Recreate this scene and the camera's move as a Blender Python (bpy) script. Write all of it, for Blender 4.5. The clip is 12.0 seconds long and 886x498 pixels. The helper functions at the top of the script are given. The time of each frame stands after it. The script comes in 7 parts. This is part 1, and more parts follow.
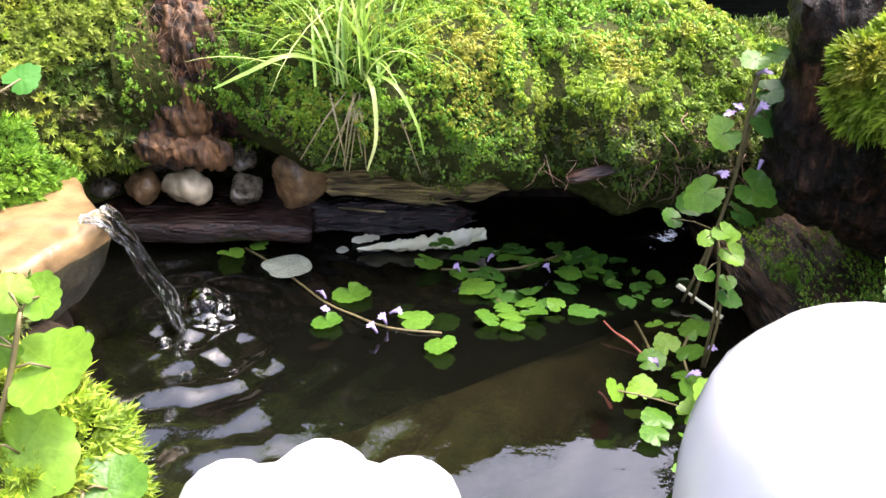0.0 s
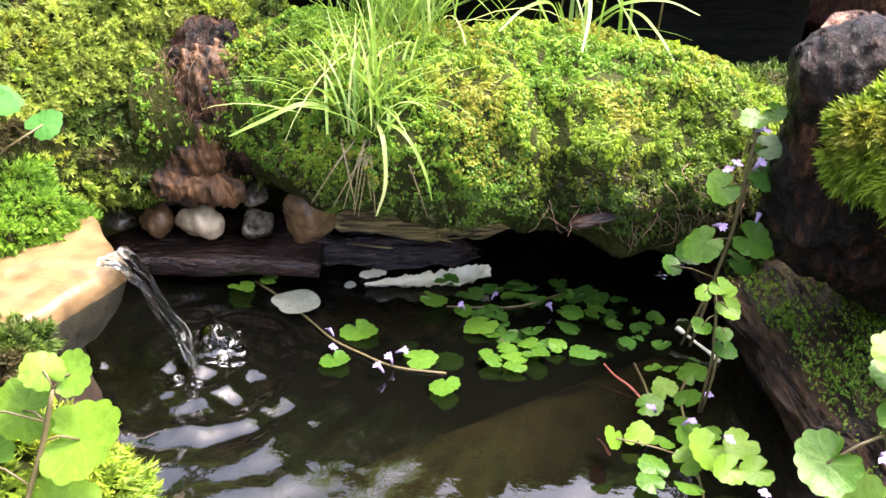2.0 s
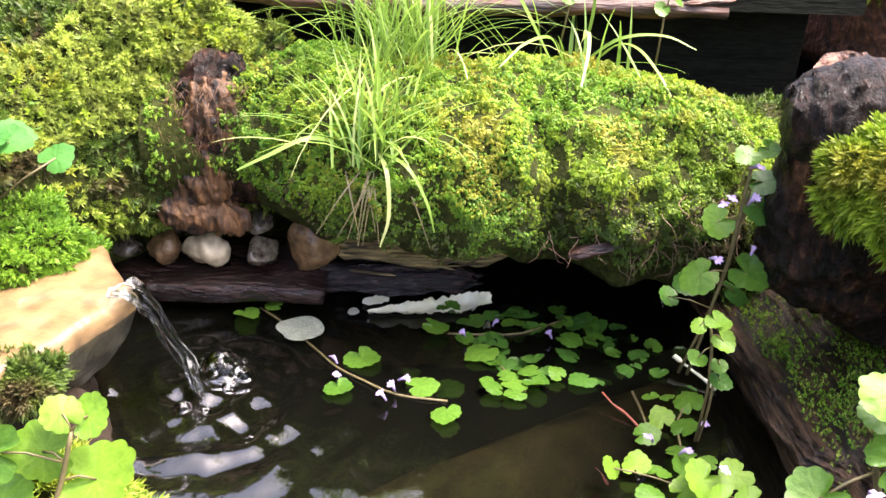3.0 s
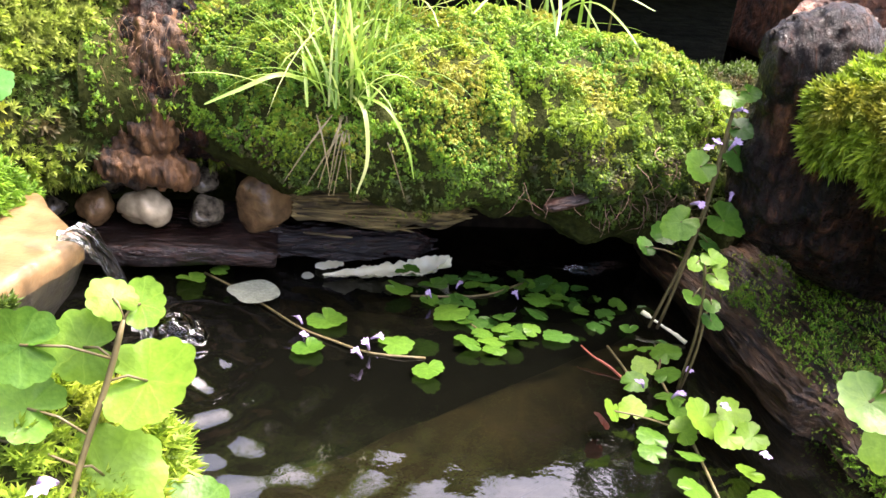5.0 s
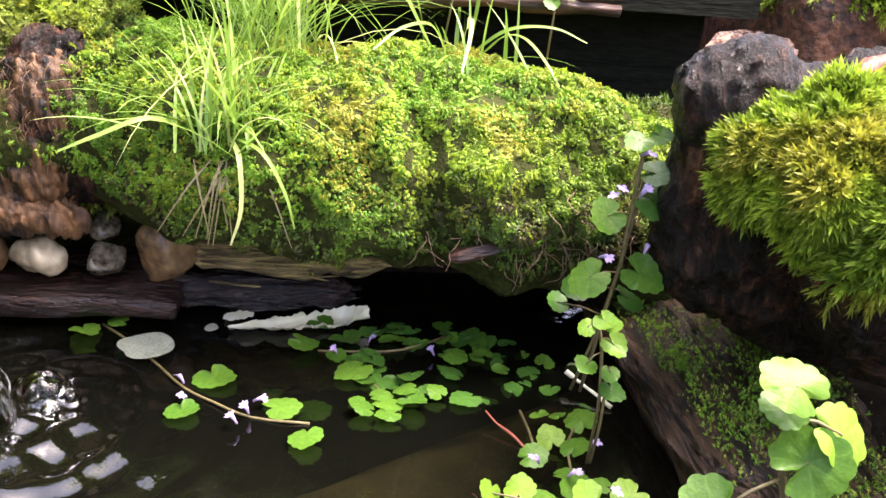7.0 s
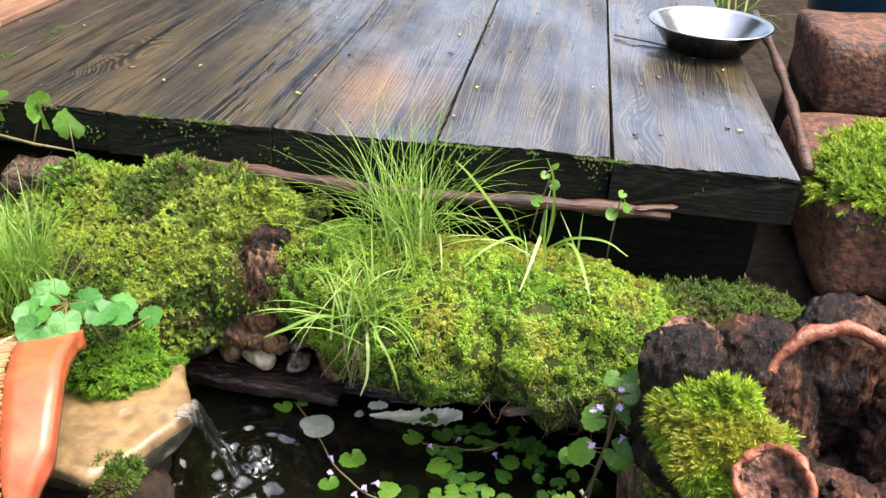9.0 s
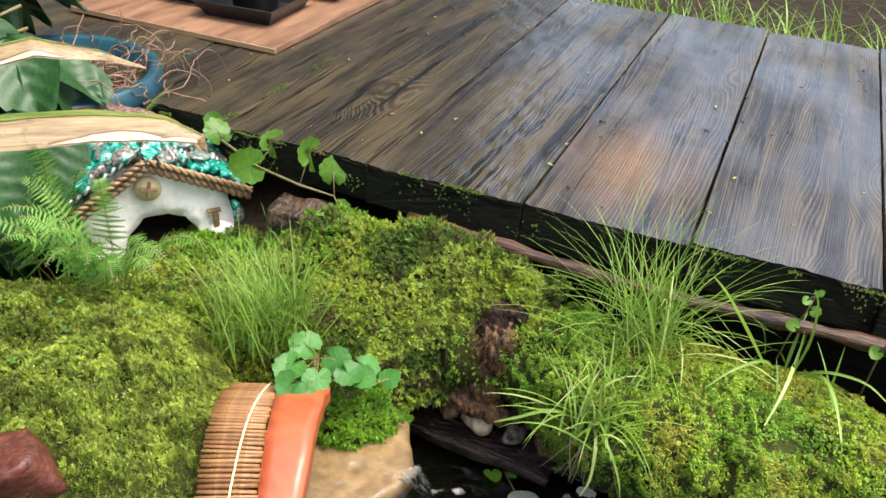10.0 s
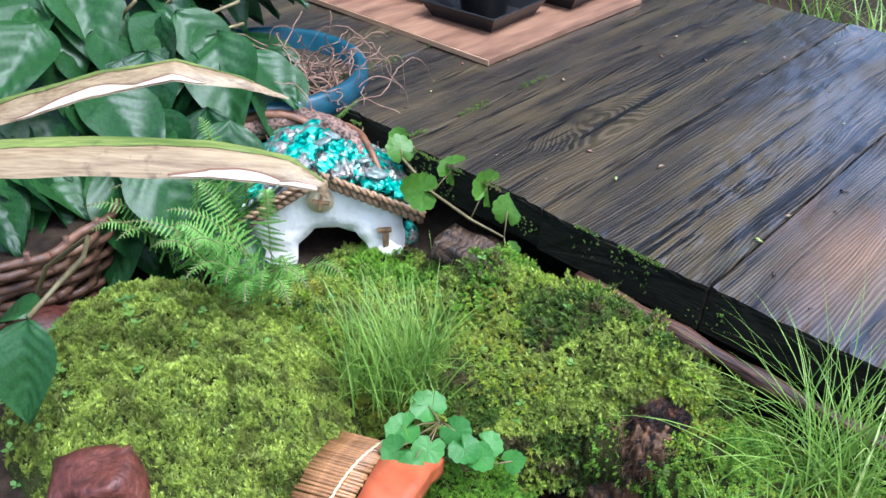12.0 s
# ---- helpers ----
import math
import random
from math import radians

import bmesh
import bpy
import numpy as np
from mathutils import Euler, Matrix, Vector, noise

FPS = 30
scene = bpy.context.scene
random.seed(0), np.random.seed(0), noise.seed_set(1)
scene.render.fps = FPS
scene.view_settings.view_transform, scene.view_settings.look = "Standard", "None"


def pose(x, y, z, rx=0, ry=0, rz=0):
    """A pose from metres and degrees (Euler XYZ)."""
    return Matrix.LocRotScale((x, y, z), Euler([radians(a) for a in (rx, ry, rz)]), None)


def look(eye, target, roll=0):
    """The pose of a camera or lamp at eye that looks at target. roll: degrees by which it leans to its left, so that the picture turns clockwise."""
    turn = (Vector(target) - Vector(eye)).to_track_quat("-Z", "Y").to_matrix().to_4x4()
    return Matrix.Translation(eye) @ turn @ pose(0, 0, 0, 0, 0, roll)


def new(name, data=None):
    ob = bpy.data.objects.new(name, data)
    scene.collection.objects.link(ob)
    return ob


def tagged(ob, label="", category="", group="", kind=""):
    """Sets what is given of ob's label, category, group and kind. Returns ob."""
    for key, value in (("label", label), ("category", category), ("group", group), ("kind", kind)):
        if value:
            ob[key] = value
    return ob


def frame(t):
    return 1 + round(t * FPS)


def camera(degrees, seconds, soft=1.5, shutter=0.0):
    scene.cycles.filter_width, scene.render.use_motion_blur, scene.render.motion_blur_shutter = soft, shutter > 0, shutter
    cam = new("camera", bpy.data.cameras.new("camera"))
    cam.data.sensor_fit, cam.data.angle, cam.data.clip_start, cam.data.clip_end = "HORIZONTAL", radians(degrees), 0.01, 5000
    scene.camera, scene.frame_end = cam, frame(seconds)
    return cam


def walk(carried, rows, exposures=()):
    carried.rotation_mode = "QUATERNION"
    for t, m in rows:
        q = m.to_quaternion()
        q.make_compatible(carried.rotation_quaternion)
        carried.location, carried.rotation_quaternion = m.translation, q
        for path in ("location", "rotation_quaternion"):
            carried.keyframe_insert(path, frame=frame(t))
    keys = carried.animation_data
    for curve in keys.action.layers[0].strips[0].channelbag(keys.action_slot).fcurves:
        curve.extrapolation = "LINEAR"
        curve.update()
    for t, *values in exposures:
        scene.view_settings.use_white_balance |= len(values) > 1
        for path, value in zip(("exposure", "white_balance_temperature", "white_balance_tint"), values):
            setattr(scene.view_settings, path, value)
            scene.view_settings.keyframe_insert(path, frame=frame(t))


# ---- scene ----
cam = camera(56.23, 12.0)
PATH = [
    (0, (0.1736, -0.7272, 0.3252), (0.2287, 0.1601, -0.1327), 1.43),
    (0.5, (0.1728, -0.7341, 0.3360), (0.2273, 0.1530, -0.1221), 1.86),
    (1, (0.1712, -0.7333, 0.3377), (0.2240, 0.1517, -0.1249), 2.05),
    (1.5, (0.1734, -0.7309, 0.3444), (0.2272, 0.1541, -0.1181), 2.14),
    (2, (0.1711, -0.7287, 0.3585), (0.2216, 0.1597, -0.0977), 2.16),
    (2.5, (0.1709, -0.7281, 0.3760), (0.2216, 0.1601, -0.0807), 2.12),
    (2.7, (0.1729, -0.7307, 0.3788), (0.2205, 0.1600, -0.0733), 2.22),
    (4.3, (0.1207, -0.7380, 0.3348), (0.2373, 0.1630, -0.0831), 4.72),
    (4.5, (0.1150, -0.7343, 0.3296), (0.2574, 0.1648, -0.0844), 5.04),
    (5, (0.0938, -0.7232, 0.3122), (0.3067, 0.1656, -0.0937), 6.39),
    (5.5, (0.0648, -0.7215, 0.2929), (0.3369, 0.1564, -0.1011), 7.19),
    (6, (0.0546, -0.7187, 0.2881), (0.3442, 0.1619, -0.0868), 6.70),
    (6.5, (0.1000, -0.6971, 0.2907), (0.3287, 0.2039, -0.0780), 5.47),
    (6.7, (0.1434, -0.6895, 0.3014), (0.3431, 0.2176, -0.0689), 5.38),
    (8.3, (0.3483, -0.7288, 0.4833), (0.2822, 0.1417, -0.0044), 1.02),
    (8.5, (0.3440, -0.7601, 0.5383), (0.2696, 0.1060, 0.0440), 1.27),
    (9, (0.3178, -0.8243, 0.6630), (0.1964, 0.0274, 0.1532), 2.26),
    (9.5, (0.2276, -0.8211, 0.7408), (0.0237, 0.0053, 0.2160), 3.16),
    (10, (0.2297, -0.7908, 0.7510), (-0.0896, -0.0073, 0.2179), 3.41),
    (10.5, (0.2686, -0.7662, 0.7483), (-0.1379, -0.0320, 0.2046), 2.93),
    (11, (0.2804, -0.7330, 0.7762), (-0.1760, -0.0411, 0.2168), 2.19),
    (11.5, (0.2537, -0.6852, 0.7808), (-0.2503, -0.0329, 0.2147), 1.25),
    (12, (0.2405, -0.6355, 0.7680), (-0.3175, -0.0261, 0.2047), 1.43),
]
walk(cam, [(t, look(eye, target, roll)) for t, eye, target, roll in PATH], [(0, 0.88, 6100, 16), (2.5, 1.02, 6250, 18), (6.7, 1.06, 6400, 20), (8.5, 0.66, 6100, 13), (9.5, -0.06, 6300, 7), (10.2, -0.25, 6200, 6), (11, -0.22, 5950, 7), (11.5, -0.20, 5500, 8), (12, -0.22, 4950, 10)])

# ---- world and light ----
world = bpy.data.worlds.new("sky")
scene.world = world
world.use_nodes = True
wn, wl = world.node_tree.nodes, world.node_tree.links
sky = wn.new("ShaderNodeTexSky")
sky.sky_type, sky.sun_disc = "NISHITA", False
sky.sun_elevation, sky.sun_rotation = radians(67), radians(82)
sky.air_density, sky.dust_density, sky.ozone_density = 0.8, 8.0, 0.3
wl.new(sky.outputs[0], wn["Background"].inputs[0])
wn["Background"].inputs[1].default_value = 0.48
sun_data = bpy.data.lights.new("sun", "SUN")
sun_data.energy, sun_data.angle, sun_data.color = 2.8, radians(7), (1.0, 0.96, 0.88)
sun = new("sun", sun_data)
sun.matrix_world = look((1.10, 0.155, 2.75), (0, 0, 0.2))


# ---- materials ----
def principled(name, rough=0.6, metal=0.0):
    m = bpy.data.materials.new(name)
    m.use_nodes = True
    t = m.node_tree
    b = t.nodes["Principled BSDF"]
    b.inputs["Roughness"].default_value, b.inputs["Metallic"].default_value = rough, metal
    return m, t, b


def coords(t, kind="Object", scale=(1, 1, 1)):
    c = t.nodes.new("ShaderNodeTexCoord")
    mp = t.nodes.new("ShaderNodeMapping")
    mp.inputs["Scale"].default_value = scale
    t.links.new(c.outputs[kind], mp.inputs[0])
    return mp.outputs[0]


def noise_tex(t, vec, scale, detail=4.0, rough=0.55, warp=0.0):
    n = t.nodes.new("ShaderNodeTexNoise")
    n.inputs["Scale"].default_value, n.inputs["Detail"].default_value = scale, detail
    n.inputs["Roughness"].default_value, n.inputs["Distortion"].default_value = rough, warp
    t.links.new(vec, n.inputs["Vector"])
    return n.outputs["Fac"]


def ramp(t, fac, stops):
    r = t.nodes.new("ShaderNodeValToRGB")
    e = r.color_ramp.elements
    while len(e) < len(stops):
        e.new(0.5)
    for k, (p, c) in zip(e, stops):
        k.position, k.color = p, (*c, 1.0) if len(c) == 3 else c
    t.links.new(fac, r.inputs[0])
    return r.outputs[0]


def mix(t, fac, a, b, mode="MIX"):
    n = t.nodes.new("ShaderNodeMix")
    n.data_type, n.blend_type = "RGBA", mode
    for socket, v in ((n.inputs[0], fac), (n.inputs[6], a), (n.inputs[7], b)):
        if isinstance(v, (int, float)):
            socket.default_value = v
        elif isinstance(v, tuple):
            socket.default_value = (*v, 1.0)
        else:
            t.links.new(v, socket)
    return n.outputs[2]


def bump(t, b, height, strength=0.5, dist=0.002):
    n = t.nodes.new("ShaderNodeBump")
    n.inputs["Strength"].default_value, n.inputs["Distance"].default_value = strength, dist
    t.links.new(height, n.inputs["Height"])
    t.links.new(n.outputs[0], b.inputs["Normal"])


def rand_object(t):
    return t.nodes.new("ShaderNodeObjectInfo").outputs["Random"]


def rand_island(t):
    return t.nodes.new("ShaderNodeNewGeometry").outputs["Random Per Island"]


def simple(name, dark, light, scale=60.0, rough=0.6, metal=0.0, bump_strength=0.4, dist=0.001, detail=5.0, spread=(0.3, 0.7), stretch=(1, 1, 1), vary=0.0):
    """Two-tone noise at a coarse and a fine scale, with relief."""
    m, t, b = principled(name, rough, metal)
    v = coords(t, scale=stretch)
    coarse, fine = noise_tex(t, v, scale * 0.25, 3), noise_tex(t, v, scale, detail)
    c = mix(t, 0.55, ramp(t, coarse, [(spread[0], dark), (spread[1], light)]), ramp(t, fine, [(spread[0], dark), (spread[1], light)]))
    if vary:
        c = mix(t, vary, c, ramp(t, rand_object(t), [(0, dark), (1, light)]))
    t.links.new(c, b.inputs["Base Color"])
    bump(t, b, fine, bump_strength, dist)
    return m


def leafy(name, dark, light, rough=0.45, through_light=0.35, island=False, scale=25.0, patch=None, spread=(0.35, 0.65), grain=0):
    """Foliage: a glossy sheet that lets some light through; varied leaf by leaf and in patches."""
    m, t, b = principled(name, rough)
    v = coords(t)
    pick = rand_island(t) if island else rand_object(t)
    c = mix(t, 0.5, ramp(t, noise_tex(t, v, scale, 3), [(spread[0], dark), (spread[1], light)]), ramp(t, pick, [(0.0, dark), (1.0, light)]))
    if patch:
        c = mix(t, ramp(t, noise_tex(t, v, patch[1], 2), [(0.5, (0, 0, 0)), (0.62, (1, 1, 1))]), c, patch[0])
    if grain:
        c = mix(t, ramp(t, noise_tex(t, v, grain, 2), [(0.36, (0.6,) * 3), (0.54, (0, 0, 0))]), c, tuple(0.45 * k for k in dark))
    t.links.new(c, b.inputs["Base Color"])
    tr = t.nodes.new("ShaderNodeBsdfTranslucent")
    t.links.new(c, tr.inputs[0])
    ms = t.nodes.new("ShaderNodeMixShader")
    ms.inputs[0].default_value = through_light
    t.links.new(b.outputs[0], ms.inputs[1])
    t.links.new(tr.outputs[0], ms.inputs[2])
    t.links.new(ms.outputs[0], t.nodes["Material Output"].inputs[0])
    bump(t, b, noise_tex(t, v, 350, 3), 0.25, 0.0006)
    return m


MOSS = leafy("moss_bright", (0.11, 0.21, 0.012), (0.50, 0.66, 0.045), 0.6, 0.34, True, 14, ((0.36, 0.36, 0.035), 16), grain=170)
MOSS_GREEN = leafy("moss_leaf_green", (0.06, 0.18, 0.010), (0.34, 0.58, 0.038), 0.6, 0.34, True, 18, grain=190)
# deep green moss, also the shaded copy on log and bank
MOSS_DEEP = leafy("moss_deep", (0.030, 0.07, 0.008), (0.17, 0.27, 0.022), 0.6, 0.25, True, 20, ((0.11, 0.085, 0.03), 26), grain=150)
MOSS_GOLD = leafy("moss_golden", (0.09, 0.15, 0.015), (0.60, 0.72, 0.11), 0.6, 0.32, True, 30, ((0.20, 0.24, 0.04), 40), grain=190)
# older moss bed, kept dark so gaps between sprigs look deeply shaded
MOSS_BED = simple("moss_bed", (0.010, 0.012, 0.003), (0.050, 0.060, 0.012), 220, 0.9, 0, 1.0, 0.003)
GRASS = leafy("grass_blade", (0.08, 0.18, 0.02), (0.33, 0.50, 0.08), 0.4, 0.4, True, 20)
GRASS_PALE = leafy("grass_pale", (0.30, 0.42, 0.10), (0.62, 0.66, 0.26), 0.4, 0.4, True, 20)
def veined(name, dark, light, rough=0.4, through_light=0.3):
    """A round leaf with paler veins fanning from its stalk and a dull, slightly puckered blade."""
    m, t, b = principled(name, rough)
    v = coords(t)
    sep = t.nodes.new("ShaderNodeSeparateXYZ")
    t.links.new(v, sep.inputs[0])
    ang, wave = t.nodes.new("ShaderNodeMath"), t.nodes.new("ShaderNodeMath")
    ang.operation, wave.operation = "ARCTAN2", "PINGPONG"
    t.links.new(sep.outputs[1], ang.inputs[0])
    t.links.new(sep.outputs[0], ang.inputs[1])
    wob_ang = t.nodes.new("ShaderNodeMath")
    wob_ang.operation = "MULTIPLY_ADD"
    t.links.new(noise_tex(t, v, 3.5, 3), wob_ang.inputs[0])
    wob_ang.inputs[1].default_value = 0.35
    t.links.new(ang.outputs[0], wob_ang.inputs[2])
    t.links.new(wob_ang.outputs[0], wave.inputs[0])
    wave.inputs[1].default_value = 0.45
    vein = ramp(t, wave.outputs[0], [(0.0, (1, 1, 1)), (0.055, (0, 0, 0))])
    cell = t.nodes.new("ShaderNodeTexVoronoi")
    cell.inputs["Scale"].default_value = 9
    t.links.new(v, cell.inputs["Vector"])
    c = mix(t, 0.5, ramp(t, noise_tex(t, v, 2.5, 5, 0.65), [(0.3, dark), (0.7, light)]), ramp(t, rand_object(t), [(0.0, dark), (1.0, light)]))
    c = mix(t, ramp(t, cell.outputs["Distance"], [(0.3, (0, 0, 0)), (0.75, (0.18,) * 3)]), c, dark)
    c = mix(t, mix(t, 0.22, (0, 0, 0), vein), c, tuple(min(1, 1.15 * k + 0.02) for k in light))
    t.links.new(c, b.inputs["Base Color"])
    tr, ms = t.nodes.new("ShaderNodeBsdfTranslucent"), t.nodes.new("ShaderNodeMixShader")
    t.links.new(c, tr.inputs[0])
    ms.inputs[0].default_value = through_light
    t.links.new(b.outputs[0], ms.inputs[1])
    t.links.new(tr.outputs[0], ms.inputs[2])
    t.links.new(ms.outputs[0], t.nodes["Material Output"].inputs[0])
    b.inputs["Specular IOR Level"].default_value = 0.28
    bump(t, b, mix(t, 0.5, cell.outputs["Distance"], vein), 0.06, 0.03)
    return m


IVY = veined("ground_ivy_leaf", (0.040, 0.115, 0.012), (0.145, 0.285, 0.030), 0.36, 0.32)
IVY_BLUE = veined("round_leaf_cool", (0.035, 0.135, 0.024), (0.095, 0.27, 0.050), 0.40, 0.3)
IVY_PALE = veined("young_leaf", (0.085, 0.185, 0.014), (0.235, 0.40, 0.036), 0.4, 0.36)
# ivy colour darkened to carry shade and the dimming of the water
IVY_DEEP = veined("shade_dimmed_leaf", (0.022, 0.075, 0.011), (0.085, 0.20, 0.028), 0.38, 0.25)
FERN = leafy("fern_frond", (0.10, 0.26, 0.035), (0.30, 0.54, 0.11), 0.5, 0.4, True)
BIGLEAF = leafy("dark_glossy_leaf", (0.004, 0.022, 0.007), (0.030, 0.092, 0.020), 0.36, 0.12, False, 30)
BIGLEAF.node_tree.nodes["Principled BSDF"].inputs["Specular IOR Level"].default_value = 0.36
STEM = simple("stem_green_brown", (0.07, 0.06, 0.022), (0.20, 0.16, 0.065), 150, 0.5)
STEM_RED = simple("stem_red", (0.22, 0.05, 0.03), (0.38, 0.11, 0.06), 150, 0.5)
PETAL = simple("lilac_petal", (0.24, 0.17, 0.36), (0.48, 0.38, 0.60), 200, 0.5)
WHITE_PETAL = simple("white_petal", (0.74, 0.70, 0.42), (0.90, 0.88, 0.70), 90, 0.45)
SOIL = simple("damp_soil", (0.008, 0.006, 0.004), (0.040, 0.028, 0.018), 70, 0.85, 0, 0.8, 0.006)
BARK = simple("wet_dark_bark", (0.008, 0.006, 0.005), (0.13, 0.075, 0.05), 60, 0.32, 0, 1.0, 0.006, 7, (0.38, 0.74))
BARK_BROWN = simple("brown_bark", (0.05, 0.022, 0.011), (0.26, 0.12, 0.055), 60, 0.5, 0, 0.9, 0.003)


def wet_bark():
    """Dark wet bark with tan and reddish bare patches, deep fissures and a thin shine of water."""
    m, t, b = principled("wet_burl_bark", 0.4)
    v = coords(t)
    fine, mid, coarse = noise_tex(t, v, 330, 6, 0.7), noise_tex(t, coords(t, scale=(1, 0.6, 0.25)), 120, 7, 0.65, 1.4), noise_tex(t, v, 20, 5, 0.6)
    dark = ramp(t, mid, [(0.42, (0.002, 0.0014, 0.001)), (0.58, (0.018, 0.008, 0.005)), (0.74, (0.13, 0.055, 0.028))])
    bare = ramp(t, mid, [(0.36, (0.010, 0.0045, 0.0025)), (0.52, (0.065, 0.025, 0.012)), (0.72, (0.26, 0.12, 0.062))])
    t.links.new(mix(t, ramp(t, coarse, [(0.50, (0, 0, 0)), (0.61, (0.95, 0.95, 0.95))]), dark, bare), b.inputs["Base Color"])
    t.links.new(ramp(t, fine, [(0.3, (0.55,) * 3), (0.65, (0.20,) * 3)]), b.inputs["Roughness"])
    b.inputs["Specular IOR Level"].default_value = 0.3
    bump(t, b, mix(t, 0.2, mid, fine), 1.0, 0.009)
    return m


BURL = wet_bark()
LIP = simple("orange_callus", (0.09, 0.026, 0.011), (0.33, 0.105, 0.05), 160, 0.35, 0, 1.0, 0.003, 6)
HEART = simple("rotten_heartwood", (0.012, 0.006, 0.004), (0.42, 0.20, 0.12), 170, 0.4, 0, 1.0, 0.006, 7, (0.4, 0.68))
DARKWOOD = simple("soaked_board", (0.004, 0.0025, 0.002), (0.055, 0.028, 0.021), 240, 0.25, 0, 1.0, 0.004, 6, (0.42, 0.72), (0.3, 1, 1))
SPLINTER = simple("split_wood", (0.03, 0.019, 0.007), (0.50, 0.38, 0.15), 260, 0.6, 0, 1.0, 0.004, 7, (0.42, 0.64), (0.10, 1, 1))
STICK = simple("peeled_stick", (0.010, 0.005, 0.003), (0.125, 0.056, 0.030), 230, 0.45, 0, 1.0, 0.003, 6, (0.38, 0.66), (0.10, 1, 1))
HALF = simple("wet_grooved_wood", (0.005, 0.003, 0.002), (0.14, 0.080, 0.040), 240, 0.45, 0, 1.0, 0.006, 8, (0.42, 0.70), (1, 0.16, 1))
SUNK = simple("algae_covered_wood", (0.020, 0.014, 0.007), (0.085, 0.060, 0.030), 40, 0.9, 0, 0.6, 0.003)
ROOT_WOOD = simple("fibrous_root_wood", (0.006, 0.003, 0.0015), (0.21, 0.100, 0.034), 180, 0.6, 0, 1.0, 0.004, 7, (0.40, 0.70), (1, 1, 0.35))
TWINE = simple("tan_fibre", (0.05, 0.025, 0.012), (0.22, 0.12, 0.055), 200, 0.6)
SANDSTONE = simple("tan_slab", (0.075, 0.050, 0.023), (0.30, 0.19, 0.085), 70, 0.35, 0, 0.7, 0.003, 7)
PEBBLE_PALE = simple("pale_pebble", (0.10, 0.075, 0.04), (0.74, 0.62, 0.42), 90, 0.18, 0, 0.4, 0.001)
PEBBLE_DARK = simple("dark_pebble", (0.004, 0.0035, 0.003), (0.20, 0.17, 0.12), 260, 0.14, 0, 0.4, 0.001)
PEBBLE_BROWN = simple("brown_block", (0.018, 0.010, 0.005), (0.30, 0.185, 0.085), 95, 0.25, 0, 0.9, 0.003)
REDSTONE = simple("dark_red_stone", (0.028, 0.010, 0.007), (0.15, 0.046, 0.03), 130, 0.45, 0, 0.9, 0.003)
BRICK = simple("weathered_brick", (0.016, 0.008, 0.005), (0.22, 0.085, 0.038), 110, 0.75, 0, 1.0, 0.007, 7, (0.38, 0.7))
CLAY = simple("orange_clay", (0.25, 0.045, 0.016), (0.47, 0.115, 0.045), 60, 0.38, 0, 0.4, 0.0012)
REED = simple("split_reed", (0.07, 0.026, 0.008), (0.40, 0.21, 0.08), 260, 0.4, 0, 0.6, 0.0006, 5, (0.3, 0.7), (1, 0.4, 1), 0.4)
CORD = simple("pale_cord", (0.50, 0.44, 0.22), (0.76, 0.70, 0.44), 400, 0.7)
SILT = simple("pond_silt", (0.016, 0.017, 0.010), (0.050, 0.050, 0.030), 24, 0.9)
PLASTER = simple("white_glazed_plaster", (0.62, 0.58, 0.47), (0.93, 0.91, 0.85), 60, 0.35, 0, 0.8, 0.004, 6, (0.22, 0.48))


def glitter_roof():
    """Turquoise foil flakes over worn silvery-brown ground."""
    m, t, b = principled("turquoise_glitter_roof", 0.3, 0.35)
    v = coords(t)
    cell = t.nodes.new("ShaderNodeTexVoronoi")
    cell.inputs["Scale"].default_value = 210
    t.links.new(v, cell.inputs["Vector"])
    pick = t.nodes.new("ShaderNodeSeparateColor")
    t.links.new(cell.outputs["Color"], pick.inputs[0])
    foil = ramp(t, pick.outputs[0], [(0.0, (0.0, 0.05, 0.04)), (0.55, (0.01, 0.28, 0.20)), (1.0, (0.12, 0.60, 0.46))])
    bare = ramp(t, noise_tex(t, v, 260, 5), [(0.35, (0.06, 0.045, 0.035)), (0.65, (0.40, 0.38, 0.34))])
    t.links.new(mix(t, ramp(t, noise_tex(t, v, 42, 4, 0.6), [(0.50, (0, 0, 0)), (0.58, (1, 1, 1))]), foil, bare), b.inputs["Base Color"])
    bump(t, b, pick.outputs[1], 0.8, 0.003)
    return m


ROPE = simple("bronze_rope_trim", (0.09, 0.05, 0.022), (0.36, 0.23, 0.12), 90, 0.4, 0, 0.5, 0.001)
SILVER = simple("worn_silver_glitter", (0.08, 0.12, 0.10), (0.36, 0.42, 0.38), 260, 0.3, 0.4, 0.8, 0.001)
GREEN_ROOF = glitter_roof()
CREAM = simple("cream_disc", (0.55, 0.44, 0.22), (0.74, 0.64, 0.40), 80, 0.5)
BLUE = simple("blue_glaze", (0.004, 0.016, 0.03), (0.012, 0.05, 0.08), 50, 0.4)
OCHRE = simple("ochre_glaze", (0.20, 0.13, 0.03), (0.50, 0.36, 0.10), 90, 0.4)
PORCELAIN = simple("white_porcelain", (0.62, 0.64, 0.66), (0.70, 0.71, 0.72), 20, 0.12, 0, 0.05, 0.0004)
POT_BLUE = simple("teal_plastic", (0.008, 0.035, 0.055), (0.018, 0.08, 0.11), 40, 0.35, 0, 0.15)
BLACK_PLASTIC = simple("black_plastic", (0.008, 0.008, 0.008), (0.02, 0.02, 0.021), 60, 0.3, 0, 0.2)
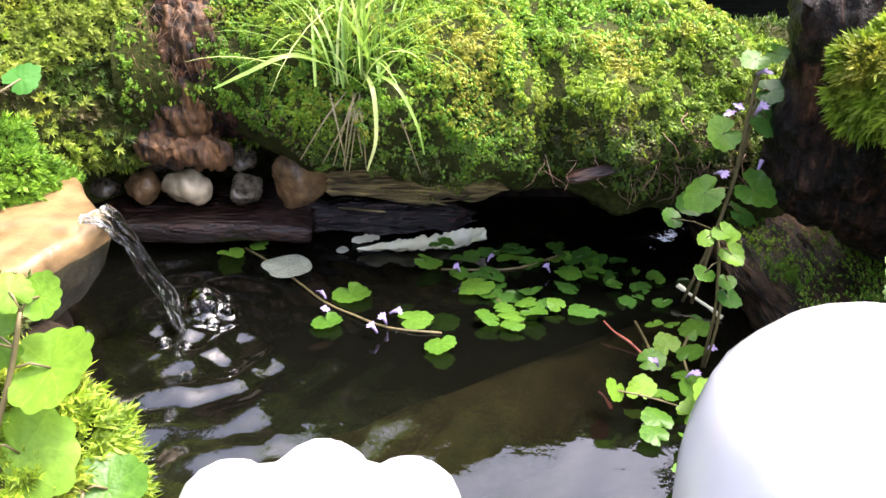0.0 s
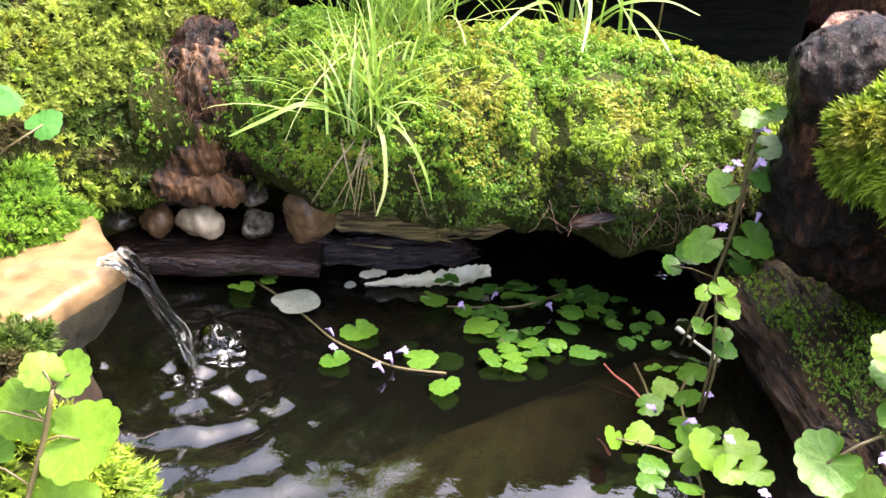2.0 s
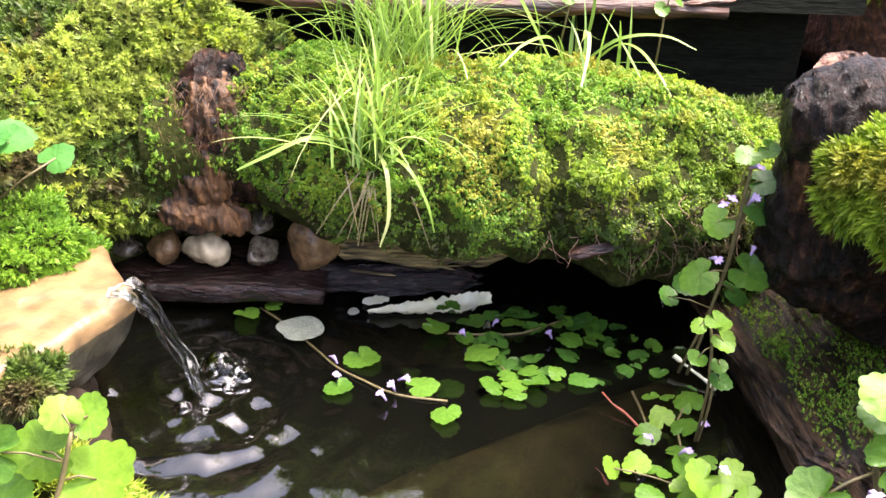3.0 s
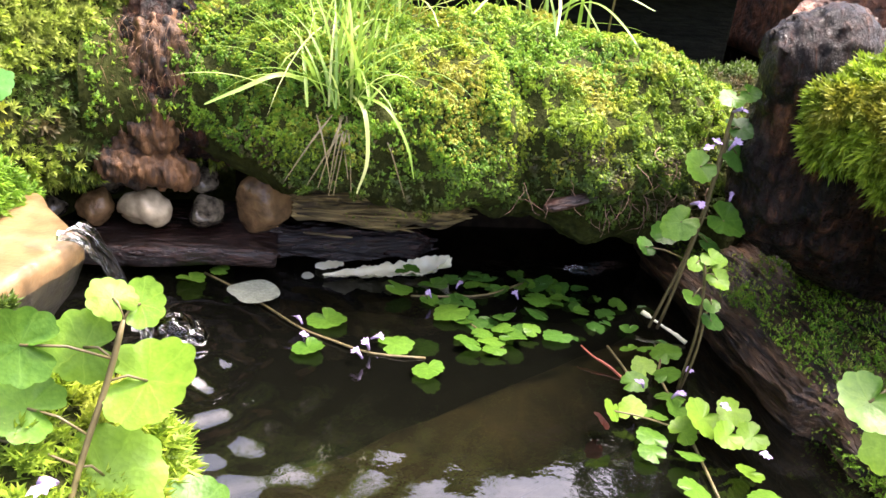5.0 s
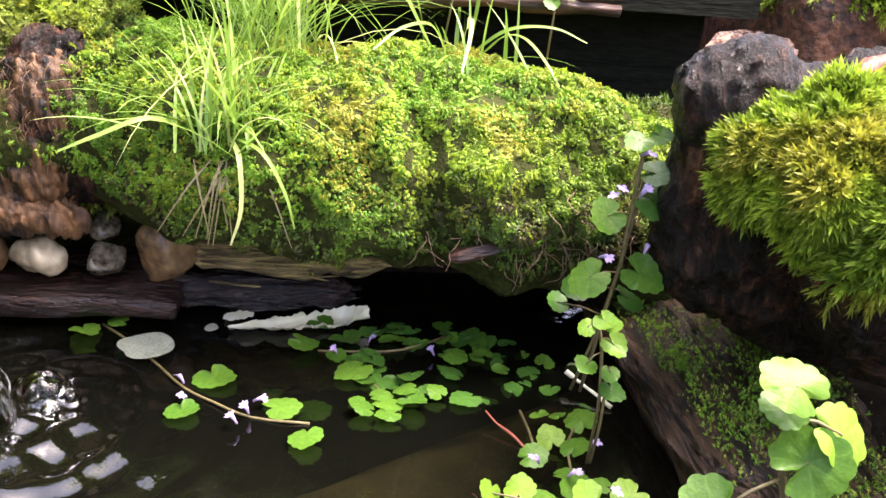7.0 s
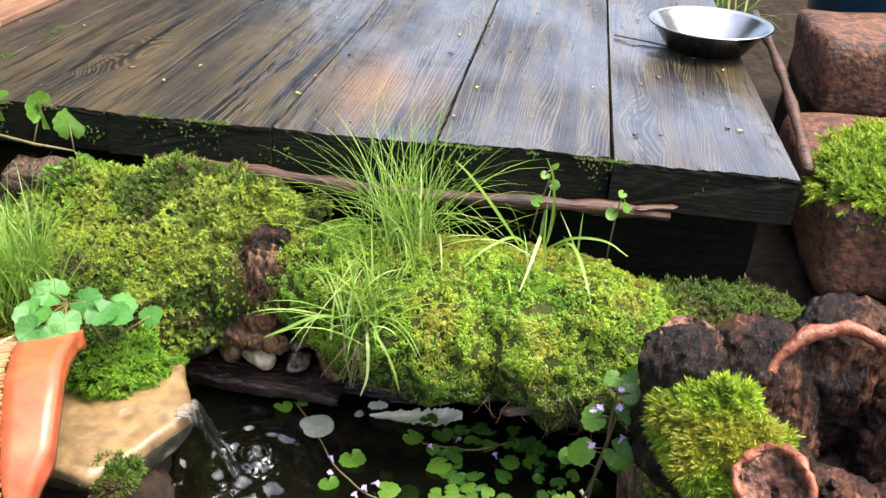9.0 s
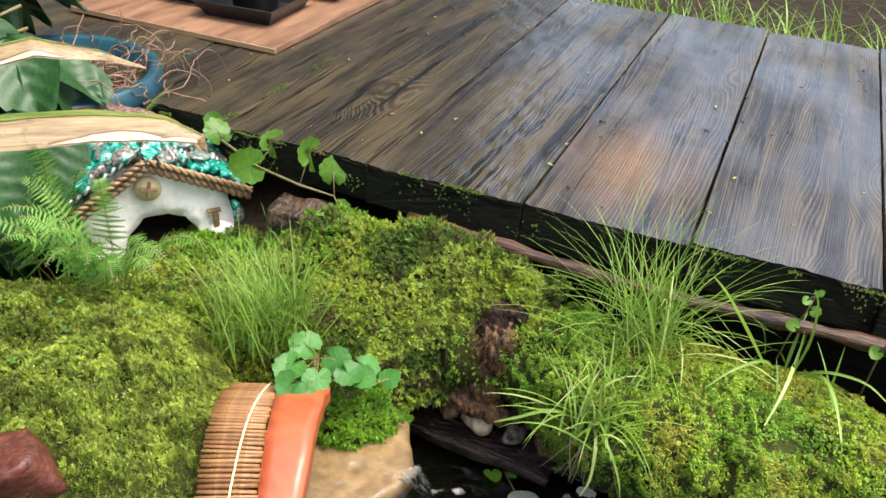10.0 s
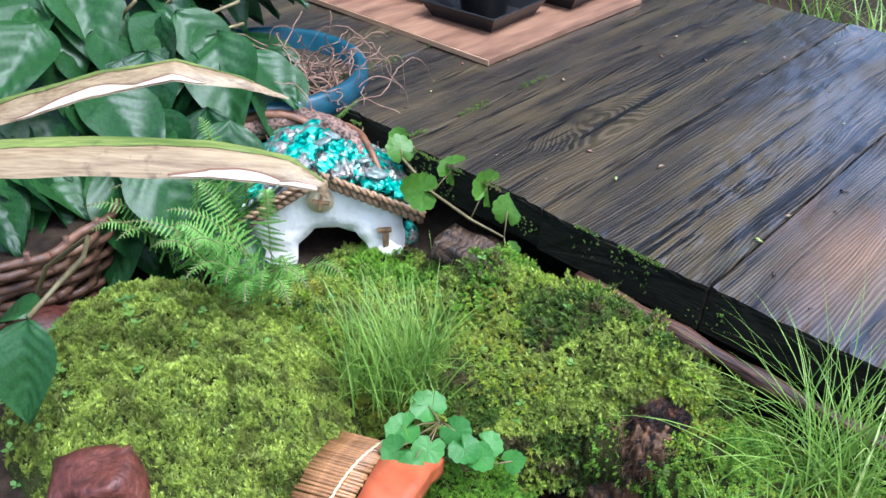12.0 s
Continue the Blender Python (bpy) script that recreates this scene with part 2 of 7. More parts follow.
PLY = simple("plywood", (0.08, 0.035, 0.02), (0.29, 0.165, 0.095), 60, 0.5, 0, 0.4, 0.0008, 5, (0.3, 0.7), (1, 0.2, 1))
PLY_EDGE = simple("plywood_edge", (0.26, 0.15, 0.075), (0.48, 0.32, 0.18), 120, 0.6, 0, 0.4, 0.001, 4, (0.3, 0.7), (0.1, 0.1, 2))
STEEL = simple("brushed_steel", (0.36, 0.36, 0.36), (0.50, 0.50, 0.49), 30, 0.20, 1.0, 0.08, 0.0004)
PAPER = simple("papery_leaf", (0.36, 0.28, 0.17), (0.62, 0.55, 0.42), 120, 0.6)
WICKER = simple("wicker", (0.022, 0.010, 0.006), (0.19, 0.095, 0.05), 90, 0.5, 0, 0.8, 0.001)
ROOTS = simple("dry_root", (0.08, 0.04, 0.025), (0.34, 0.21, 0.135), 120, 0.6, 0, 0.5, 0.0006)


def streaked(name, dark, light, angle, rough=0.5):
    """A dry leaf with fine streaks along its length, which lies at angle degrees in plan, and a few brown blotches."""
    m, t, b = principled(name, rough)
    c, mp = t.nodes.new("ShaderNodeTexCoord"), t.nodes.new("ShaderNodeMapping")
    mp.vector_type = "TEXTURE"
    mp.inputs["Rotation"].default_value = (0, 0, radians(angle))
    mp.inputs["Scale"].default_value = (14, 1, 1)
    t.links.new(c.outputs["Object"], mp.inputs[0])
    fine, wide = noise_tex(t, mp.outputs[0], 500, 4, 0.6), noise_tex(t, mp.outputs[0], 110, 3)
    col = ramp(t, mix(t, 0.5, fine, wide), [(0.34, dark), (0.62, light)])
    blotch = ramp(t, noise_tex(t, coords(t), 38, 5, 0.65), [(0.58, (0, 0, 0)), (0.68, (0.7, 0.7, 0.7))])
    t.links.new(mix(t, blotch, col, tuple(0.55 * k for k in dark)), b.inputs["Base Color"])
    bump(t, b, fine, 0.5, 0.001)
    return m


STRAP_OLIVE = streaked("olive_strap_leaf", (0.06, 0.10, 0.015), (0.20, 0.235, 0.055), 41, 0.4)
STRAP_DRY = streaked("dry_strap_leaf", (0.11, 0.065, 0.028), (0.31, 0.235, 0.125), 41)


def wood_deck():
    """Weathered, wet boards: grain and cracks along y, knots, and pools of rain that smooth it."""
    m, t, b = principled("wet_weathered_deck", 0.4)
    info = t.nodes.new("ShaderNodeObjectInfo")
    c = t.nodes.new("ShaderNodeTexCoord")
    off = t.nodes.new("ShaderNodeVectorMath")
    off.operation = "MULTIPLY_ADD"
    comb = t.nodes.new("ShaderNodeCombineXYZ")
    for k in range(3):
        t.links.new(info.outputs["Random"], comb.inputs[k])
    t.links.new(comb.outputs[0], off.inputs[0])
    off.inputs[1].default_value = (7.0, 5.0, 3.0)
    t.links.new(c.outputs["Object"], off.inputs[2])

    def stretched(sx, sy, sz=1.0):
        mp = t.nodes.new("ShaderNodeMapping")
        mp.inputs["Scale"].default_value = (sx, sy, sz)
        t.links.new(off.outputs[0], mp.inputs[0])
        return mp.outputs[0]

    wave = t.nodes.new("ShaderNodeTexWave")
    wave.wave_type, wave.bands_direction = "BANDS", "X"
    wave.inputs["Scale"].default_value, wave.inputs["Distortion"].default_value = 80, 5.5
    wave.inputs["Detail"].default_value, wave.inputs["Detail Scale"].default_value = 3, 3.0
    vor = t.nodes.new("ShaderNodeTexVoronoi")
    vor.inputs["Scale"].default_value = 4.2
    t.links.new(stretched(1.2, 0.55), vor.inputs["Vector"])
    bulge = ramp(t, vor.outputs["Distance"], [(0.0, (1, 1, 1)), (0.30, (0, 0, 0))])
    # growth rings: lines of equal height on a slope that swells round knots
    sep = t.nodes.new("ShaderNodeSeparateXYZ")
    t.links.new(off.outputs[0], sep.inputs[0])
    rise = sep.outputs[0]
    for source, amount in ((noise_tex(t, stretched(1, 0.16), 5, 3), 0.16), (bulge, 0.045)):
        add = t.nodes.new("ShaderNodeMath")
        add.operation = "MULTIPLY_ADD"
        t.links.new(source, add.inputs[0])
        add.inputs[1].default_value = amount
        t.links.new(rise, add.inputs[2])
        rise = add.outputs[0]
    rings = t.nodes.new("ShaderNodeCombineXYZ")
    t.links.new(rise, rings.inputs[0])
    t.links.new(rings.outputs[0], wave.inputs["Vector"])
    fine = noise_tex(t, stretched(1, 0.03), 420, 4)
    streak = noise_tex(t, stretched(1, 0.1), 30, 5, 0.6, 0.4)
    damp = noise_tex(t, stretched(1, 0.5), 7, 3)
    grain = mix(t, 0.64, wave.outputs["Fac"], mix(t, 0.6, fine, streak))
    wood = ramp(t, grain, [(0.27, (0.0025, 0.002, 0.0016)), (0.44, (0.010, 0.008, 0.006)), (0.60, (0.042, 0.033, 0.022)), (0.78, (0.125, 0.098, 0.062))])
    wood = mix(t, ramp(t, streak, [(0.44, (0, 0, 0)), (0.62, (1, 1, 1))]), wood, mix(t, 0.5, wood, (0.095, 0.070, 0.030)))
    crack = ramp(t, noise_tex(t, stretched(1, 0.035), 70, 3, 0.7, 0.6), [(0.39, (0, 0, 0)), (0.41, (1, 1, 1))])
    wood = mix(t, crack, (0.003, 0.0025, 0.002), wood)
    knot = ramp(t, vor.outputs["Distance"], [(0.035, (0.4, 0.4, 0.4)), (0.06, (1, 1, 1)), (0.10, (0, 0, 0))])
    patch = ramp(t, noise_tex(t, stretched(1, 0.3), 8, 4, 0.6), [(0.40, (0, 0, 0)), (0.62, (1, 1, 1))])
    wood = mix(t, mix(t, 0.22, (0, 0, 0), patch), wood, mix(t, grain, (0.012, 0.010, 0.008), (0.036, 0.029, 0.021)))
    wood = mix(t, knot, wood, (0.020, 0.014, 0.009))
    moss = ramp(t, noise_tex(t, stretched(1, 0.25), 9, 6, 0.7), [(0.62, (0, 0, 0)), (0.74, (0.7, 0.7, 0.7))])
    wood = mix(t, moss, wood, (0.022, 0.030, 0.009))
    # one worn tan patch near the front of the board beside the gap
    far = t.nodes.new("ShaderNodeVectorMath")
    far.operation = "DISTANCE"
    flat = t.nodes.new("ShaderNodeMapping")
    flat.inputs["Scale"].default_value = (1, 0.55, 0)
    t.links.new(c.outputs["Object"], flat.inputs[0])
    t.links.new(flat.outputs[0], far.inputs[0])
    far.inputs[1].default_value = (0.092, 0.088, 0)
    ragged = t.nodes.new("ShaderNodeMath")
    ragged.operation = "MULTIPLY_ADD"
    t.links.new(streak, ragged.inputs[0])
    ragged.inputs[1].default_value = 0.20
    t.links.new(far.outputs["Value"], ragged.inputs[2])
    worn = ramp(t, ragged.outputs[0], [(0.085, (0.85, 0.85, 0.85)), (0.185, (0, 0, 0))])
    wood = mix(t, worn, wood, mix(t, grain, (0.10, 0.055, 0.026), (0.30, 0.18, 0.095)))
    t.links.new(wood, b.inputs["Base Color"])
    t.links.new(ramp(t, mix(t, 0.3, damp, fine), [(0.38, (0.30,) * 3), (0.62, (0.50,) * 3)]), b.inputs["Roughness"])
    # a film of rain, thickest in the damp patches
    b.inputs["Coat IOR"].default_value = 1.95
    t.links.new(ramp(t, damp, [(0.40, (0.28,) * 3), (0.60, (1.0,) * 3)]), b.inputs["Coat Weight"])
    t.links.new(ramp(t, mix(t, 0.4, damp, streak), [(0.36, (0.32,) * 3), (0.60, (0.15,) * 3)]), b.inputs["Coat Roughness"])
    film = t.nodes.new("ShaderNodeBump")
    film.inputs["Strength"].default_value, film.inputs["Distance"].default_value = 0.30, 0.002
    t.links.new(mix(t, 0.35, streak, crack), film.inputs["Height"])
    t.links.new(film.outputs[0], b.inputs["Coat Normal"])
    b.inputs["Specular IOR Level"].default_value = 0.25
    h = mix(t, 0.5, mix(t, 0.4, grain, fine), crack, "MULTIPLY")
    bump(t, b, h, 0.9, 0.003)
    return m


DECK = wood_deck()
# soaked end grain, with the shade under the deck edge in its colour
SHADED_TIMBER = simple("soaked_shaded_timber", (0.002, 0.0025, 0.0015), (0.016, 0.017, 0.010), 130, 0.8, 0, 0.9, 0.002, 5, (0.3, 0.7), (0.5, 1, 2.5))

for dull in (SHADED_TIMBER, MOSS_BED, SOIL):
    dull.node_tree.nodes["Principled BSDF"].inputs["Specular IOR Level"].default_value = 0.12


def water_surface():
    """A clear film over dark water: what lies below shows through it tinted, the sky is mirrored by Fresnel."""
    m, t, b = principled("pond_water", 0.02)
    out = t.nodes["Material Output"]
    clear, gloss = t.nodes.new("ShaderNodeBsdfTransparent"), t.nodes.new("ShaderNodeBsdfGlossy")
    clear.inputs[0].default_value = (0.36, 0.37, 0.27, 1)
    gloss.inputs["Roughness"].default_value = 0.02
    fres, ms = t.nodes.new("ShaderNodeFresnel"), t.nodes.new("ShaderNodeMixShader")
    fres.inputs["IOR"].default_value = 1.90
    bp = t.nodes.new("ShaderNodeBump")
    bp.inputs["Strength"].default_value, bp.inputs["Distance"].default_value = 0.30, 0.002
    t.links.new(noise_tex(t, coords(t), 44, 4, 0.5), bp.inputs["Height"])
    for n in (gloss, fres):
        t.links.new(bp.outputs[0], n.inputs["Normal"])
    # a little silt hangs in the water
    murk, cloudy = t.nodes.new("ShaderNodeBsdfDiffuse"), t.nodes.new("ShaderNodeMixShader")
    murk.inputs[0].default_value = (0.115, 0.12, 0.085, 1)
    cloudy.inputs[0].default_value = 0.018
    t.links.new(clear.outputs[0], cloudy.inputs[1])
    t.links.new(murk.outputs[0], cloudy.inputs[2])
    t.links.new(fres.outputs[0], ms.inputs[0])
    t.links.new(cloudy.outputs[0], ms.inputs[1])
    t.links.new(gloss.outputs[0], ms.inputs[2])
    t.links.new(ms.outputs[0], out.inputs[0])
    return m


WATER = water_surface()


def glass_water():
    m, t, b = principled("running_water", 0.03)
    b.inputs["Transmission Weight"].default_value, b.inputs["IOR"].default_value = 1.0, 1.33
    b.inputs["Base Color"].default_value = (0.93, 0.95, 0.95, 1)
    bump(t, b, noise_tex(t, coords(t, scale=(1, 1, 0.3)), 90, 3), 0.5, 0.002)
    return m


RUNNING = glass_water()


# ---- building helpers ----
def mesh_of(name, verts, faces, smooth=True):
    me = bpy.data.meshes.new(name)
    me.from_pydata([tuple(v) for v in verts], [], [tuple(f) for f in faces])
    me.polygons.foreach_set("use_smooth", [smooth] * len(me.polygons))
    me.update()
    return me


def quads_mesh(name, verts):
    """A mesh from an (n, m, 3) array: n loose faces of m corners."""
    verts = np.asarray(verts, np.float32)
    n, m = verts.shape[:2]
    me = bpy.data.meshes.new(name)
    me.vertices.add(m * n)
    me.vertices.foreach_set("co", verts.reshape(-1))
    me.loops.add(m * n)
    me.loops.foreach_set("vertex_index", np.arange(m * n, dtype=np.int32))
    me.polygons.add(n)
    me.polygons.foreach_set("loop_start", np.arange(0, m * n, m, dtype=np.int32))
    me.polygons.foreach_set("loop_total", np.full(n, m, np.int32))
    me.update(calc_edges=True)
    return me


def link(name, me, material, parent=None, label="", m=None):
    if isinstance(me, bmesh.types.BMesh):
        bm, me = me, bpy.data.meshes.new(name)
        bm.to_mesh(me)
        bm.free()
        me.polygons.foreach_set("use_smooth", [True] * len(me.polygons))
    if material and not me.materials:
        me.materials.append(material)
    ob = new(name, me)
    if parent:
        ob.parent = parent
    if m is not None:
        ob.matrix_basis = m
    return tagged(ob, label) if label else ob




def thing(name, label, category, m=None, group="", kind=""):
    ob = new(name)
    ob.empty_display_size = 0.01
    if m is not None:
        ob.matrix_basis = m
    return tagged(ob, label, category, group, kind)


def smooth(a, b, v):
    t = np.clip((v - a) / (b - a), 0, 1)
    return t * t * (3 - 2 * t)


def wob(x, y, z, f, seed=0.0):
    return noise.noise(Vector((x * f + seed, y * f - seed * 0.7, z * f + 2 * seed)))


def grid_mesh(name, fn, nu, nv, close_u=False):
    """A sheet of (nu+1) x (nv+1) points fn(u, v), u and v from 0 to 1."""
    verts = [fn(i / nu, j / nv) for j in range(nv + 1) for i in range(nu + (0 if close_u else 1))]
    w = nu if close_u else nu + 1
    faces = [(j * w + i, j * w + (i + 1) % w, (j + 1) * w + (i + 1) % w, (j + 1) * w + i) for j in range(nv) for i in range(nu)]
    return mesh_of(name, verts, faces)


def tube(points, radii, sides=8, cap=True):
    """A round bar along points; returns vertices and faces."""
    pts = [Vector(p) for p in points]
    verts, faces, side = [], [], None
    for k, p in enumerate(pts):
        d = (pts[min(k + 1, len(pts) - 1)] - pts[max(k - 1, 0)]).normalized()
        if side is None:
            side = d.orthogonal().normalized()
        side = (side - d * side.dot(d)).normalized()
        up = d.cross(side)
        r = radii[k] if hasattr(radii, "__len__") else radii
        verts += [p + (side * math.cos(a) + up * math.sin(a)) * r for a in (2 * math.pi * s / sides for s in range(sides))]
    for k in range(len(pts) - 1):
        for s in range(sides):
            faces.append((k * sides + s, k * sides + (s + 1) % sides, (k + 1) * sides + (s + 1) % sides, (k + 1) * sides + s))
    if cap:
        faces.append(tuple(range(sides))[::-1])
        faces.append(tuple((len(pts) - 1) * sides + s for s in range(sides)))
    return verts, faces


def tube_mesh(name, points, radii, sides=8):
    return mesh_of(name, *tube(points, radii, sides))


def arc(a, b, lift, n=8):
    """Points from a to b, lifted by lift (a vector) in the middle."""
    a, b, lift = Vector(a), Vector(b), Vector(lift)
    return [a.lerp(b, t) + lift * 4 * t * (1 - t) for t in (k / (n - 1) for k in range(n))]


def smoothed(row, n):
    """More points along a line of points or radii."""
    a = np.asarray(row, float)
    at = np.linspace(0, len(row) - 1, (len(row) - 1) * n + 1)
    if a.ndim == 1:
        return list(np.interp(at, range(len(row)), a))
    full = np.concatenate([[2 * a[0] - a[1]], a, [2 * a[-1] - a[-2]]])
    out = []
    for q in at:
        k = min(int(q), len(row) - 2)
        f, (p0, p1, p2, p3) = q - k, full[k:k + 4]
        out.append(Vector(0.5 * (2 * p1 + (p2 - p0) * f + (2 * p0 - 5 * p1 + 4 * p2 - p3) * f * f + (3 * p1 - p0 - 3 * p2 + p3) * f ** 3)))
    return out


def gnarled(me, amount, freq):
    """Roughens a mesh along its normals."""
    for v in me.vertices:
        q = Vector(v.co)
        v.co = q + Vector(v.normal) * amount * (noise.noise(q * freq) + 0.6 * noise.noise(q * freq * 3))
    me.update()
    return me


def rock(name, size, seed, rough=0.18, flat=0.0, level=3):
    """A stone: a displaced ball, squeezed to size; flat cuts facets into it."""
    bm = bmesh.new()
    bmesh.ops.create_icosphere(bm, subdivisions=level, radius=1)
    rng = random.Random(seed)
    cuts = [(Vector((rng.uniform(-1, 1), rng.uniform(-1, 1), rng.uniform(-1, 1))).normalized(), rng.uniform(0.55, 0.8)) for _ in range(12)] if flat else []
    for v in bm.verts:
        p = v.co.copy()
        for n, d in cuts:
            over = p.dot(n) - d
            if over > 0:
                p -= n * over * flat
        p *= 1 + rough * noise.noise(v.co * 1.3 + Vector((seed, 0, 0))) + rough * 0.3 * noise.noise(v.co * 4 + Vector((0, seed, 0)))
        v.co = Vector((p.x * size[0], p.y * size[1], p.z * size[2]))
    me = bpy.data.meshes.new(name)
    bm.to_mesh(me)
    bm.free()
    me.polygons.foreach_set("use_smooth", [True] * len(me.polygons))
    return me


def box(name, x0, x1, y0, y1, z0, z1, bevel=0.003, cuts=0, jitter=0.0, seed=0):
    bm = bmesh.new()
    bmesh.ops.create_cube(bm, size=1, matrix=Matrix.Translation(((x0 + x1) / 2, (y0 + y1) / 2, (z0 + z1) / 2)) @ Matrix.Diagonal((x1 - x0, y1 - y0, z1 - z0, 1)))
    if bevel:
        bmesh.ops.bevel(bm, geom=list(bm.edges), offset=bevel, segments=2, affect="EDGES", profile=0.6)
    if cuts:
        bmesh.ops.subdivide_edges(bm, edges=[e for e in bm.edges if e.calc_length() > 0.02], cuts=cuts, use_grid_fill=True)
        for v in bm.verts:
            n = noise.noise_vector(v.co * 22 + Vector((seed, seed, 0)))
            v.co += n * jitter
    me = bpy.data.meshes.new(name)
    bm.to_mesh(me)
    bm.free()
    me.polygons.foreach_set("use_smooth", [bool(cuts)] * len(me.polygons))
    return me


def sample(me, count, rng, keep=None):
    """Random places and normals on a mesh, evenly by area; keep(p, n) in 0 to 1 thins them."""
    me.calc_loop_triangles()
    co = np.empty(len(me.vertices) * 3, np.float32)
    me.vertices.foreach_get("co", co)
    co = co.reshape(-1, 3)
    tri = np.empty(len(me.loop_triangles) * 3, np.int32)
    me.loop_triangles.foreach_get("vertices", tri)
    tri = tri.reshape(-1, 3)
    a, b, c = co[tri[:, 0]], co[tri[:, 1]], co[tri[:, 2]]
    nrm = np.cross(b - a, c - a)
    area = np.linalg.norm(nrm, axis=1) + 1e-12
    nrm /= area[:, None]
    pick = rng.choice(len(tri), count, p=area / area.sum())
    r1, r2 = np.sqrt(rng.random(count)), rng.random(count)
    p = a[pick] * (1 - r1)[:, None] + b[pick] * (r1 * (1 - r2))[:, None] + c[pick] * (r1 * r2)[:, None]
    n = nrm[pick]
    if keep is not None:
        ok = rng.random(count) < keep(p, n)
        p, n = p[ok], n[ok]
    return p, n


def sprigs(name, p, n, length, rng, leaves=7, width=0.32, up=0.35, spread=0.9, clump=1.0, cell=0.017):
    """Moss: at each place a leafy shoot, as one mesh of quads; shoots radiate from the middle of their cushion and leave gaps between cushions."""
    k = len(p)
    swell, outward = np.full(k, 0.15), np.zeros((k, 3))
    if clump:
        for i, q in enumerate(p):
            v = Vector((float(q[0]), float(q[1]), float(q[2]))) / cell
            d, near = noise.voronoi(v)
            swell[i] = 0.50 - d[0] + 0.45 * wob(*q, 120, 9) + 0.3 * wob(*q, 30, 4)
            outward[i] = v - near[0]
        ok = swell + rng.normal(0, 0.10, k) > -0.55
        p, n, swell, outward = p[ok], n[ok], swell[ok], outward[ok]
        k = len(p)
    p = p + n * (swell * clump * length * 1.1)[:, None]
    size = length * (0.65 + 0.7 * rng.random(k)) * np.clip(1 + 0.7 * clump * swell, 0.45, 1.5)
    d = n + np.array([0, 0, up]) + 0.75 * outward + rng.normal(0, 0.22, (k, 3))
    d /= np.linalg.norm(d, axis=1)[:, None]
    s = np.cross(d, rng.normal(0, 1, (k, 3)))
    s /= np.linalg.norm(s, axis=1)[:, None]
    w = np.cross(d, s)
    out = []
    for j in range(leaves):
        h = 0.25 + 0.75 * j / max(1, leaves - 1)
        turn = j * 2.4 + rng.random(k) * 0.7
        side = s * np.cos(turn)[:, None] + w * np.sin(turn)[:, None]
        lean = spread * (1.35 - 0.95 * h)
        way = d * math.cos(lean) + side * math.sin(lean)
        cross = np.cross(way, d + 0.01 * side)
        cross /= np.linalg.norm(cross, axis=1)[:, None] + 1e-9
        base = p + d * (size * h * 0.75)[:, None]
        reach = (size * (0.60 - 0.22 * h) * (0.8 + 0.4 * rng.random(k)))[:, None]
        wide = reach * width
        out.append(np.stack([base + cross * wide, base + way * reach - np.array([0, 0, 0.16]) * reach, base - cross * wide], 1))
    return quads_mesh(name, np.concatenate(out))


def blades(name, roots, rng, length, width, droop, lean=0.5, segments=7):
    """Grass: bent, tapering blades from the given roots, as one mesh."""
    verts, faces = [], []
    for x, y, z in roots:
        az, tilt = rng.random() * 2 * math.pi, lean * (0.08 + 1.1 * rng.random() ** 1.4)
        ln, wd, dr = length * (0.5 + 0.7 * rng.random()), width * (0.6 + 0.7 * rng.random()), droop * (0.4 + 1.2 * rng.random())
        p, ang = np.array([x, y, z]), tilt
        flat = np.array([math.cos(az), math.sin(az), 0])
        side = np.array([-math.sin(az), math.cos(az), 0]) * 1.0
        i0 = len(verts)
        for k in range(segments + 1):
            t = k / segments
            wk = wd * (1 - t) ** 0.7 * min(1, 0.5 + 2 * t) * 0.5
            crease = np.array([0, 0, wk * 0.35])
            verts += [p - side * wk, p - crease, p + side * wk]
            p = p + (flat * math.sin(ang) + np.array([0, 0, math.cos(ang)])) * ln / segments
            ang += dr / segments * (0.5 + t)
        for k in range(segments):
            a = i0 + 3 * k
            faces += [(a, a + 1, a + 4, a + 3), (a + 1, a + 2, a + 5, a + 4)]
    return mesh_of(name, verts, faces)


